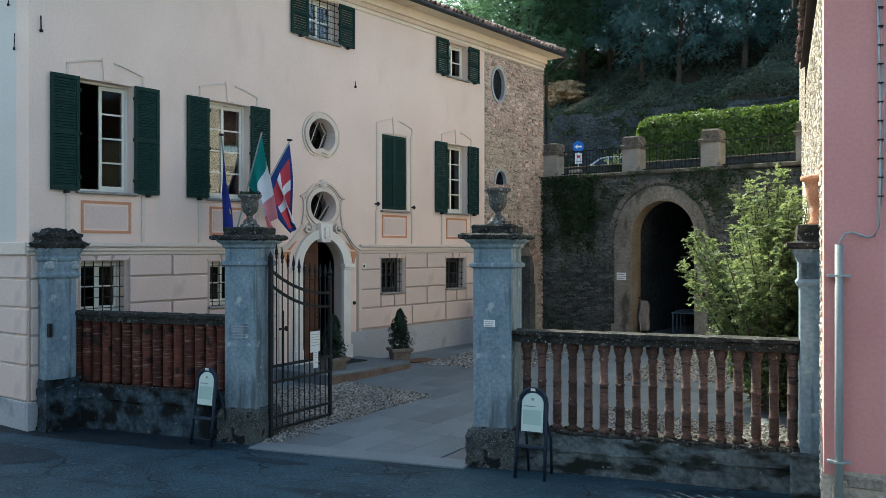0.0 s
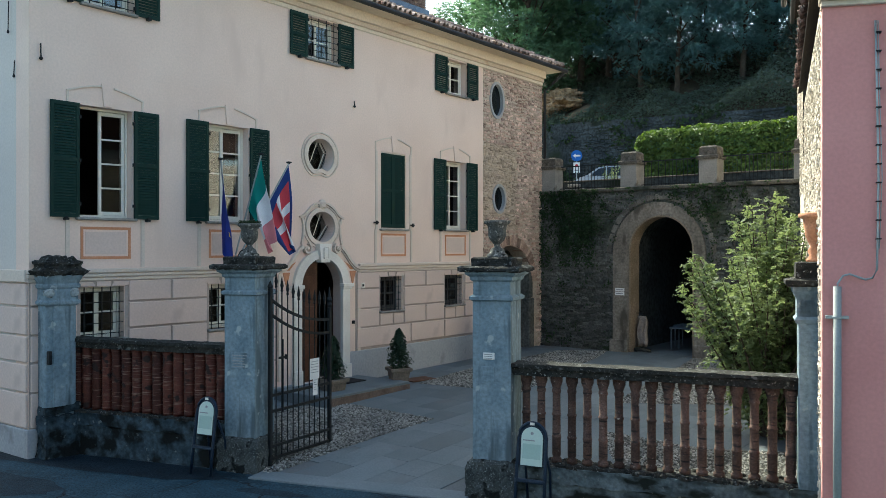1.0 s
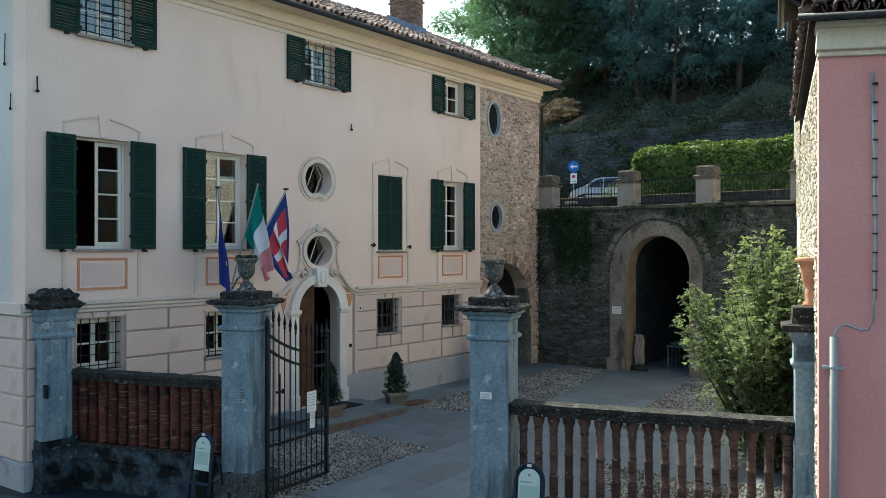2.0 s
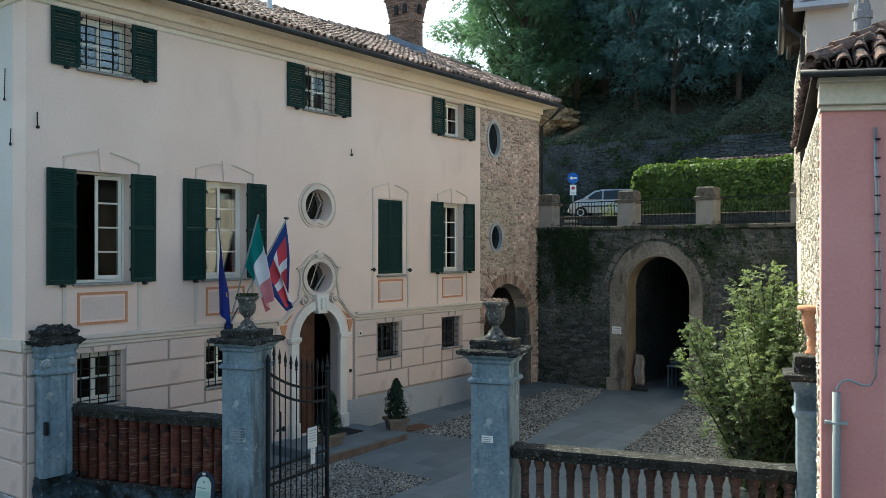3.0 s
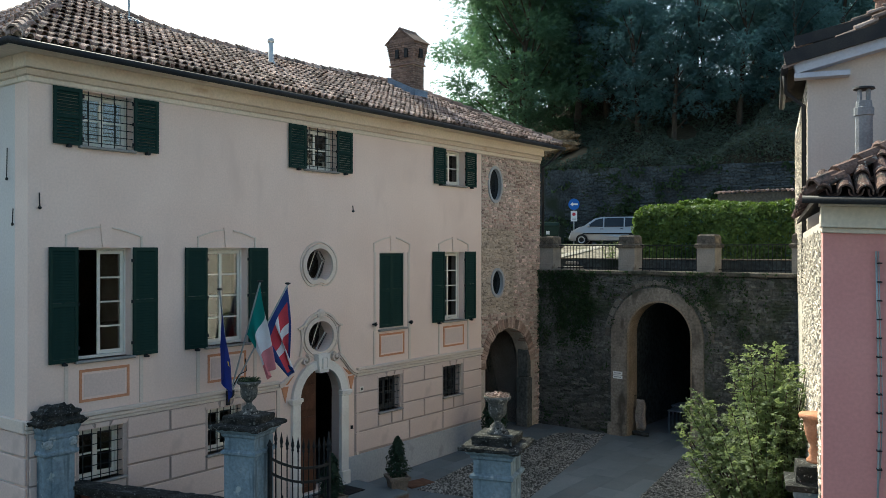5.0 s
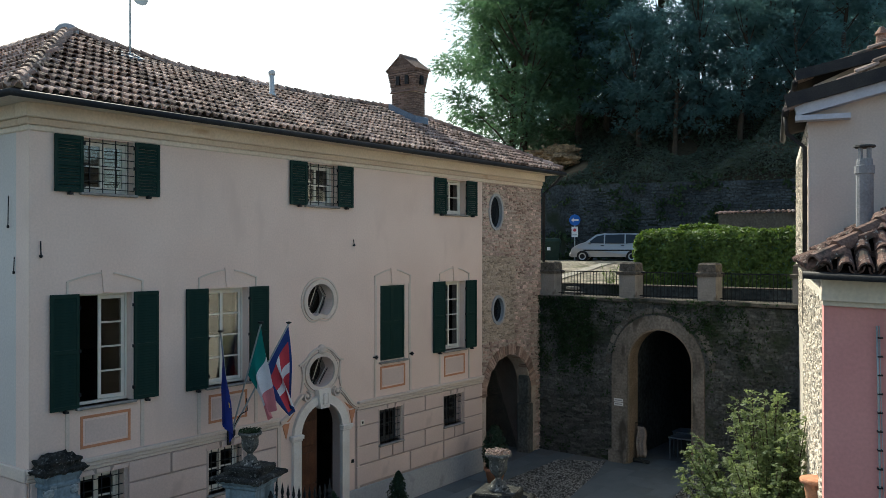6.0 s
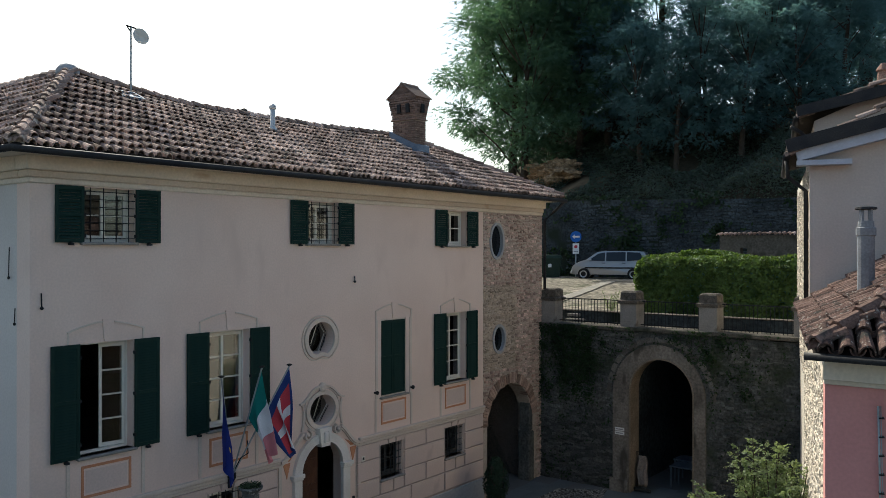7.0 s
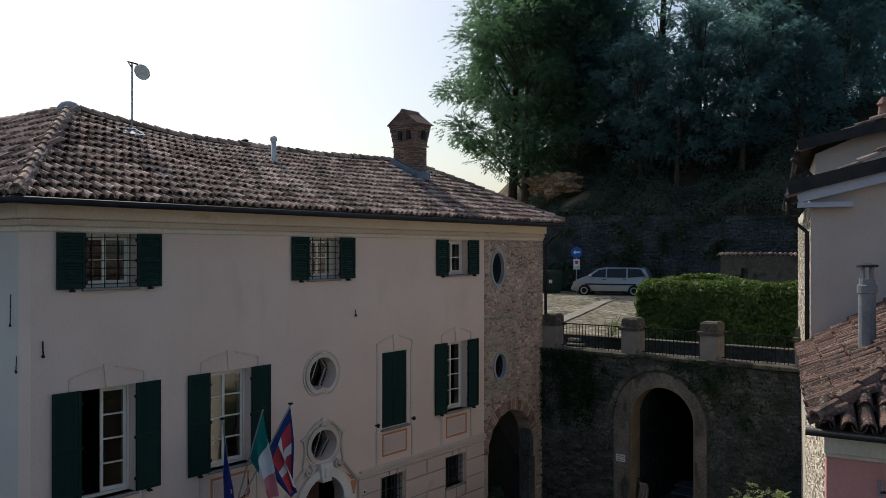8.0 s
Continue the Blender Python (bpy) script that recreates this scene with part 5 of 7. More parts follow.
part("flashing", fl, LEAD, ch, "blue-grey metal flashing")

v = thing("roof_vent", FACADE @ pose(7.7, 2.58, 10.98), "thin pale metal vent pipe on the tiled roof", "vent pipe", "roof vents")
PALEPIPE = mat("pale_vent_metal", (0.50, 0.53, 0.54), (0.60, 0.63, 0.63), 3, 40, 0.5, 0.05, contrast=0.06)
part("pipe", lathe(bmesh.new(), [(0.16, -0.02), (0.11, 0.12), (0.07, 0.16), (0.07, 0.62)], 12), PALEPIPE, v, smooth=True)
part("cowl", lathe(bmesh.new(), [(0.08, 0.62), (0.095, 0.64), (0.095, 0.70), (0.04, 0.76)], 12), PALEPIPE, v, smooth=True)
for u in (5.0, 8.0, 12.4):
    v = thing("roof_vent", FACADE @ pose(u, 4.1, 11.28), "small dark vent pipe behind the ridge", "vent pipe", "roof vents")
    part("pipe", lathe(bmesh.new(), [(0.06, 0), (0.06, 0.42)], 10), COPPER, v)
    part("cowl", lathe(bmesh.new(), [(0.10, 0.46), (0.10, 0.50), (0.03, 0.54)], 10), COPPER, v)
v = thing("satellite_dish", FACADE @ pose(4.05, 3.35, 11.38), "white satellite dish on a thin roof mast", "satellite dish")
part("mast", tube(bmesh.new(), [(0, 0, 0), (0, 0, 1.75)], 0.022, 8), ZINC, v)
part("dish", lathe(bmesh.new(), [(0.001, 0.0), (0.10, 0.02), (0.165, 0.05), (0.195, 0.08), (0.19, 0.085), (0.09, 0.035), (0.001, 0.02)], 20), WHITEWOOD, v, smooth=True, m=pose(0.16, -0.10, 1.50, 78, 0, -8))
part("arm", tube(bmesh.new(), [(0.0, 0, 1.62), (-0.12, 0.0, 1.74), (0.16, 0.0, 1.72)], 0.02, 6), IRON, v)
v = thing("roof_light", FACADE @ pose(3.72, 2.95, H_EAVE + RISE * 3.5 + 0.20, math.degrees(math.atan(RISE)), 0, 0), "small roof light set among the tiles", "roof window")
part("frame", plated(*framed(-0.3, 0.3, -0.24, 0.24, 0.05), -0.05, 0.02), LEAD, v, m=pose(0, 0, 0, -90, 0, 0))
part("pane", boxes((-0.26, 0.26, -0.2, 0.2, 0.0, 0.02)), mat("milky_roof_glass", (0.7, 0.7, 0.68), (0.78, 0.78, 0.76), 3, 20, 0.15, 0.0), v)

# ---- flags ----
FLAGS = {n: mat(n, c, tuple(v * 1.15 for v in c), 4, 60, 0.8, 0.1, contrast=0.08) for n, c in (("flag_green", (0.012, 0.19, 0.165)), ("flag_white", (0.66, 0.66, 0.68)), ("flag_red", (0.50, 0.055, 0.075)), ("flag_rose", (0.56, 0.20, 0.22)), ("flag_blue", (0.02, 0.045, 0.17)), ("flag_navy", (0.01, 0.025, 0.18)), ("flag_yellow", (0.7, 0.5, 0.05)))}


def flag(tip, hoist, fly, colour_of, label, narrow=0.75, seed=0, drift=0.22, fan=0.15, shrink=0.45):
    """A flag hanging limp from a raked pole. tip is relative to the bracket."""
    t = thing("flag", FACADE @ pose(4.2, -0.14, 3.16), label, "flag", "flags over the portal")
    tip = Vector(tip)
    part("pole", tube(bmesh.new(), [(0, 0, 0), tip], 0.018, 8), ZINC, t)
    part("finial", lathe(bmesh.new(), [(0.02, 0.0), (0.06, 0.02), (0.06, 0.04), (0.02, 0.05)], 10), IRON, t, m=Matrix.Translation(tip))
    N = 30
    L = tip.length
    rnd = random.Random(seed)
    ph = rnd.uniform(0, 6)

    def at(s, f):
        p = tip * (1 - (0.02 + s * hoist) / L)
        plumb = Vector((tip.x - p.x, tip.y - p.y, 0))
        q = p + plumb * (f * narrow) + Vector((0, 0, -f * fly * (1.0 - shrink * s)))
        side = Vector((0.6, -0.5, 0)).normalized()
        return q + side * (0.07 * math.sin(s * 8 + f * 2.0 + ph) * min(1, 2.0 * f)) + Vector((side.y, -side.x, 0)) * (0.05 * math.sin(s * 13 + ph + f) * min(1, 2 * f)) + Vector((0.607, -0.794, 0)) * ((drift + fan * s) * f)

    sets = {}
    for i in range(N):
        for j in range(N):
            sets.setdefault(colour_of((i + 0.5) / N, (j + 0.5) / N), []).append((i, j))
    for nm, cells in sets.items():
        bm = bmesh.new()
        vs = {}
        for i, j in cells:
            q = []
            for k in ((i, j), (i + 1, j), (i + 1, j + 1), (i, j + 1)):
                if k not in vs:
                    vs[k] = bm.verts.new(at(k[0] / N, k[1] / N))
                q.append(vs[k])
            bm.faces.new(q)
        part(nm.replace("flag_", "") + "_cloth", bm, FLAGS[nm], t, smooth=True)
    return t


def euro(s, f):
    return "flag_yellow" if abs(s - 0.62) < 0.02 and abs(f - 0.60) < 0.02 else "flag_navy"


def tricolour(s, f):
    return "flag_green" if f < 0.33 else "flag_white" if f < 0.70 else "flag_rose"


def cross_flag(s, f):
    if s < 0.08 or s > 0.88 or f < 0.16 or f > 0.94:
        return "flag_blue"
    if abs(s - 0.46) < 0.085 or abs(f - 0.50) < 0.07:
        return "flag_white"
    return "flag_red"


flag((-0.75, -0.60, 2.20), 1.05, 1.72, euro, "dark blue flag hanging limp from a pole", 0.3, 1, 0.06, 0.12, 0.25)
flag((0.0, -0.93, 2.34), 1.12, 1.72, tricolour, "green white and red flag on a raked pole", 0.05, 2, 0.26, 0.15, 0.45)
flag((0.96, -0.70, 2.26), 1.28, 1.72, cross_flag, "red flag with white cross and blue border", 0.95, 3, 0.06, 0.06, 0.52)
br = thing("flag_bracket", FACADE @ pose(4.2, 0, 3.0), "wrought iron flag bracket on the wall", "bracket")
part("plate", boxes((-0.05, 0.05, -0.09, -0.05, -0.1, 0.25), bevel=0.01), IRON, br)
part("socket", lathe(bmesh.new(), [(0.05, 0.0), (0.09, 0.06), (0.09, 0.16)], 10), IRON, br, m=pose(0, -0.13, 0.06))
part("stay", tube(bmesh.new(), [(0.0, -0.1, 0.15), (0.1, -0.3, 0.55), (0.25, -0.35, 0.62), (0.35, -0.2, 0.85)], 0.012, 6), IRON, br)

# ---- door step, mat, pots ----
st = thing("door_step", FACADE @ pose(5.4, -1.72, 0), "low grey stone step before the portal", "step")
part("slab", boxes((0, 2.75, 0, 1.70, 0.2, 0.475), bevel=0.015), PAVING, st)
part("riser", boxes((0.02, 2.73, -0.03, 0.0, 0.2, 0.42)), mat("brick_riser", (0.11, 0.085, 0.072), (0.17, 0.13, 0.11), 3, 30, 0.9, 0.3), st, "brownish riser")
dm = new("door_mat", mesh_of("door_mat", boxes((0, 1.1, 0, 0.65, 0, 0.02), bevel=0.006), mat("black_mat", (0.012, 0.012, 0.014), (0.02, 0.02, 0.022), 5, 90, 0.95, 0.4)))
dm.matrix_basis = FACADE @ pose(6.5, -0.85, 0.477)
tagged(dm, "black rubber mat on the door step", "door mat")


def leaf_cloud(places, size, material, name, parent, label="", seed=1, flat=0.5, kind=""):
    """Small pointed leaves, one diamond each, at the given places with given outward directions."""
    rnd = random.Random(seed)
    verts, faces = [], []
    for p, d in places:
        d = Vector(d) + Vector((rnd.gauss(0, flat), rnd.gauss(0, flat), rnd.gauss(0, flat)))
        if d.length < 1e-4:
            d = Vector((0, 0, 1))
        d.normalize()
        a = d.cross(Vector((rnd.gauss(0, 1), rnd.gauss(0, 1), rnd.gauss(0, 1)))).normalized()
        b = d.cross(a)
        s = size * rnd.uniform(0.6, 1.4)
        n = len(verts)
        p = Vector(p)
        verts += [tuple(p - a * s), tuple(p + b * s * 0.55 + d * s * 0.12), tuple(p + a * s), tuple(p - b * s * 0.55 + d * s * 0.12)]
        faces += [(n, n + 1, n + 2), (n, n + 2, n + 3)]
    return from_lists(name, verts, faces, material, parent, label, kind=kind)


def leaf_sprays(sprays, per, leaf, material, name, parent, label="", seed=1, droop=0.35, kind="", broad=0.5):
    """Flat leafy twigs: each spray (origin, direction, length) carries pointed leaves in two ranks, faces up."""
    rnd = random.Random(seed)
    verts, faces = [], []
    for o, d, ln in sprays:
        d = Vector(d).normalized()
        side = d.cross(Vector((rnd.gauss(0, 0.25), rnd.gauss(0, 0.25), 1.0)))
        if side.length < 0.05:
            side = Vector((1, 0, 0))
        side.normalize()
        up = side.cross(d)
        for k in range(per):
            f = (k + rnd.random()) / per
            sgn = 1 if k % 2 else -1
            a = (d * rnd.uniform(0.3, 0.9) + side * sgn * rnd.uniform(0.5, 1.0) + up * rnd.gauss(0, 0.3) - Vector((0, 0, droop * rnd.random()))).normalized()
            n = (up + Vector((rnd.gauss(0, 0.35), rnd.gauss(0, 0.35), rnd.gauss(0, 0.2)))).normalized()
            b = a.cross(n).normalized()
            ll = leaf * rnd.uniform(0.65, 1.35) * (1.1 - 0.45 * f)
            p = Vector(o) + d * (ln * f) - Vector((0, 0, droop * ln * f * f * 0.5))
            q = len(verts)
            verts += [tuple(p), tuple(p + a * ll * 0.9 + b * ll * broad), tuple(p + a * ll * 2.0 - n * ll * 0.25), tuple(p + a * ll * 0.9 - b * ll * broad)]
            faces += [(q, q + 1, q + 2), (q, q + 2, q + 3)]
    return from_lists(name, verts, faces, material, parent, label, kind=kind)


def potted_cone(m, label, h=0.95, seed=1):
    t = thing("potted_conifer", m, label, "potted plant", "potted conifers at the door")
    part("pot", square_lathe(bmesh.new(), [(0.17, 0.04), (0.22, 0.36), (0.26, 0.37), (0.27, 0.44), (0.23, 0.45), (0.20, 0.40)]), mat("pot_clay", (0.14, 0.12, 0.10), (0.22, 0.19, 0.16), 4, 30, 0.9, 0.3), t, "square weathered clay planter")
    for sx in (-1, 1):
        for sy in (-1, 1):
            part("foot", boxes((sx * 0.13 - 0.03, sx * 0.13 + 0.03, sy * 0.13 - 0.03, sy * 0.13 + 0.03, 0, 0.05)), GREYWASH, t)
    part("stem", tube(bmesh.new(), [(0, 0, 0.38), (0, 0, 0.6 + h * 0.6)], 0.03, 6), BARK, t)
    rnd = random.Random(seed)
    pl = []
    for _ in range(2600):
        f = rnd.random() ** 0.8
        an = rnd.uniform(0, 6.283)
        r = (0.27 * (1 - f) ** 0.65 + 0.02) * (1 + 0.28 * math.sin(3 * an + 9 * f + seed) + 0.12 * math.sin(7 * an - 14 * f)) * rnd.uniform(0.55, 1.05) * min(1, 0.6 + f * 3)
        pl.append(((r * math.cos(an), r * math.sin(an), 0.42 + f * h), (math.cos(an), math.sin(an), 1.2)))
    leaf_cloud(pl, 0.035, LEAF_CONE, "foliage", t, "dense dark conifer foliage", seed)
    return t


potted_cone(pose(-1.04, 20.2, 0.30, 0, 0, 20), "clipped conifer in a square clay planter")
potted_cone(pose(-2.42, 18.55, 0.29, 0, 0, 50), "clipped conifer in a square clay planter", seed=2)


# leafy plant in a round terracotta tub before the stone end
tp = thing("tub_plant", FACADE @ pose(12.75, -1.1, 0.38), "dark leafy plant in a round terracotta tub", "potted plant")
part("tub", lathe(bmesh.new(), [(0.20, 0), (0.28, 0.36), (0.31, 0.37), (0.31, 0.45), (0.27, 0.45), (0.25, 0.40)], 20), TERRA_URN, tp, "round terracotta tub", smooth=True)
rnd = random.Random(95)
for k in range(9):
    an = rnd.uniform(0, 6.28)
    part("stem", tube(bmesh.new(), [(0.05 * math.cos(an), 0.05 * math.sin(an), 0.38), (0.2 * math.cos(an), 0.2 * math.sin(an), 1.0), (0.26 * math.cos(an), 0.26 * math.sin(an), 1.45)], 0.012, 5), BARK, tp)
pl = []
for _ in range(2600):
    an, f = rnd.uniform(0, 6.28), rnd.random()
    r = (0.12 + 0.26 * math.sin(math.pi * min(1, f * 0.9 + 0.12))) * rnd.random() ** 0.4
    pl.append(((r * math.cos(an), r * math.sin(an), 0.42 + 1.2 * f), (math.cos(an), math.sin(an), 0.6)))
leaf_cloud(pl, 0.045, LEAF_CONE, "foliage", tp, "dark glossy leaves", 96)
# dry tufts growing on the urn rims
for u, seed in ((4.425, 97), (0.185, 98)):
    rnd = random.Random(seed)
    pl = []
    for _ in range(500):
        an, r = rnd.uniform(0, 6.28), 0.18 * rnd.random() ** 0.5
        pl.append(((r * math.cos(an), r * math.sin(an), rnd.uniform(-0.01, 0.05)), (0, 0, 1)))
    tuft = leaf_cloud(pl, 0.02, mat("dry_tuft", (0.30, 0.22, 0.18), (0.45, 0.34, 0.28), 6, 30, 0.9, 0.2, island=0.3) if seed == 97 else IVY, "rim_plant", None, "low dry plants growing in the urn" if seed == 97 else "dark mossy plants growing in the urn", seed)
    tuft.matrix_basis = FENCE @ pose(u, 0.285, 4.007)
    tagged(tuft, category="plant", group="plants in the urns")
# ---- gate leaf, notices, signboards ----
g0 = Vector((0.575, 0.29))
g1 = Vector((0.84, 1.84))
gl = (g1 - g0).length
gate = thing("iron_gate", FENCE @ pose(g0.x, g0.y, 0, 0, 0, math.degrees(math.atan2(g1.y - g0.y, g1.x - g0.x))), "open wrought iron gate leaf with spear tips", "gate")


def sweep(s):
    """Height of the dipping top rail along the leaf."""
    return 2.34 + 0.44 * (1 - s) ** 2.2


part("hinge_stile", boxes((-0.03, 0.03, -0.03, 0.03, 0.06, 2.95), bevel=0.006), IRON, gate)
part("meeting_stile", boxes((gl - 0.035, gl + 0.025, -0.03, 0.03, 0.12, 2.55), bevel=0.006), IRON, gate)
part("finial", lathe(bmesh.new(), [(0.03, 2.55), (0.05, 2.60), (0.03, 2.64), (0.055, 2.69), (0.03, 2.74), (0.005, 2.92)], 10, gl - 0.005), IRON, gate)
part("finial", lathe(bmesh.new(), [(0.03, 2.95), (0.05, 2.98), (0.03, 3.02), (0.005, 3.08)], 10), IRON, gate)
for dz in (0.0, -0.24):
    bm = bmesh.new()
    for i in range(14):
        a, b = i / 14, (i + 1) / 14
        vs = [bm.verts.new((x * gl, y, z + dd)) for x, z in ((a, sweep(a) + dz), (b, sweep(b) + dz)) for y, dd in ((-0.02, -0.022), (0.02, -0.022), (0.02, 0.022), (-0.02, 0.022))]
        for k in range(4):
            bm.faces.new((vs[k], vs[(k + 1) % 4], vs[4 + (k + 1) % 4], vs[4 + k]))
    bmesh.ops.remove_doubles(bm, verts=bm.verts[:], dist=0.001)
    part("top_rail", bm, IRON, gate, "swept top rail")
for z in (1.20, 0.94, 0.37, 0.17):
    part("rail", boxes((0, gl, -0.02, 0.02, z - 0.022, z + 0.022)), IRON, gate)
for i in range(1, 11):
    s = i / 11
    zt = sweep(s) + 0.28
    part("bar", tube(bmesh.new(), [(s * gl, 0, 0.15), (s * gl, 0, zt)], 0.011, 6), IRON, gate)
    part("spear", lathe(bmesh.new(), [(0.012, zt - 0.02), (0.024, zt), (0.016, zt + 0.03), (0.03, zt + 0.08), (0.002, zt + 0.24)], 6, s * gl), IRON, gate)
part("drop_bolt", tube(bmesh.new(), [(0.28, -0.03, 0.9), (0.28, -0.03, 2.1)], 0.012, 6), IRON, gate)
part("latch", boxes((0.18, 0.36, -0.04, -0.02, 1.78, 1.82), (0.34, 0.37, -0.05, -0.01, 1.76, 1.84)), IRON, gate)
PAPER = mat("white_paper", (0.72, 0.72, 0.70), (0.8, 0.8, 0.78), 5, 60, 0.7, 0.05, contrast=0.04)
INK = mat("grey_print", (0.25, 0.26, 0.27), (0.32, 0.33, 0.34), 5, 60, 0.7, 0.0)
for x, z, w, h in ((0.98, 1.33, 0.26, 0.36), (1.05, 1.05, 0.13, 0.32)):
    n = thing("paper_notice", gate.matrix_basis @ pose(x, -0.028 - 0.01 * (w < 0.2), z), "white paper notice fixed to the gate", "notice", "paper notices on the gate")
    bm = boxes((0, w, -0.002, 0, 0, h))
    part("sheet", bm, PAPER, n)
    for k in range(5):
        part("text_line", boxes((0.03, w - 0.03 - 0.02 * (k % 2), -0.0045, -0.0025, h - 0.06 - k * h * 0.13, h - 0.05 - k * h * 0.13)), INK, n)

SIGNTUBE = mat("dark_blue_tube", (0.012, 0.025, 0.045), (0.02, 0.035, 0.06), 4, 60, 0.4, 0.05, metal=0.3)
MINT = mat("mint_poster", (0.50, 0.62, 0.56), (0.56, 0.67, 0.60), 3, 60, 0.4, 0.0, contrast=0.03)
MINT2 = mat("mint_text_block", (0.36, 0.50, 0.45), (0.40, 0.53, 0.48), 3, 60, 0.5, 0.0, contrast=0.05)


def signboard(u, y, turn, label):
    """A folding notice stand of bent tube with a round-topped poster."""
    t = thing("notice_stand", FENCE @ pose(u, y, 0.01, 0, 0, turn), label, "notice stand", "notice stands at the gate")
    w, h, lean = 0.21, 1.20, 0.17

    def bent(zz):
        pts = [(-w, 0, 0.0), (-w * 0.98, zz * 0.3, 0.4), (-w * 0.95, zz * 0.8, h - 0.22)]
        for i in range(9):
            an = math.pi * (1 - i / 8)
            pts.append((0.95 * w * math.cos(an), zz * (0.82 + 0.18 * math.sin(an)), h - 0.2 + 0.2 * math.sin(an)))
        return pts + [(w * 0.95, zz * 0.8, h - 0.22), (w * 0.98, zz * 0.3, 0.4), (w, 0, 0.0)]

    part("front_frame", tube(bmesh.new(), bent(lean), 0.026, 8), SIGNTUBE, t, smooth=True)
    part("back_leg", tube(bmesh.new(), [(-w * 0.8, 0.42, 0.0), (-w * 0.85, 0.36, 0.5), (-w * 0.7, lean + 0.05, h - 0.35)], 0.02, 6), SIGNTUBE, t, smooth=True)
    part("back_leg", tube(bmesh.new(), [(w * 0.8, 0.42, 0.0), (w * 0.85, 0.36, 0.5), (w * 0.7, lean + 0.05, h - 0.35)], 0.02, 6), SIGNTUBE, t, smooth=True)
    tilt = pose(0, 0.065, 0.42, -7.0, 0, 0)
    part("shelf", boxes((-w, w, -0.05, 0.02, -0.02, 0.03), bevel=0.01), SIGNTUBE, t, m=tilt)
    part("backboard", plated(arch(-w * 0.9, w * 0.9, 0.2, 0.60, 0.165), [], 0.0, 0.02), SIGNTUBE, t, m=tilt)
    p = part("poster", plated(arch(-w * 0.74, w * 0.74, 0.21, 0.58, 0.15), [], -0.010, -0.002), MINT, t, "pale green poster", m=tilt)
    part("emblem", lathe(bmesh.new(), [(0.022, 0), (0.022, 0.004)], 10), INK, p, m=pose(0, -0.0105, 0.645, 90, 0, 0))
    part("text_block", boxes((-w * 0.62, w * 0.62, -0.013, -0.0105, 0.30, 0.50)), MINT2, p)
    part("text_line", boxes((-w * 0.62, w * 0.2, -0.013, -0.0105, 0.54, 0.555)), INK, p)
    part("clip", boxes((-0.03, 0.03, -0.03, 0.0, 0.755, 0.79)), WHITEWOOD, t, m=tilt)
    return t


signboard(-0.26, -0.42, -8, "dark tube stand with a pale green poster")
signboard(5.11, -0.52, -6, "dark tube stand with a pale green poster")
# small stone plaques on the pillars
for u, z, w, h in ((4.30, 2.00, 0.17, 0.10), (4.27, 1.68, 0.19, 0.22)):
    pq = thing("plaque", FENCE @ pose(u, -0.012, z), "small weathered plate on the pillar", "plaque", "plaques on the pillars")
    part("plate", boxes((0, w, 0, 0.02, 0, h), bevel=0.004), PAPER if h < 0.15 else GATESTONE, pq)
    for k in range(3 if h < 0.15 else 0):
        part("text_line", boxes((0.02, w - 0.03, -0.003, 0, h - 0.03 - k * 0.027, h - 0.022 - k * 0.027)), INK, pq)
pq = thing("plaque", FENCE @ pose(0.03, -0.012, 1.66), "faded lettered plate on the gate pillar", "plaque", "plaques on the pillars")
part("plate", boxes((0, 0.32, 0, 0.02, 0, 0.26), bevel=0.004), GATESTONE, pq)
for k in range(5):
    part("text_line", boxes((0.02 + 0.02 * (k % 2), 0.30 - 0.03 * (k % 3), -0.003, 0.0, 0.21 - k * 0.045, 0.225 - k * 0.045)), INK, pq)

# ---- terracotta jar on the end pilaster ----
j = new("terracotta_jar", mesh_of("terracotta_jar", lathe(bmesh.new(), [(0.12, 0), (0.12, 0.03), (0.08, 0.08), (0.10, 0.14), (0.07, 0.2), (0.10, 0.26), (0.13, 0.34), (0.15, 0.46), (0.16, 0.55), (0.21, 0.57), (0.21, 0.62), (0.17, 0.63)], 18), TERRA_URN, True))
j.matrix_basis = FENCE @ pose(8.72, 0.22, 3.43)
tagged(j, "orange terracotta jar on the end pilaster", "jar")

# ---- retaining wall stones and what stands in the vault ----
rubble("stone_facing", -0.3, 11.4, 0.25, 5.40, 0.19, 0.105, outside([("arch", 2.75, 5.9, 3.45, 1.75)]), DARKSTONE, bw, "dark mossy rubble stones", 0.0, 9, 0.05, lambda x, z: x < 2.7 and z < 3.2, mat("single_wall_stone", (0.054, 0.057, 0.054), (0.13, 0.128, 0.118), 5, 30, 0.95, 0.6, rand=0.55, contrast=0.3))
# ivy over the wall and hanging from the terrace
rnd = random.Random(91)
pl = []
for _ in range(90000):
    x, z = rnd.uniform(-0.3, 11), 5.5 - 5.0 * rnd.random() ** 1.3
    c = 0.7 * noise.noise(Vector((x * 0.6, 0, z * 0.35))) + 0.8 * noise.noise(Vector((x * 3.4, 4, z * 2.2))) + rnd.gauss(0, 0.42)
    lim = 0.50 + 0.14 * (5.5 - z) / 2.2 + (0.1 if 2.2 < x < 6.4 else 0) - (0.32 if x < 2.2 and z > 3.0 else 0) + (0.3 if x > 6.0 else 0)
    if c > lim and ((x - 4.32) / 1.5) ** 2 + ((max(z, 3.4) - 3.4) / 1.6) ** 2 > 1:
        pl.append(((x, -0.04 - 0.12 * rnd.random(), z), (0, -1, -0.2)))
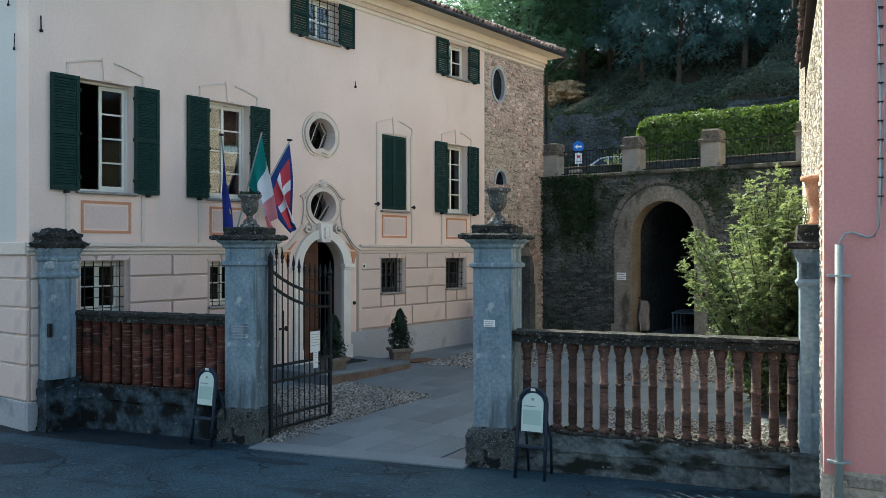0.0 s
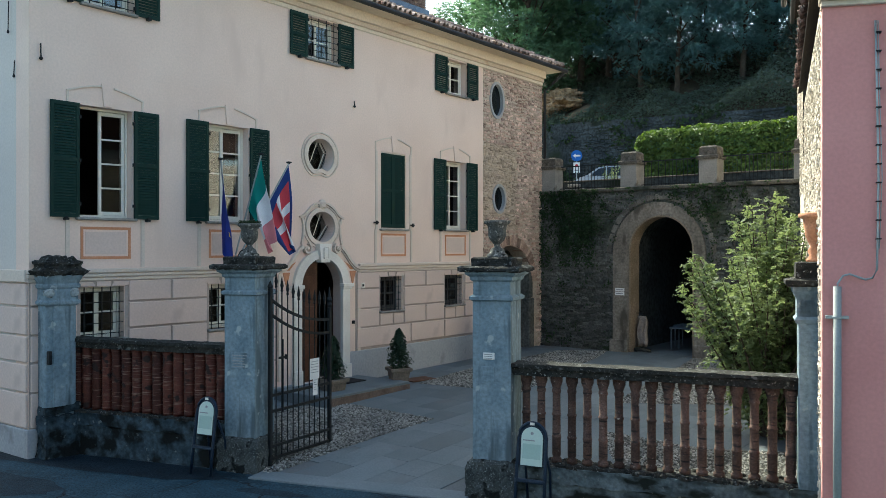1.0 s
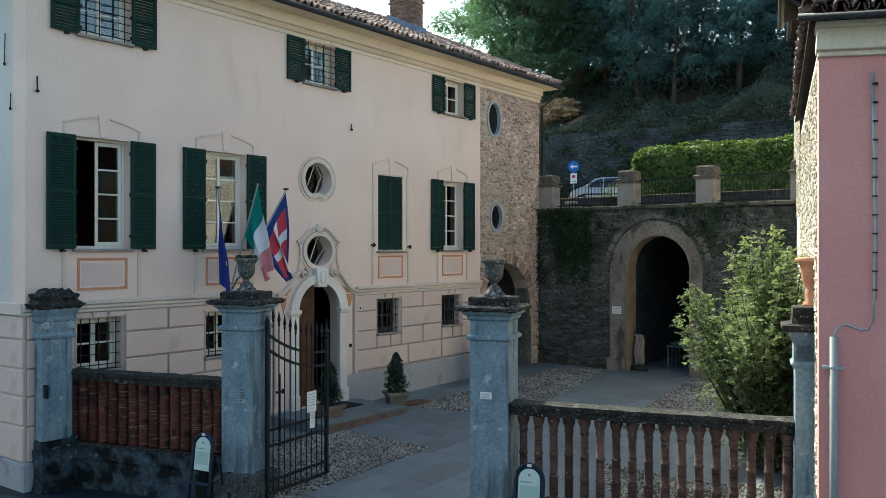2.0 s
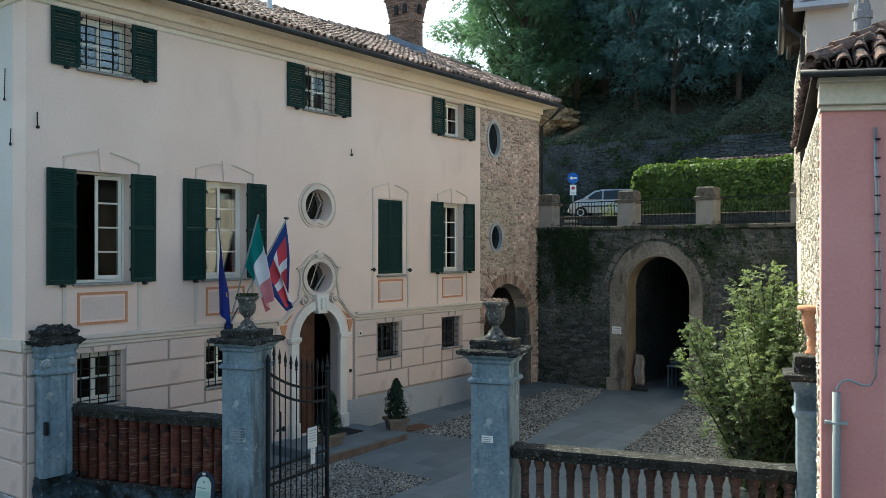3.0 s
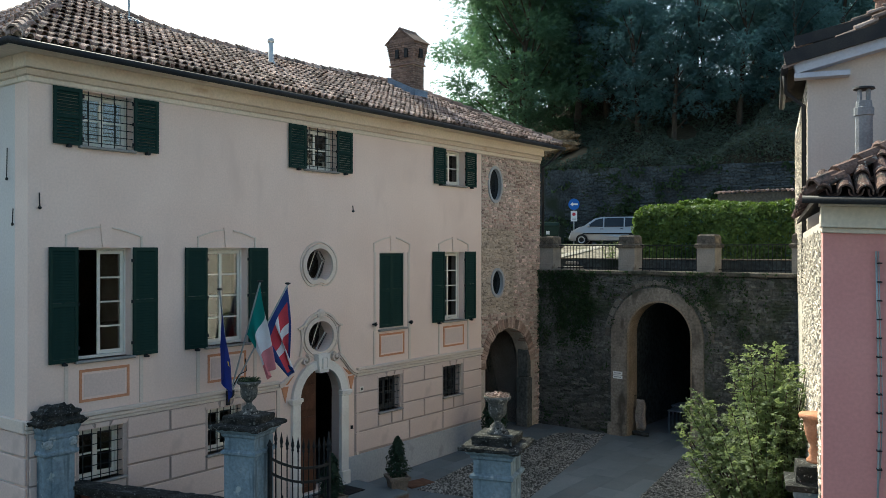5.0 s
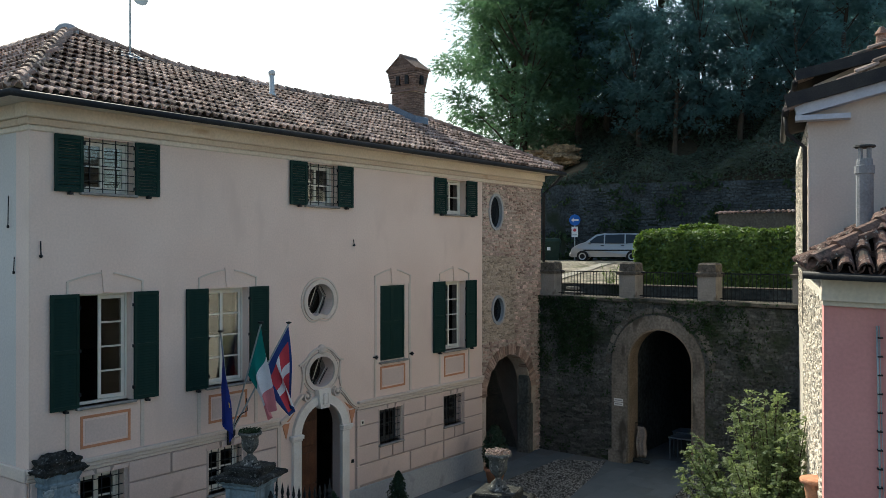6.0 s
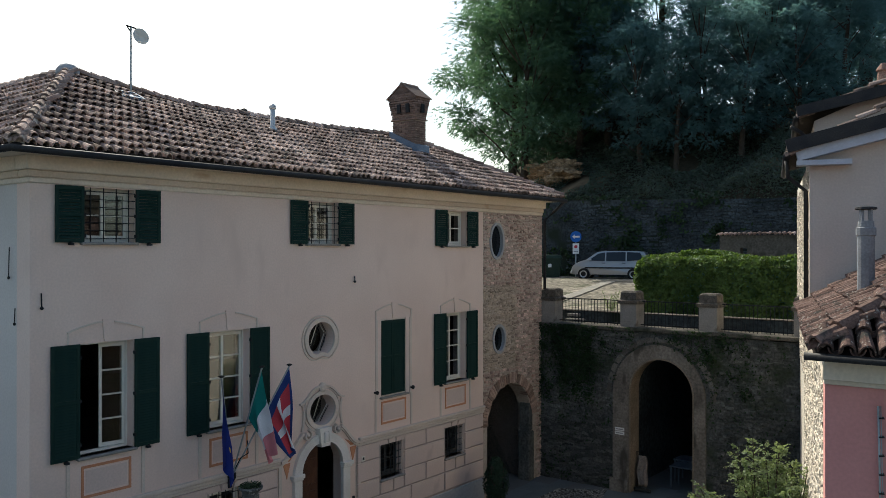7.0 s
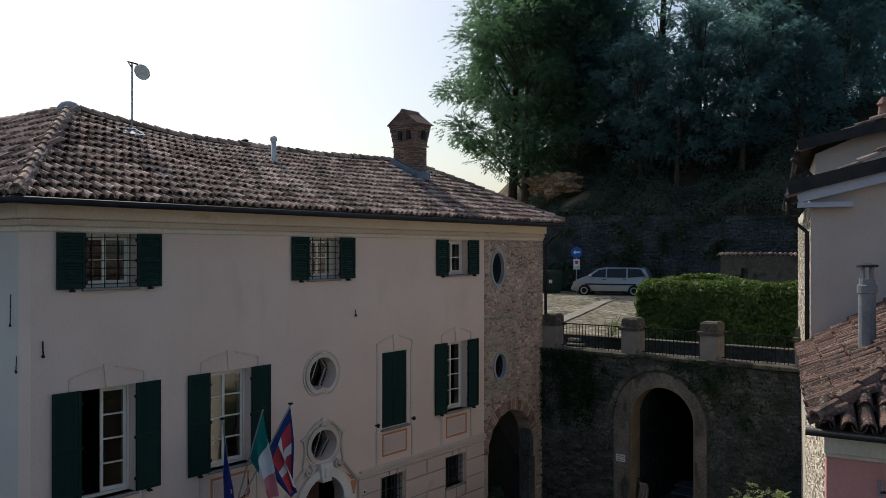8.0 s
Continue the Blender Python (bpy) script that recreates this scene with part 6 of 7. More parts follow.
leaf_cloud(pl, 0.042, IVY, "ivy", bw, "dark ivy hanging over the wall", 92, 0.5, kind="stuff")
for i in range(17):
    an = math.pi * (i + 0.5) / 17
    if i == 0:
        VO2 = mesh_of("voussoir", boxes((-0.15, 0.15, -0.04, 0.1, -0.10, 0.10), bevel=0.03), mat("dark_voussoir", (0.10, 0.092, 0.08), (0.17, 0.155, 0.135), 3, 25, 0.92, 0.5, rand=0.3))
    piece("voussoir", VO2, bw, pose(4.32 + 1.66 * math.cos(an), 0.0, 3.45 + 1.74 * math.sin(an)) @ Matrix.Rotation(math.pi / 2 - an, 4, "Y"))
# inner reveal of warm stone, its sunlit look put into the ochre colour
part("reveal", plated(arch(3.325, 5.415, 0.21, 3.55, 1.075, 24), [arch(3.38, 5.36, 0.211, 3.55, 1.03, 24)], -0.05, 0.55), mat("sunlit_ochre_reveal", (0.20, 0.155, 0.11), (0.28, 0.22, 0.165), 2, 25, 0.9, 0.3), bw, "arch reveal with a sunlit ochre put into its colour")
pq = thing("wall_sign", BACK @ pose(2.88, -0.09, 2.16), "two small white lettered signs on the arch", "sign")
for k in range(2):
    part("plate", boxes((0, 0.31, 0, 0.015, 0.12 * k, 0.12 * k + 0.105)), PAPER, pq)
    part("text_line", boxes((0.03, 0.27, -0.003, 0, 0.12 * k + 0.04, 0.12 * k + 0.065)), INK, pq)
t = thing("table", BACK @ pose(4.15, 1.1, 0.40), "plain pale metal table in the vault", "table")
PALEMETAL = mat("pale_metal", (0.09, 0.11, 0.13), (0.13, 0.155, 0.18), 4, 50, 0.5, 0.1)
part("tabletop", boxes((0, 0.95, 0, 0.7, 0.70, 0.74), bevel=0.008), PALEMETAL, t)
for x in (0.03, 0.89):
    for y in (0.03, 0.64):
        part("leg", boxes((x, x + 0.035, y, y + 0.035, 0, 0.70)), PALEMETAL, t)
t = thing("table", BACK @ pose(3.9, 2.0, 0.40), "plain pale metal table in the vault", "table")
part("tabletop", boxes((0, 1.1, 0, 0.7, 0.70, 0.74), bevel=0.008), PALEMETAL, t)
for x in (0.03, 1.04):
    for y in (0.03, 0.64):
        part("leg", boxes((x, x + 0.035, y, y + 0.035, 0, 0.70)), PALEMETAL, t)
CLOTH = mat("beige_canvas", (0.25, 0.20, 0.165), (0.34, 0.28, 0.24), 4, 30, 0.9, 0.3)
bm = bmesh.new()
vs = [[bm.verts.new((0.34 * (i / 10 - 0.5) * (0.55 + 0.45 * math.sin(j / 9 * 2.4 + 0.3)) + 0.03 * math.sin(j), 0.06 * math.sin(i * 1.9 + j * 0.3), 1.12 - j * 0.105)) for i in range(11)] for j in range(10)]
for a, b in zip(vs, vs[1:]):
    for i in range(10):
        bm.faces.new((a[i], a[i + 1], b[i + 1], b[i]))
r = bmesh.ops.extrude_face_region(bm, geom=bm.faces[:])
for v in r["geom"]:
    if isinstance(v, bmesh.types.BMVert):
        v.co.y += 0.05
cl = thing("canvas_cover", BACK @ pose(3.62, 0.25, 0.40), "beige folded canvas hanging on a cart", "cover")
part("canvas", bm, CLOTH, cl, smooth=True)
part("hook", tube(bmesh.new(), [(0, 0.03, 1.1), (0, 0.12, 1.2), (-0.25, 0.14, 1.2)], 0.012, 6), IRON, cl)
part("cloth_roll", tube(bmesh.new(), [(-0.22, 0, 0.06), (-0.1, -0.06, 0.1), (0.12, -0.05, 0.08), (0.3, 0.0, 0.06)], 0.075, 8, 0.05), CAPSTONE, cl, "dark cloth roll at its foot")

# ---- terrace pedestals, railings ----
PEDMAT = mat("grey_pedestal", (0.22, 0.205, 0.19), (0.32, 0.295, 0.27), 2, 25, 0.9, 0.3, contrast=0.15, stain=(0.16, 0.14, 0.12), stain_at=0.6, stain_scale=3)
PEDCAP = mat("weathered_pedestal_cap", (0.075, 0.066, 0.055), (0.16, 0.14, 0.12), 4, 25, 0.95, 0.6, contrast=0.35, stain=(0.035, 0.035, 0.028), stain_at=0.55, stain_scale=6)
PED_X = (0.10, 3.00, 5.52, 8.20)
for k, x in enumerate(PED_X):
    t = thing("terrace_pedestal", BACK @ pose(x, 0.04, 5.5), "grey stone pedestal with a dark cap", "pedestal", "terrace pedestals")
    s = 0.54 / 2
    part("shaft", square_lathe(bmesh.new(), [(s, 0), (s, 0.70), (s + 0.015, 0.74)], s, s), PEDMAT, t)
    part("cap", square_lathe(bmesh.new(), [(s + 0.04, 0.73), (s + 0.06, 0.77), (s + 0.06, 0.83), (s - 0.0, 0.86), (s - 0.01, 1.08), (s - 0.06, 1.13)], s, s), PEDCAP, t)
for a, b in zip(PED_X, PED_X[1:]):
    x0, x1 = a + 0.55, b - 0.01
    t = thing("terrace_railing", BACK @ pose(x0, 0.34, 5.5), "thin dark iron railing between pedestals", "railing", "terrace railings")
    part("top_rail", boxes((0, x1 - x0, -0.018, 0.018, 0.80, 0.83)), IRON, t)
    part("bottom_rail", boxes((0, x1 - x0, -0.015, 0.015, 0.08, 0.105)), IRON, t)
    n = int((x1 - x0) / 0.115)
    me = mesh_of("bar", boxes((-0.008, 0.008, -0.008, 0.008, 0.02, 0.82)), IRON)
    for i in range(1, n):
        piece("bar", me, t, pose(i * (x1 - x0) / n, 0, 0))

# low wall behind the railings, with a pale coping
t = thing("low_wall", BACK @ pose(-0.6, 0.98, 5.4), "low dark stone wall with a pale coping", "wall")
part("wall", boxes((0, 10.4, 0, 0.25, 0, 0.46), bevel=0.02), BLACKSTONE, t)
part("coping", boxes((0, 10.4, -0.03, 0.29, 0.46, 0.50), bevel=0.015), PEDCAP, t)
for i in range(2):
    t = thing("stone_step", BACK @ pose(0.66, 0.66 + 0.16 * i, 5.52 + 0.16 * i), "pale stone step up to the terrace", "step", "terrace steps")
    part("slab", boxes((0, 0.62 - 0.2 * i, 0, 0.30, 0, 0.10), bevel=0.015), PEDMAT, t)
rnd = random.Random(23)
wd = thing("weed", BACK @ pose(1.45, 2.4, 5.55), "thin straggly weed on the terrace", "weed")
pl = []
for k in range(16):
    an, ln = rnd.uniform(0, 6.28), rnd.uniform(0.5, 1.0)
    tipv = Vector((0.35 * math.cos(an) * ln, 0.35 * math.sin(an) * ln, ln))
    part("stem", tube(bmesh.new(), [(0, 0, 0), tipv * 0.5 + Vector((0, 0, 0.08)), tipv], 0.006, 4), LEAF_SHRUB, wd)
    for _ in range(26):
        f = rnd.uniform(0.25, 1)
        pl.append((tipv * f + Vector((rnd.gauss(0, 0.05), rnd.gauss(0, 0.05), rnd.gauss(0, 0.04))), (0, 0, 1)))
leaf_cloud(pl, 0.03, LEAF_SHRUB, "foliage", wd, "", 24)

# ---- hedge ----
rnd = random.Random(21)
pl = []
HX0, HX1, HY0, HY1, HZ0, HZ1 = 2.05, 9.6, 3.1, 5.3, 5.6, 7.62
for _ in range(42000):
    face = rnd.random()
    x, y, z = rnd.uniform(HX0, HX1), rnd.uniform(HY0, HY1), rnd.uniform(HZ0, HZ1)
    d = (0, 0, 1)
    if face < 0.45:
        y, d = HY0 + rnd.uniform(-0.06, 0.25), (0, -1, 0.3)
    elif face < 0.58:
        x, d = HX0 + rnd.uniform(-0.06, 0.25), (-1, 0, 0.2)
    else:
        z = HZ1 - rnd.uniform(-0.05, 0.22)
    b = 0.16 * noise.noise(Vector((x * 0.9, y * 0.9, z * 1.2))) + 0.10 * noise.noise(Vector((x * 2.7, y * 2.7, z * 2.7)))
    lift = 0.2 * max(0, 1 - ((x - 3.9) / 1.8) ** 2) * (1 if y > 4.2 else 0.12)
    r = 0.22
    cx, cz = max(0, HX0 + r - x), max(0, z - (HZ1 - r))
    z -= 0.5 * max(0, cx) * (z > HZ1 - 0.35)
    y += 0.6 * cz * (y < HY0 + 0.3)
    p = Vector((x, y, z + lift * (z > HZ1 - 0.3))) + Vector(d) * b
    pl.append((p, d))
hg = thing("hedge", BACK, "clipped bright green hedge on the terrace", "hedge")
leaf_cloud(pl, 0.062, LEAF_HEDGE, "foliage", hg, "dense small leaves", 22, 0.6)
part("core", boxes((HX0 + 0.25, HX1, HY0 + 0.25, HY1 - 0.2, HZ0 - 0.2, HZ1 - 0.22), bevel=0.15), LEAF_HAZED, hg)

# ---- car, road sign, bin, small outbuilding ----
SILVER = mat("silver_car_paint", (0.33, 0.35, 0.37), (0.37, 0.39, 0.41), 1, 200, 0.28, 0.0, metal=0.6, contrast=0.02)
TYRE = mat("tyre_rubber", (0.012, 0.012, 0.012), (0.02, 0.02, 0.02), 5, 60, 0.8, 0.1)
CARGLASS = mat("car_glass", (0.012, 0.02, 0.03), (0.02, 0.03, 0.04), 1, 10, 0.12, 0.0, contrast=0.02, spec=0.3)
car = thing("car", pose(7.05, 44.3, 6.40, 0, 0, -20) @ Matrix.Diagonal((0.93, 0.95, 0.93, 1)), "parked silver people carrier", "car")


def side_profile(bm, pts, half, top_in=0.0, zmid=0.9):
    """A car body from its side outline, narrowing above the waist."""
    n = len(pts)
    rings = []
    for k, f in enumerate((-1, -0.92, 0.92, 1)):
        ring = []
        for x, z in pts:
            inn = top_in * max(0, z - zmid) / 0.65
            e = 0.04 if abs(f) == 1 else 0.0
            cx = 2.0
            ring.append(bm.verts.new((x + (cx - x) * e * 0.4, f * (half - inn), z - e * (z - 0.6) * 0.5)))
        rings.append(ring)
    for a, b in zip(rings, rings[1:]):
        for i in range(n):
            bm.faces.new((a[i], a[(i + 1) % n], b[(i + 1) % n], b[i]))
    bm.faces.new(rings[0])
    bm.faces.new(list(reversed(rings[-1])))
    bmesh.ops.recalc_face_normals(bm, faces=bm.faces[:])
    return bm


BODY = [(0.05, 0.28), (0.0, 0.55), (0.10, 0.80), (0.50, 1.0), (0.82, 1.10), (1.42, 1.52), (1.9, 1.60), (3.6, 1.60), (4.0, 1.52), (4.22, 1.05), (4.28, 0.6), (4.22, 0.28)]
part("body", side_profile(bmesh.new(), BODY, 0.86, 0.16), SILVER, car, smooth=False)
for nm, pts in (("window", [(0.98, 1.04), (1.48, 1.42), (1.86, 1.50), (1.86, 1.02)]), ("window", [(1.94, 1.02), (1.94, 1.50), (2.98, 1.52), (2.98, 1.02)]), ("window", [(3.06, 1.02), (3.06, 1.52), (3.75, 1.49), (3.98, 1.10)])):
    part(nm, plated(pts, [], -0.80, -0.70), CARGLASS, car, "dark side window", m=pose(0, 0, 0) @ Matrix.Translation((0, -0.79, 1.02)) @ Matrix.Rotation(radians(-13.5), 4, "X") @ Matrix.Translation((0, 0.715, -1.02)))
part("windscreen", plated([(-0.62, 0), (0.62, 0), (0.52, 0.70), (-0.52, 0.70)], [], 0, 0.02), CARGLASS, car, m=pose(0.83, 0, 1.11, 0, 0, -90) @ Matrix.Rotation(radians(-55), 4, "X"))
part("trim_strip", boxes((0.75, 3.5, -0.885, -0.86, 0.62, 0.69)), TYRE, car, "black side rubbing strip")
part("roof_rail", boxes((1.95, 3.8, -0.70, -0.66, 1.585, 1.625)), TYRE, car)
part("headlight", boxes((0.08, 0.42, -0.84, -0.55, 0.72, 0.86), bevel=0.03), CARGLASS, car, "front headlight")
part("bumper", boxes((-0.05, 0.4, -0.86, 0.86, 0.28, 0.52), bevel=0.06), SILVER, car)
part("mirror", boxes((1.0, 1.14, -1.0, -0.86, 1.02, 1.14), bevel=0.03), SILVER, car)
for x in (1.70, 2.80):
    part("door_handle", boxes((x, x + 0.18, -0.89, -0.86, 0.90, 0.935)), TYRE, car)
for x in (0.72, 3.42):
    for y in (-0.80, 0.62):
        wh = part("wheel", lathe(bmesh.new(), [(0.20, 0), (0.29, 0.0), (0.315, 0.03), (0.315, 0.17), (0.29, 0.2), (0.2, 0.2)], 24), TYRE, car, "black tyre", smooth=True, m=pose(x, y + 0.16 - 0.24 * (y < 0) , 0.315, 90, 0, 0))
        part("rim", lathe(bmesh.new(), [(0.20, 0.02), (0.20, 0.21), (0.16, 0.205), (0.05, 0.18)], 16), SILVER, wh)

BLUE = mat("road_sign_blue", (0.01, 0.11, 0.42), (0.015, 0.13, 0.47), 2, 40, 0.35, 0.0, contrast=0.03)
rs = thing("road_sign", pose(7.30, 45.3, 6.3, 0, 0, -8), "round blue arrow road sign on a post", "road sign")
part("post", tube(bmesh.new(), [(0, 0.04, 0), (0, 0.04, 2.65)], 0.03, 8), ZINC, rs)
ds = part("disc", lathe(bmesh.new(), [(0.30, 0), (0.30, 0.02)], 28), BLUE, rs, m=pose(0, 0.0, 2.34, 90, 0, 0))
part("arrow", plated([(-0.20, 0), (-0.06, 0.12), (-0.06, 0.045), (0.2, 0.045), (0.2, -0.045), (-0.06, -0.045), (-0.06, -0.12)], [], -0.004, 0.0), PAPER, ds, "white arrow", m=pose(0, 0, 0.024, -90, 0, 0))
pl2 = part("plate", boxes((-0.17, 0.17, 0, 0.015, 1.42, 1.98)), PAPER, rs, "white plate below")
part("symbol", lathe(bmesh.new(), [(0.09, 0), (0.09, 0.004)], 16), FLAGS["flag_red"], pl2, m=pose(0, -0.001, 1.80, 90, 0, 0))
part("text_line", boxes((-0.12, 0.12, -0.004, 0, 1.52, 1.56)), INK, pl2)
wb = thing("waste_bin", pose(5.9, 45.2, 6.38, 0, 0, -10), "dark green wheeled waste container", "bin")
BING = mat("bin_green", (0.012, 0.03, 0.02), (0.02, 0.04, 0.03), 3, 40, 0.5, 0.1)
part("body", square_lathe(bmesh.new(), [(0.42, 0.1), (0.5, 1.05), (0.53, 1.07), (0.53, 1.12)], 0, 0, 1.2, 0.9), BING, wb)
part("lid", square_lathe(bmesh.new(), [(0.53, 1.12), (0.48, 1.24), (0.3, 1.3)], 0, 0, 1.2, 0.9), BING, wb)
part("label", boxes((-0.09, 0.09, -0.475, -0.46, 0.62, 0.8)), PAPER, wb)
ob_ = thing("outbuilding", BACK @ pose(2.15, 11.0, 5.9), "low stone outbuilding with a tiled coping", "outbuilding")
part("wall", plated(rect(0, 4.5, 0, 2.62), [rect(0.86, 1.15, 1.65, 2.1)], 0, 0.4), mat("dim_outbuilding_render", (0.07, 0.068, 0.06), (0.125, 0.12, 0.105), 1.5, 12, 0.95, 0.5, contrast=0.3, stain=(0.035, 0.036, 0.03), stain_at=0.56, stain_scale=1.5), ob_)
joined_tiles("coping_tiles", tile_slope((-0.1, -0.12, 2.60), (1, 0, 0), (0, 0.9, 0.25), 23, 1, lambda s, d: True, seed=31), TILE, ob_, "tiled coping")

# ---- trees on the hill ----
def tree_proto(seed, height, spread, trunk, leaves, size, material, kind):
    """Tapered trunk, limbs, and a crown of many small leaves in uneven clumps."""
    rnd = random.Random(seed)
    t = thing("tree", Matrix.Identity(4), "", "tree", "trees on the hillside")
    pts = [(0, 0, -1.5)]
    x = y = 0
    for i in range(1, 9):
        x += rnd.gauss(0, 0.10)
        y += rnd.gauss(0, 0.10)
        pts.append((x, y, height * 0.9 * i / 8))
    tr = tube(bmesh.new(), pts, trunk, 8, 0.05)
    clumps = []
    n = 64 if kind == "broad" else 60
    for i in range(n):
        f = 0.20 + 0.80 * (i + rnd.random()) / n if kind == "broad" else 0.28 + 0.72 * (i + rnd.random()) / n
        if kind == "broad":
            rr = spread * math.sin(math.pi * min(0.98, 0.15 + 0.83 * f)) ** 0.7 * rnd.uniform(0.25, 1.0)
        else:
            rr = spread * (1.05 - f) ** 0.8 * rnd.uniform(0.4, 1.0)
        an = rnd.uniform(0, 6.283)
        z = height * f
        k = min(8, int(f * 8))
        c = Vector((pts[k][0] + rr * math.cos(an), pts[k][1] + rr * math.sin(an), z - (0.10 * rr if kind == "pine" else 0)))
        clumps.append((c, spread * rnd.uniform(0.12, 0.36), an))
        start = Vector(pts[max(1, k - 1)])
        mid = (start + c) / 2 + Vector((0, 0, rnd.uniform(-0.3, 0.3)))
        if i % 4 == 0 and f > 0.35:
            tube(tr, [start, mid, c], trunk * 0.24, 5, 0.02)
    part("trunk", tr, BARK, t)
    sprays = []
    per = 16 if kind == "broad" else 11
    for _ in range(leaves // per):
        c, r, an = clumps[rnd.randrange(len(clumps))]
        d = Vector((rnd.gauss(0, 1), rnd.gauss(0, 1), rnd.gauss(0.1, 0.6))).normalized()
        out = (d + 0.5 * Vector((math.cos(an), math.sin(an), 0))).normalized()
        sprays.append((c + Vector((d.x, d.y, d.z * 0.7)) * r * min(1.05, abs(rnd.gauss(0.72, 0.25))), out + Vector((0, 0, -0.1)), rnd.uniform(0.2, 0.5)))
    leaf_sprays(sprays, per, size, material, "crown", t, "", seed + 1, 0.45)
    return t


protos = [tree_proto(41, 16, 5.0, 0.32, 130000, 0.066, LEAF, "broad"), tree_proto(42, 15, 5.2, 0.34, 76000, 0.082, LEAF_HAZED, "broad"), tree_proto(43, 22, 3.4, 0.40, 18000, 0.10, LEAF_HAZED, "pine"), tree_proto(44, 13, 4.4, 0.28, 56000, 0.080, LEAF_HAZED, "broad")]
# column across the view, distance, which kind, scale
TREES = [(0.084, 58, 0, 1.05), (0.10, 54, 0, 0.95), (0.11, 66, 1, 1.1), (0.135, 60, 0, 1.0), (0.165, 55, 0, 0.8), (0.165, 66, 1, 1.15), (0.175, 58, 1, 1.1), (0.262, 66, 2, 0.95), (0.26, 56, 3, 0.45), (0.305, 63, 2, 1.0), (0.39, 57, 1, 1.05), (0.385, 70, 2, 1.15), (0.43, 60, 1, 1.1), (0.42, 66, 2, 1.1), (0.44, 57, 3, 1.1), (0.47, 70, 1, 1.2), (0.51, 62, 2, 1.0), (0.56, 64, 1, 1.1), (0.61, 66, 2, 1.0), (0.14, 76, 1, 1.2), (0.40, 84, 2, 1.2), (0.50, 84, 1, 1.2), (0.22, 84, 2, 1.15), (0.66, 70, 1, 1.1), (0.24, 50, 3, 0.7), (0.28, 48, 3, 0.6), (0.32, 49, 3, 0.7), (0.36, 47, 3, 0.65), (0.40, 48, 3, 0.7), (0.43, 46, 3, 0.6), (0.48, 48, 3, 0.7), (0.20, 55, 1, 0.7), (0.31, 53, 1, 0.4), (0.38, 53, 1, 0.8), (0.45, 52, 1, 0.75)]
TREE_LABEL = {0: "leafy tree with a light green crown", 1: "broad dark green woodland tree", 2: "tall dark pine on the slope", 3: "bushy dark green young tree"}
inv = BACK.inverted()
rnd = random.Random(50)
for r, dist, k, s in TREES:
    w = Vector((r * dist, dist, 0))
    l = inv @ w
    m = pose(w.x, w.y, hill(l.x, l.y) - 0.3, rnd.uniform(-3, 3), rnd.uniform(-3, 3), rnd.uniform(0, 360))
    src = protos[k]
    tr = copy_thing(src, m @ Matrix.Diagonal((s, s, s, 1)))
    tr.matrix_basis = m @ Matrix.Diagonal((s, s, s * rnd.uniform(0.95, 1.08), 1))
    tagged(tr, TREE_LABEL[k])
for src in protos:
    for o in (*src.children_recursive, src):
        bpy.data.objects.remove(o)
# bare ochre earth on the slope, brightened in colour to look sunlit
bm = bmesh.new()
bmesh.ops.create_icosphere(bm, subdivisions=5, radius=1.0)
for v in bm.verts:
    k = v.co.copy()
    v.co = Vector((k.x * 1.7, k.y * 1.4, k.z * 0.85)) * (1 + 0.45 * noise.noise(k * 1.6 + Vector((3, 1, 0))) + 0.26 * noise.noise(k * 4.5) + 0.16 * noise.noise(k * 11) + 0.09 * noise.noise(k * 24))
el = inv @ Vector((7.2, 52.6, 0))
tagged(part("earth_bank", bm, mat("sunlit_ochre_earth", (0.22, 0.14, 0.08), (0.44, 0.30, 0.18), 2.5, 7, 0.95, 0.8, contrast=0.4, stain=(0.06, 0.05, 0.03), stain_at=0.58, stain_scale=1.2), label="bare earth bank below the trees, sunlight in its ochre colour", m=pose(7.3, 52.6, hill(el.x, el.y) + 0.55)), kind="structure", category="ground")
# undergrowth on the bank above the upper wall
rnd = random.Random(61)
pl = []
for _ in range(130000):
    x, y = rnd.uniform(-14, 30), 18 + abs(rnd.gauss(0, 7))
    c = noise.noise(Vector((x * 0.35, y * 0.35, 3)))
    if c > -0.25:
        pl.append((Vector((x, y, hill(x, y) + rnd.random() * (0.6 + 2.0 * c))), (0, -0.4, 1)))
tagged(leaf_cloud(pl, 0.075, LEAF_BANK, "undergrowth", None, "dark undergrowth on the wooded bank", 62), category="undergrowth", kind="stuff").matrix_basis = BACK

upper = bpy.data.objects["wall_upper"]
rubble("upper_facing", -9, 14, 5.9, 10.4, 0.30, 0.15, lambda x, z: z < 10.45 - 0.035 * max(0, x), mat("dark_blue_wall_stone", (0.032, 0.041, 0.047), (0.068, 0.082, 0.09), 0.7, 10, 0.95, 0.7, island=0.14, contrast=0.4), upper, "dark coursed stones of the upper wall", 17.6, 65, 0.07)
# ivy over the upper wall
rnd = random.Random(63)
pl = []
for _ in range(24000):
    x, z = rnd.uniform(-12, 12), rnd.uniform(5.8, 10.9)
    if 0.5 * noise.noise(Vector((x * 0.3, 7, z * 0.5))) + 0.6 * noise.noise(Vector((x * 1.1, 3, z * 1.6))) + rnd.gauss(0, 0.15) > 0.30:
        pl.append(((x, 17.55 - 0.2 * rnd.random(), z), (0, -1, 0)))
tagged(leaf_cloud(pl, 0.11, IVY, "ivy", None, "dark ivy over the upper retaining wall", 64), category="ivy", kind="stuff").matrix_basis = BACK

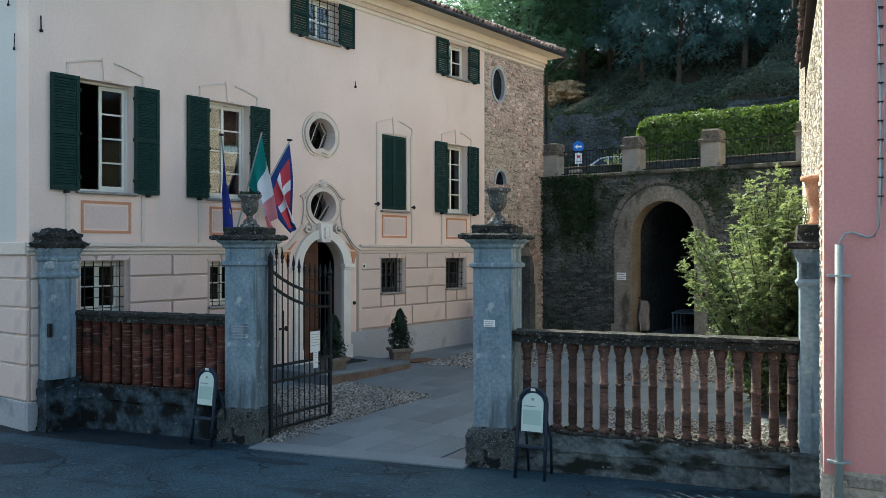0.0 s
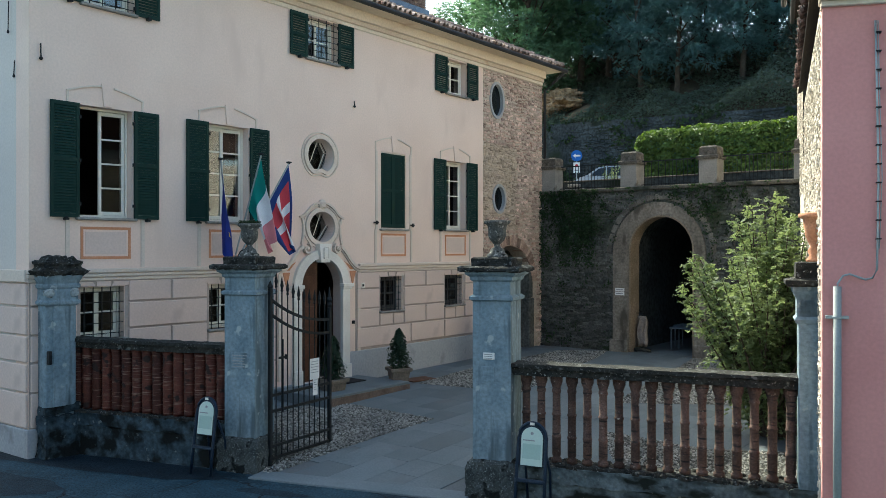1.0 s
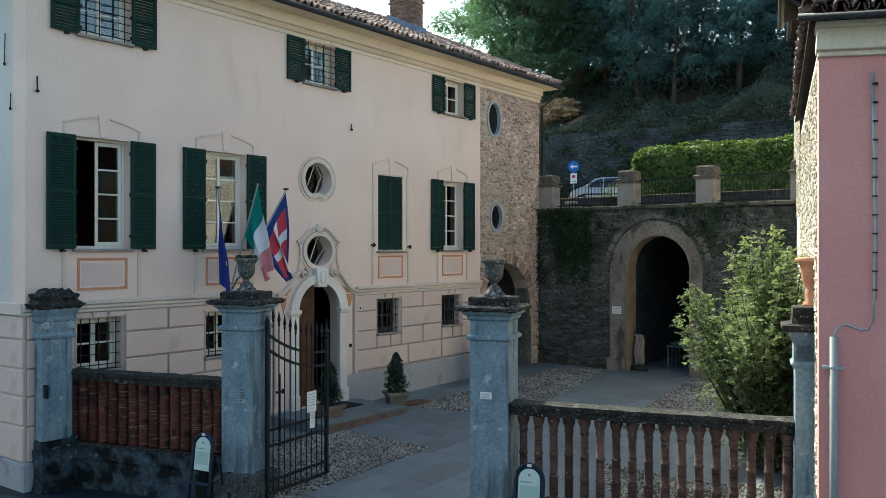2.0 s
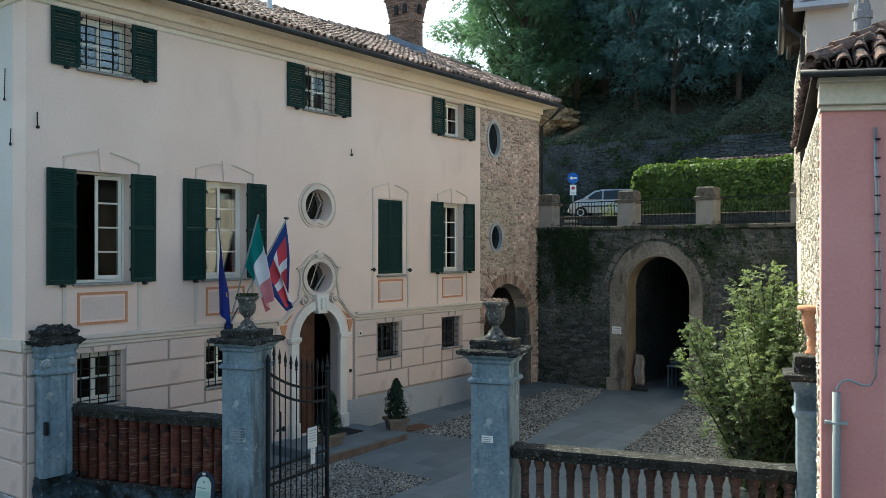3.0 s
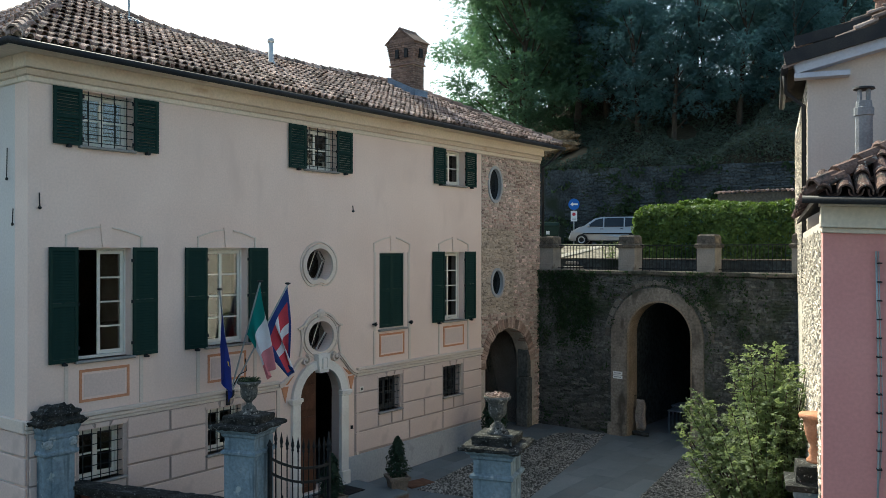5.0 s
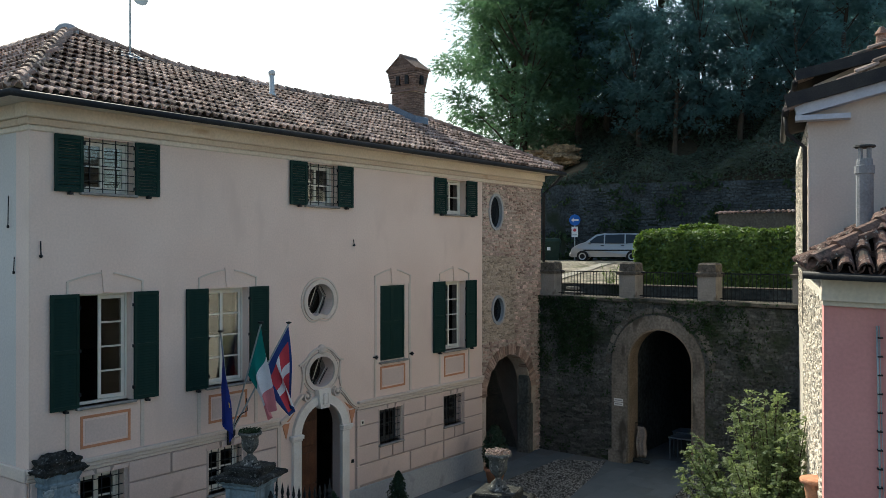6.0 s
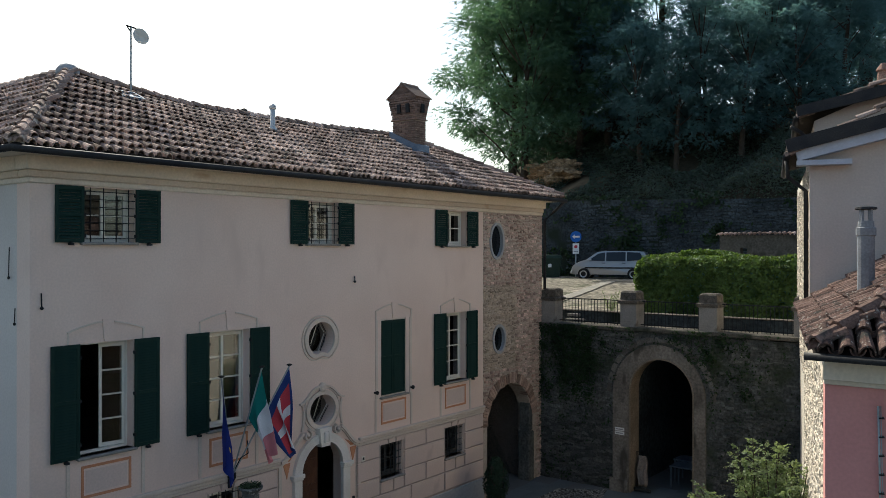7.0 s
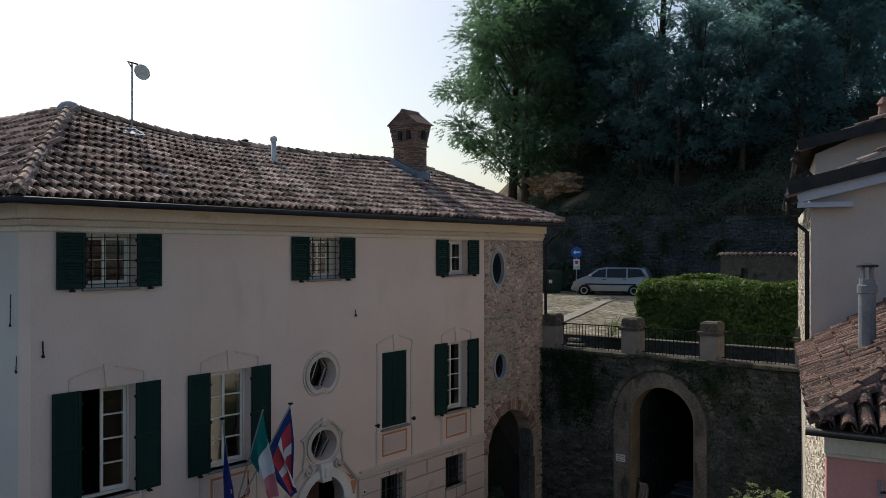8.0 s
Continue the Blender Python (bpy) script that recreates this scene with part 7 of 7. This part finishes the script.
# ---- the big shrub in the courtyard ----
sh = thing("shrub", pose(5.95, 15.0, 0.3), "large bushy shrub with light green leaves", "shrub")
rnd = random.Random(71)
pl = []
for i in range(92):
    an, lean = rnd.uniform(0, 6.283), rnd.uniform(0.05, 1.0)
    L = rnd.uniform(3.0, 4.25) * (1.06 - 0.32 * lean)
    d = Vector((math.cos(an) * lean * 0.46, math.sin(an) * lean * 0.46, 1)).normalized()
    base = Vector((rnd.uniform(-0.35, 0.35), rnd.uniform(-0.35, 0.35), 0))
    pts = [base + d * (L * f) + Vector((math.cos(an), math.sin(an), 0)) * (0.35 * lean * f * f) for f in (0, 0.25, 0.5, 0.75, 1.0)]
    part("stem", tube(bmesh.new(), pts, 0.03, 5, 0.006), BARK, sh)
    for k in range(84):
        f = 0.06 + 0.94 * rnd.random() ** 0.75
        p = base + d * (L * f) + Vector((math.cos(an), math.sin(an), 0)) * (0.35 * lean * f * f)
        tw = Vector((rnd.gauss(0.5 * math.cos(an), 0.8), rnd.gauss(0.5 * math.sin(an), 0.8), rnd.gauss(0.35, 0.4))).normalized()
        p += Vector((rnd.gauss(0, 0.15), rnd.gauss(0, 0.15), rnd.gauss(0, 0.10))) * (1.25 - f)
        pl.append((p, tw, rnd.uniform(0.08, 0.30) * (1.2 - 0.4 * f)))
leaf_sprays(pl, 11, 0.032, LEAF_SHRUB, "foliage", sh, "light green oval leaves", 72, 0.25, broad=0.66)

# ---- pink house ----
DROP = Matrix(((1, 0, 0, 0), (0, 1, 0, 0), (-0.08, 0, 1, 0), (0, 0, 0, 1)))
pink = thing("pink_house", PINKF, "salmon pink rendered house with a clay tile roof", "house")
part("front_wall", plated([(0, 0.55), (12, 0.30), (12, 6.57), (0, 6.57)], [], 0.0, 0.4), PINK, pink, "smooth salmon render")
part("plinth", boxes((0.10, 12, -0.01, 0.38, -0.1, 0.60)), MORTAR, pink, "grey stone plinth")
rubble("stone_facing", 0.12, 6, 0.0, 0.60, 0.3, 0.14, lambda x, z: True, STONE, pink, "grey rubble stones of the plinth", -0.01, 15, 0.04)
sw = part("side_wall", boxes((0.0, 0.35, 0.4, 7.8, -0.1, 6.5)), mat("pale_lime_mortar", (0.58, 0.53, 0.45), (0.68, 0.62, 0.53), 2, 20, 0.95, 0.5, contrast=0.2), pink, "sunlit rubble stone flank")
rubble("flank_facing", -7.7, -0.42, 0.2, 6.4, 0.15, 0.085, lambda x, z: True, mat("pale_rubble", (0.48, 0.42, 0.34), (0.62, 0.55, 0.46), 2, 25, 0.92, 0.5, island=0.3), sw, "pale rubble stones", 0.0, 16, 0.02).matrix_basis = pose(0, 0, 0, 0, 0, -90)
co = part("cornice", boxes((-0.27, 12, -0.06, 0.2, 6.36, 6.42), (-0.29, 12, -0.14, 0.2, 6.42, 6.66), (-0.31, 12, -0.24, 0.2, 6.66, 6.74), bevel=0.008), CORNICE, pink, "cream rendered eaves cornice", m=DROP)
TANP, EX, EY, EZ = 0.66, -0.38, -0.42, 6.75
bm = bmesh.new()
a = [bm.verts.new(p) for p in ((EX, EY, EZ), (9, EY, EZ), (9, EY + 4.0, EZ + 4.0 * TANP), (EX + 4.0, EY + 4.0, EZ + 4.0 * TANP), (EX, 7.6, EZ), (EX + 4.0, 7.6, EZ + 4.0 * TANP))]
bm.faces.new((a[0], a[1], a[2], a[3]))
bm.faces.new((a[0], a[3], a[5], a[4]))
r = bmesh.ops.extrude_face_region(bm, geom=bm.faces[:])
for v in r["geom"]:
    if isinstance(v, bmesh.types.BMVert):
        v.co.z -= 0.08
bmesh.ops.recalc_face_normals(bm, faces=bm.faces[:])
proof = part("roof", bm, ROOFBED, pink, "old clay tile roof with lichen", m=DROP)
part("gutter", tube(bmesh.new(), [(EX - 0.12, EY - 0.06, EZ - 0.04), (9, EY - 0.06, EZ - 0.04)], 0.043, 10), COPPER, pink, "dark eaves gutter", smooth=True, m=DROP)
slope = math.hypot(1, TANP)
SLIM = Matrix.Diagonal((0.74, 1, 0.92, 1))
front = tile_slope((EX, EY, EZ), (1, 0, 0), (0, 1, TANP), 22, 12, lambda s, d: s > d / slope + 0.06 and d < 4.0, seed=51, lift=0.05)
flank = tile_slope((EX, 7.6, EZ), (0, -1, 0), (1, 0, TANP), 53, 12, lambda s, d: (8.02 - s) > d / slope + 0.04 and d < 4.2, 0.151, seed=52, lift=0.05)
tv, tf = half_tile(0.088, 0.072, 0.46, 7)
OLD_TILES = mat("lichened_joined_tile", (0.12, 0.07, 0.055), (0.27, 0.18, 0.145), 1.6, 30, 0.92, 0.5, island=0.6, contrast=0.35, stain=(0.05, 0.045, 0.04), stain_at=0.56, stain_scale=4.0)
TILE_ME = bpy.data.meshes.new("tile")
TILE_ME.from_pydata(tv, [], tf)
TILE_ME.materials.append(OLD_TILE)
for p in TILE_ME.polygons:
    p.use_smooth = False
near_front = front[:150]
near_flank = [m for m in flank if m.translation.x < 1.5 and m.translation.y < 3.6][:150]
ids = {id(m) for m in near_front + near_flank}
flank_ids = {id(m) for m in near_flank}
for m in near_front + near_flank:
    piece("tile", TILE_ME, proof, m @ SLIM if id(m) in flank_ids else m)
# channel tiles between the front covers
CH = bpy.data.meshes.new("channel_tile")
cv, cf = half_tile(0.085, 0.095, 0.46, 5)
CH.from_pydata([(x, y, -z + 0.055) for x, y, z in cv], [], [tuple(reversed(q)) for q in cf])
CH.materials.append(OLD_TILE)
for m in front[:90]:
    piece("channel_tile", CH, proof, m @ pose(0.1, 0, 0.0))
joined_tiles("flank_tiles", [m for m in front if id(m) not in ids] + [m @ SLIM for m in flank if id(m) not in ids], OLD_TILES, proof, "clay tiles further up the roof")
joined_tiles("hip_tiles", ridge_row((EX, EY, EZ + 0.04), (EX + 4, EY + 4, EZ + 4 * TANP + 0.05), seed=53), OLD_TILES, proof, "mortared hip tiles")
dp = part("downpipe", tube(bmesh.new(), [(0.15, -0.09, -0.05), (0.15, -0.09, 3.17)], 0.044, 12), mat("dull_grey_pipe", (0.24, 0.265, 0.26), (0.31, 0.335, 0.325), 3, 40, 0.6, 0.05, contrast=0.08), pink, "grey metal service pipe", smooth=True)
for z in (0.72, 2.82):
    part("clamp", boxes((0.03, 0.27, -0.105, 0.0, z - 0.015, z + 0.015), (0.10, 0.20, -0.142, -0.09, z - 0.012, z + 0.012)), ZINC, dp)
CAB = [(0.15, -0.08, 3.12), (0.155, -0.07, 3.20), (0.21, -0.05, 3.29), (0.28, -0.05, 3.31), (0.36, -0.05, 3.28), (0.44, -0.05, 3.25), (0.51, -0.05, 3.27), (0.555, -0.05, 3.36), (0.56, -0.05, 3.6), (0.57, -0.05, 4.4), (0.555, -0.05, 5.4), (0.54, -0.05, 6.15)]
part("cable", tube(bmesh.new(), CAB, 0.012, 8), ZINC, pink, "grey cable conduit clipped to the wall", smooth=True)
part("cable", tube(bmesh.new(), [(x + 0.03 + 0.012 * math.sin(3 * z), y, z) for x, y, z in CAB[8:]], 0.006, 6), ZINC, pink, smooth=True)
for i in range(12):
    z = 3.7 + i * 0.21
    part("cable_clip", boxes((0.545, 0.60, -0.078, 0.0, z, z + 0.014)), IRON, pink)
fl = thing("flue", PINKF @ pose(0.68, 2.95, 7.30), "grey cement flue with a small capped outlet", "flue")
FLUEM = mat("grey_cement_flue", (0.20, 0.205, 0.22), (0.29, 0.295, 0.31), 3, 30, 0.9, 0.3, contrast=0.15)
part("shaft", lathe(bmesh.new(), [(0.118, -0.2), (0.116, 0.80), (0.135, 0.81), (0.135, 0.92), (0.112, 0.93), (0.105, 1.02)], 14), FLUEM, fl)
for an in range(4):
    part("cap_leg", boxes((0.06, 0.10, -0.02, 0.02, 1.0, 1.19)), FLUEM, fl, m=pose(0, 0, 0, 0, 0, 45 + 90 * an))
part("cap", lathe(bmesh.new(), [(0.13, 1.18), (0.15, 1.19), (0.145, 1.215), (0.05, 1.235)], 12), COPPER, fl, "dark metal cap")

# ---- rear houses ----
rear = thing("rear_house", PINKF @ pose(0.09, 7.8, 0, 0, 0, 0.3), "cream rendered house with a shallow gabled roof", "house")
TG = 0.52
part("gable_wall", plated([(0, 0), (9, 0), (9, 9.7), (7.2, 9.85 + 7.2 * TG), (0, 9.85)], [], 0.0, 0.4), CREAM, rear, "cream rendered gable")
sw = part("side_wall", boxes((0.0, 0.4, 0.4, 9, 0, 9.7)), bpy.data.materials["pale_lime_mortar"], rear, "sunlit stone flank")
rubble("flank_facing", -9, -0.4, 5.0, 9.5, 0.15, 0.085, lambda x, z: True, bpy.data.materials["pale_rubble"], sw, "pale rubble stones", 0.0, 17, 0.02).matrix_basis = pose(0, 0, 0, 0, 0, -90)


def verge(parent, z0, length, depth, y0, tg):
    up = math.hypot(1, tg)
    part("roof", boxes((-0.38, length, y0, depth, 0.0, 0.11)), ROOFBED, parent, "clay tile roof slope", m=Matrix.Translation((0, 0, z0)) @ Matrix(((1, 0, 0, 0), (0, 1, 0, 0), (tg, 0, 1, 0), (0, 0, 0, 1))))
    part("bargeboard", boxes((-0.38, length, y0 - 0.05, y0 + 0.03, -0.05, 0.21)), COPPER, parent, m=Matrix.Translation((0, 0, z0)) @ Matrix(((1, 0, 0, 0), (0, 1, 0, 0), (tg, 0, 1, 0), (0, 0, 0, 1))))
    joined_tiles("verge_tiles", tile_slope((-0.38, y0 + 0.35, z0 - 0.03 - 0.38 * tg), (0, -1, 0), (1, 0, tg), 2, 26, lambda s, d: d < length * up, seed=57), TILE, parent, "clay tiles along the verge")
    part("gutter", tube(bmesh.new(), [(-0.43, y0, z0 - 0.38 * tg), (-0.43, depth, z0 - 0.38 * tg)], 0.07, 8), COPPER, parent, smooth=True)


verge(rear, 9.98, 7.4, 4.6, -0.35, TG)
SH = Matrix(((1, 0, 0, 0), (0, 1, 0, 0), (TG, 0, 1, 0), (0, 0, 0, 1)))
part("fascia", boxes((-0.25, 7.3, -0.30, 0.0, -0.22, -0.02)), PALE, rear, "pale blue-grey fascia", m=Matrix.Translation((0, 0, 9.95)) @ SH)
part("fascia_return", boxes((-0.25, 0.75, -0.30, 0.0, 9.58, 9.68)), PALE, rear)
part("downpipe", tube(bmesh.new(), [(-0.43, 0.1, 9.72), (-0.4, 0.25, 9.4), (-0.06, 0.25, 9.1), (-0.06, 0.25, 5.5)], 0.045, 8), COPPER, rear, smooth=True)
far = thing("far_house", PINKF @ pose(0.35, 12.5, 0), "pale house with a dark tiled roof behind", "house")
part("gable_wall", plated([(0, 0), (9, 0), (9, 11.5), (7.5, 14.3), (0, 11.15)], [], 0.0, 0.4), CREAM, far)
part("side_wall", boxes((0.0, 0.4, 0.4, 7, 0, 11.15)), CREAM, far)
verge(far, 11.35, 7.6, 7.4, -0.4, 0.42)
part("downpipe", tube(bmesh.new(), [(-0.55, 0.1, 11.05), (-0.3, 0.2, 10.9), (-0.06, 0.2, 10.6), (-0.06, 0.2, 8.0)], 0.05, 8), COPPER, far, smooth=True)
v = thing("roof_vent", PINKF @ pose(1.9, 12.6, 12.1), "small clay chimney pot on the far roof", "chimney pot", "roof vents")
part("pot", lathe(bmesh.new(), [(0.15, -0.1), (0.12, 0.18), (0.17, 0.22), (0.05, 0.40)], 10), OLD_TILES, v)
# ---- paving slabs and cobbles of the courtyard ----
COBBLE_A = [(-2.75, 13.35), (-0.16, 16.6), (-2.43, 18.4), (-4.8, 16.0), (-5.2, 14.6)]
COBBLE_B = [(-0.58, 20.4), (0.97, 23.0), (3.7, 26.4), (5.17, 26.2), (4.6, 24.8), (1.83, 19.2)]
COBBLE_C = [(3.7, 17.9), (4.13, 18.73), (6.5, 22.9), (7.4, 24.6), (9.0, 22.0), (9.0, 17.0), (5.45, 17.7)]
COBBLE_D = [(2.7, 12.0), (2.9, 15.5), (3.3, 15.2), (4.45, 14.15), (7.8, 13.6), (7.3, 10.6), (4.6, 11.2)]


def inside(poly, x, y):
    c = False
    for (x0, y0), (x1, y1) in zip(poly, poly[1:] + poly[:1]):
        if (y0 > y) != (y1 > y) and x < (x1 - x0) * (y - y0) / (y1 - y0) + x0:
            c = not c
    return c


def cobbled(x, y):
    return any(inside(p, x, y) for p in (COBBLE_A, COBBLE_B, COBBLE_C, COBBLE_D))


SLABS = [mesh_of("paving_slab", boxes((0.002, w - 0.002, 0.002, 0.598, -0.04, 0.008), bevel=0.002), PAVING) for w in (0.7, 1.0, 1.3)]
rnd = random.Random(81)
fx = FACADE.to_3x3() @ Vector((1, 0, 0))
ang = math.degrees(math.atan2(fx.y, fx.x))
for j in range(1, 34):
    u = -6.0 + rnd.uniform(0, 0.9)
    while u < 18:
        k = rnd.randrange(3)
        w = (0.7, 1.0, 1.3)[k]
        corner = FACADE @ Vector((u, -0.15 - 0.6 * j, 0))
        ends = [FACADE @ Vector((u + a, -0.15 - 0.6 * j + b, 0)) for a, b in ((0, 0), (w, 0), (w, 0.6), (0, 0.6))]
        u += w
        p = (ends[0] + ends[2]) / 2
        q = [FENCE.inverted() @ e for e in ends]
        b = inv @ p
        if min(e.y for e in q) < -0.3 or q[0].x < -3.5 or q[0].x > 9.5 or b.y > 2.5 or (b.y > -0.4 and not 3.5 < b.x < 5.3):
            continue
        if all(cobbled(e.x, e.y) for e in ends) or (min(e.y for e in q) < 0.66 and not (0.6 < min(e.x for e in q) and max(e.x for e in q) < 4.12)):
            continue
        z = yard(p.x, p.y)
        gx, gy = (yard(p.x + 0.2, p.y) - z) / 0.2, (yard(p.x, p.y + 0.2) - z) / 0.2
        nrm = Vector((-gx, -gy, 1)).normalized()
        m = Matrix.Translation((p.x, p.y, z + 0.006 + rnd.uniform(-0.001, 0.001))) @ Vector((0, 0, 1)).rotation_difference(nrm).to_matrix().to_4x4() @ pose(0, 0, 0, 0, 0, ang) @ pose(-w / 2, -0.3, 0)
        piece("paving_slab", SLABS[k], courtyard, m)
for poly in (COBBLE_A, COBBLE_B, COBBLE_C, COBBLE_D):
    bm = bmesh.new()
    bm.faces.new([bm.verts.new((x, y, 0)) for x, y in poly])
    for k in range(-14, 60):
        for axis in ((1, 0, 0), (0, 1, 0)):
            bmesh.ops.bisect_plane(bm, geom=bm.verts[:] + bm.edges[:] + bm.faces[:], plane_co=Vector(axis) * (k * 0.5), plane_no=axis)
    for v in bm.verts:
        v.co.z = yard(v.co.x, v.co.y) + 0.021
    bmesh.ops.recalc_face_normals(bm, faces=bm.faces[:])
    part("cobble_bed", bm, GRAVEL, courtyard, "dark bedding between the cobbles", smooth=True)
part("threshold", boxes((0.55, 4.1, -0.32, 0.12, -0.05, 0.028), bevel=0.008), PAVING, courtyard, "pale stone threshold strip", m=FENCE)
rnd = random.Random(82)
verts, faces = [], []
SHAPE = [(math.cos(a), math.sin(a)) for a in (2 * math.pi * k / 6 for k in range(6))]
for poly, n in ((COBBLE_A, 9500), (COBBLE_B, 9000), (COBBLE_C, 9500), (COBBLE_D, 7000)):
    x0, x1 = min(p[0] for p in poly), max(p[0] for p in poly)
    y0, y1 = min(p[1] for p in poly), max(p[1] for p in poly)
    for _ in range(n * 2):
        x, y = rnd.uniform(x0, x1), rnd.uniform(y0, y1)
        if not inside(poly, x, y):
            continue
        z = yard(x, y)
        a, l, w, h = rnd.uniform(0, 3.14), rnd.uniform(0.022, 0.040), rnd.uniform(0.015, 0.026), rnd.uniform(0.028, 0.042)
        ca, sa = math.cos(a), math.sin(a)
        b = len(verts)
        for s, zz in ((1.0, -0.01), (0.85, h * 0.6), (0.4, h)):
            for px, py in SHAPE:
                verts.append((x + s * (l * px * ca - w * py * sa), y + s * (l * px * sa + w * py * ca), z + zz))
        for lo in (0, 6):
            for k in range(6):
                faces.append((b + lo + k, b + lo + (k + 1) % 6, b + lo + 6 + (k + 1) % 6, b + lo + 6 + k))
        faces.append(tuple(b + 12 + k for k in range(6)))
from_lists("cobbles", verts, faces, PEBBLE, courtyard, "rounded river pebbles", kind="stuff")
part("drain_grate", boxes((0, 0.75, 0, 0.5, 0, 0.03), bevel=0.005), mat("rusty_plate", (0.09, 0.045, 0.028), (0.15, 0.08, 0.05), 5, 40, 0.85, 0.3, contrast=0.25), courtyard, "rusty iron ground grate", m=pose(-0.7, 20.5, yard(-0.5, 20.6) + 0.02, 0, 0, 40))

# plain house front across the street, closing the place
street = thing("street_house", FENCE @ pose(-14, -17.5, 0, 0, 0, 0), "plain grey-brown house front across the road", "house")
part("front_wall", boxes((0, 36, -0.4, 0.0, -0.1, 7.5)), mat("street_render", (0.26, 0.24, 0.22), (0.33, 0.31, 0.28), 0.7, 20, 0.9, 0.1), street)
part("roof", boxes((-0.3, 36.3, -5, 0.5, 7.5, 7.7)), ROOFBED, street)
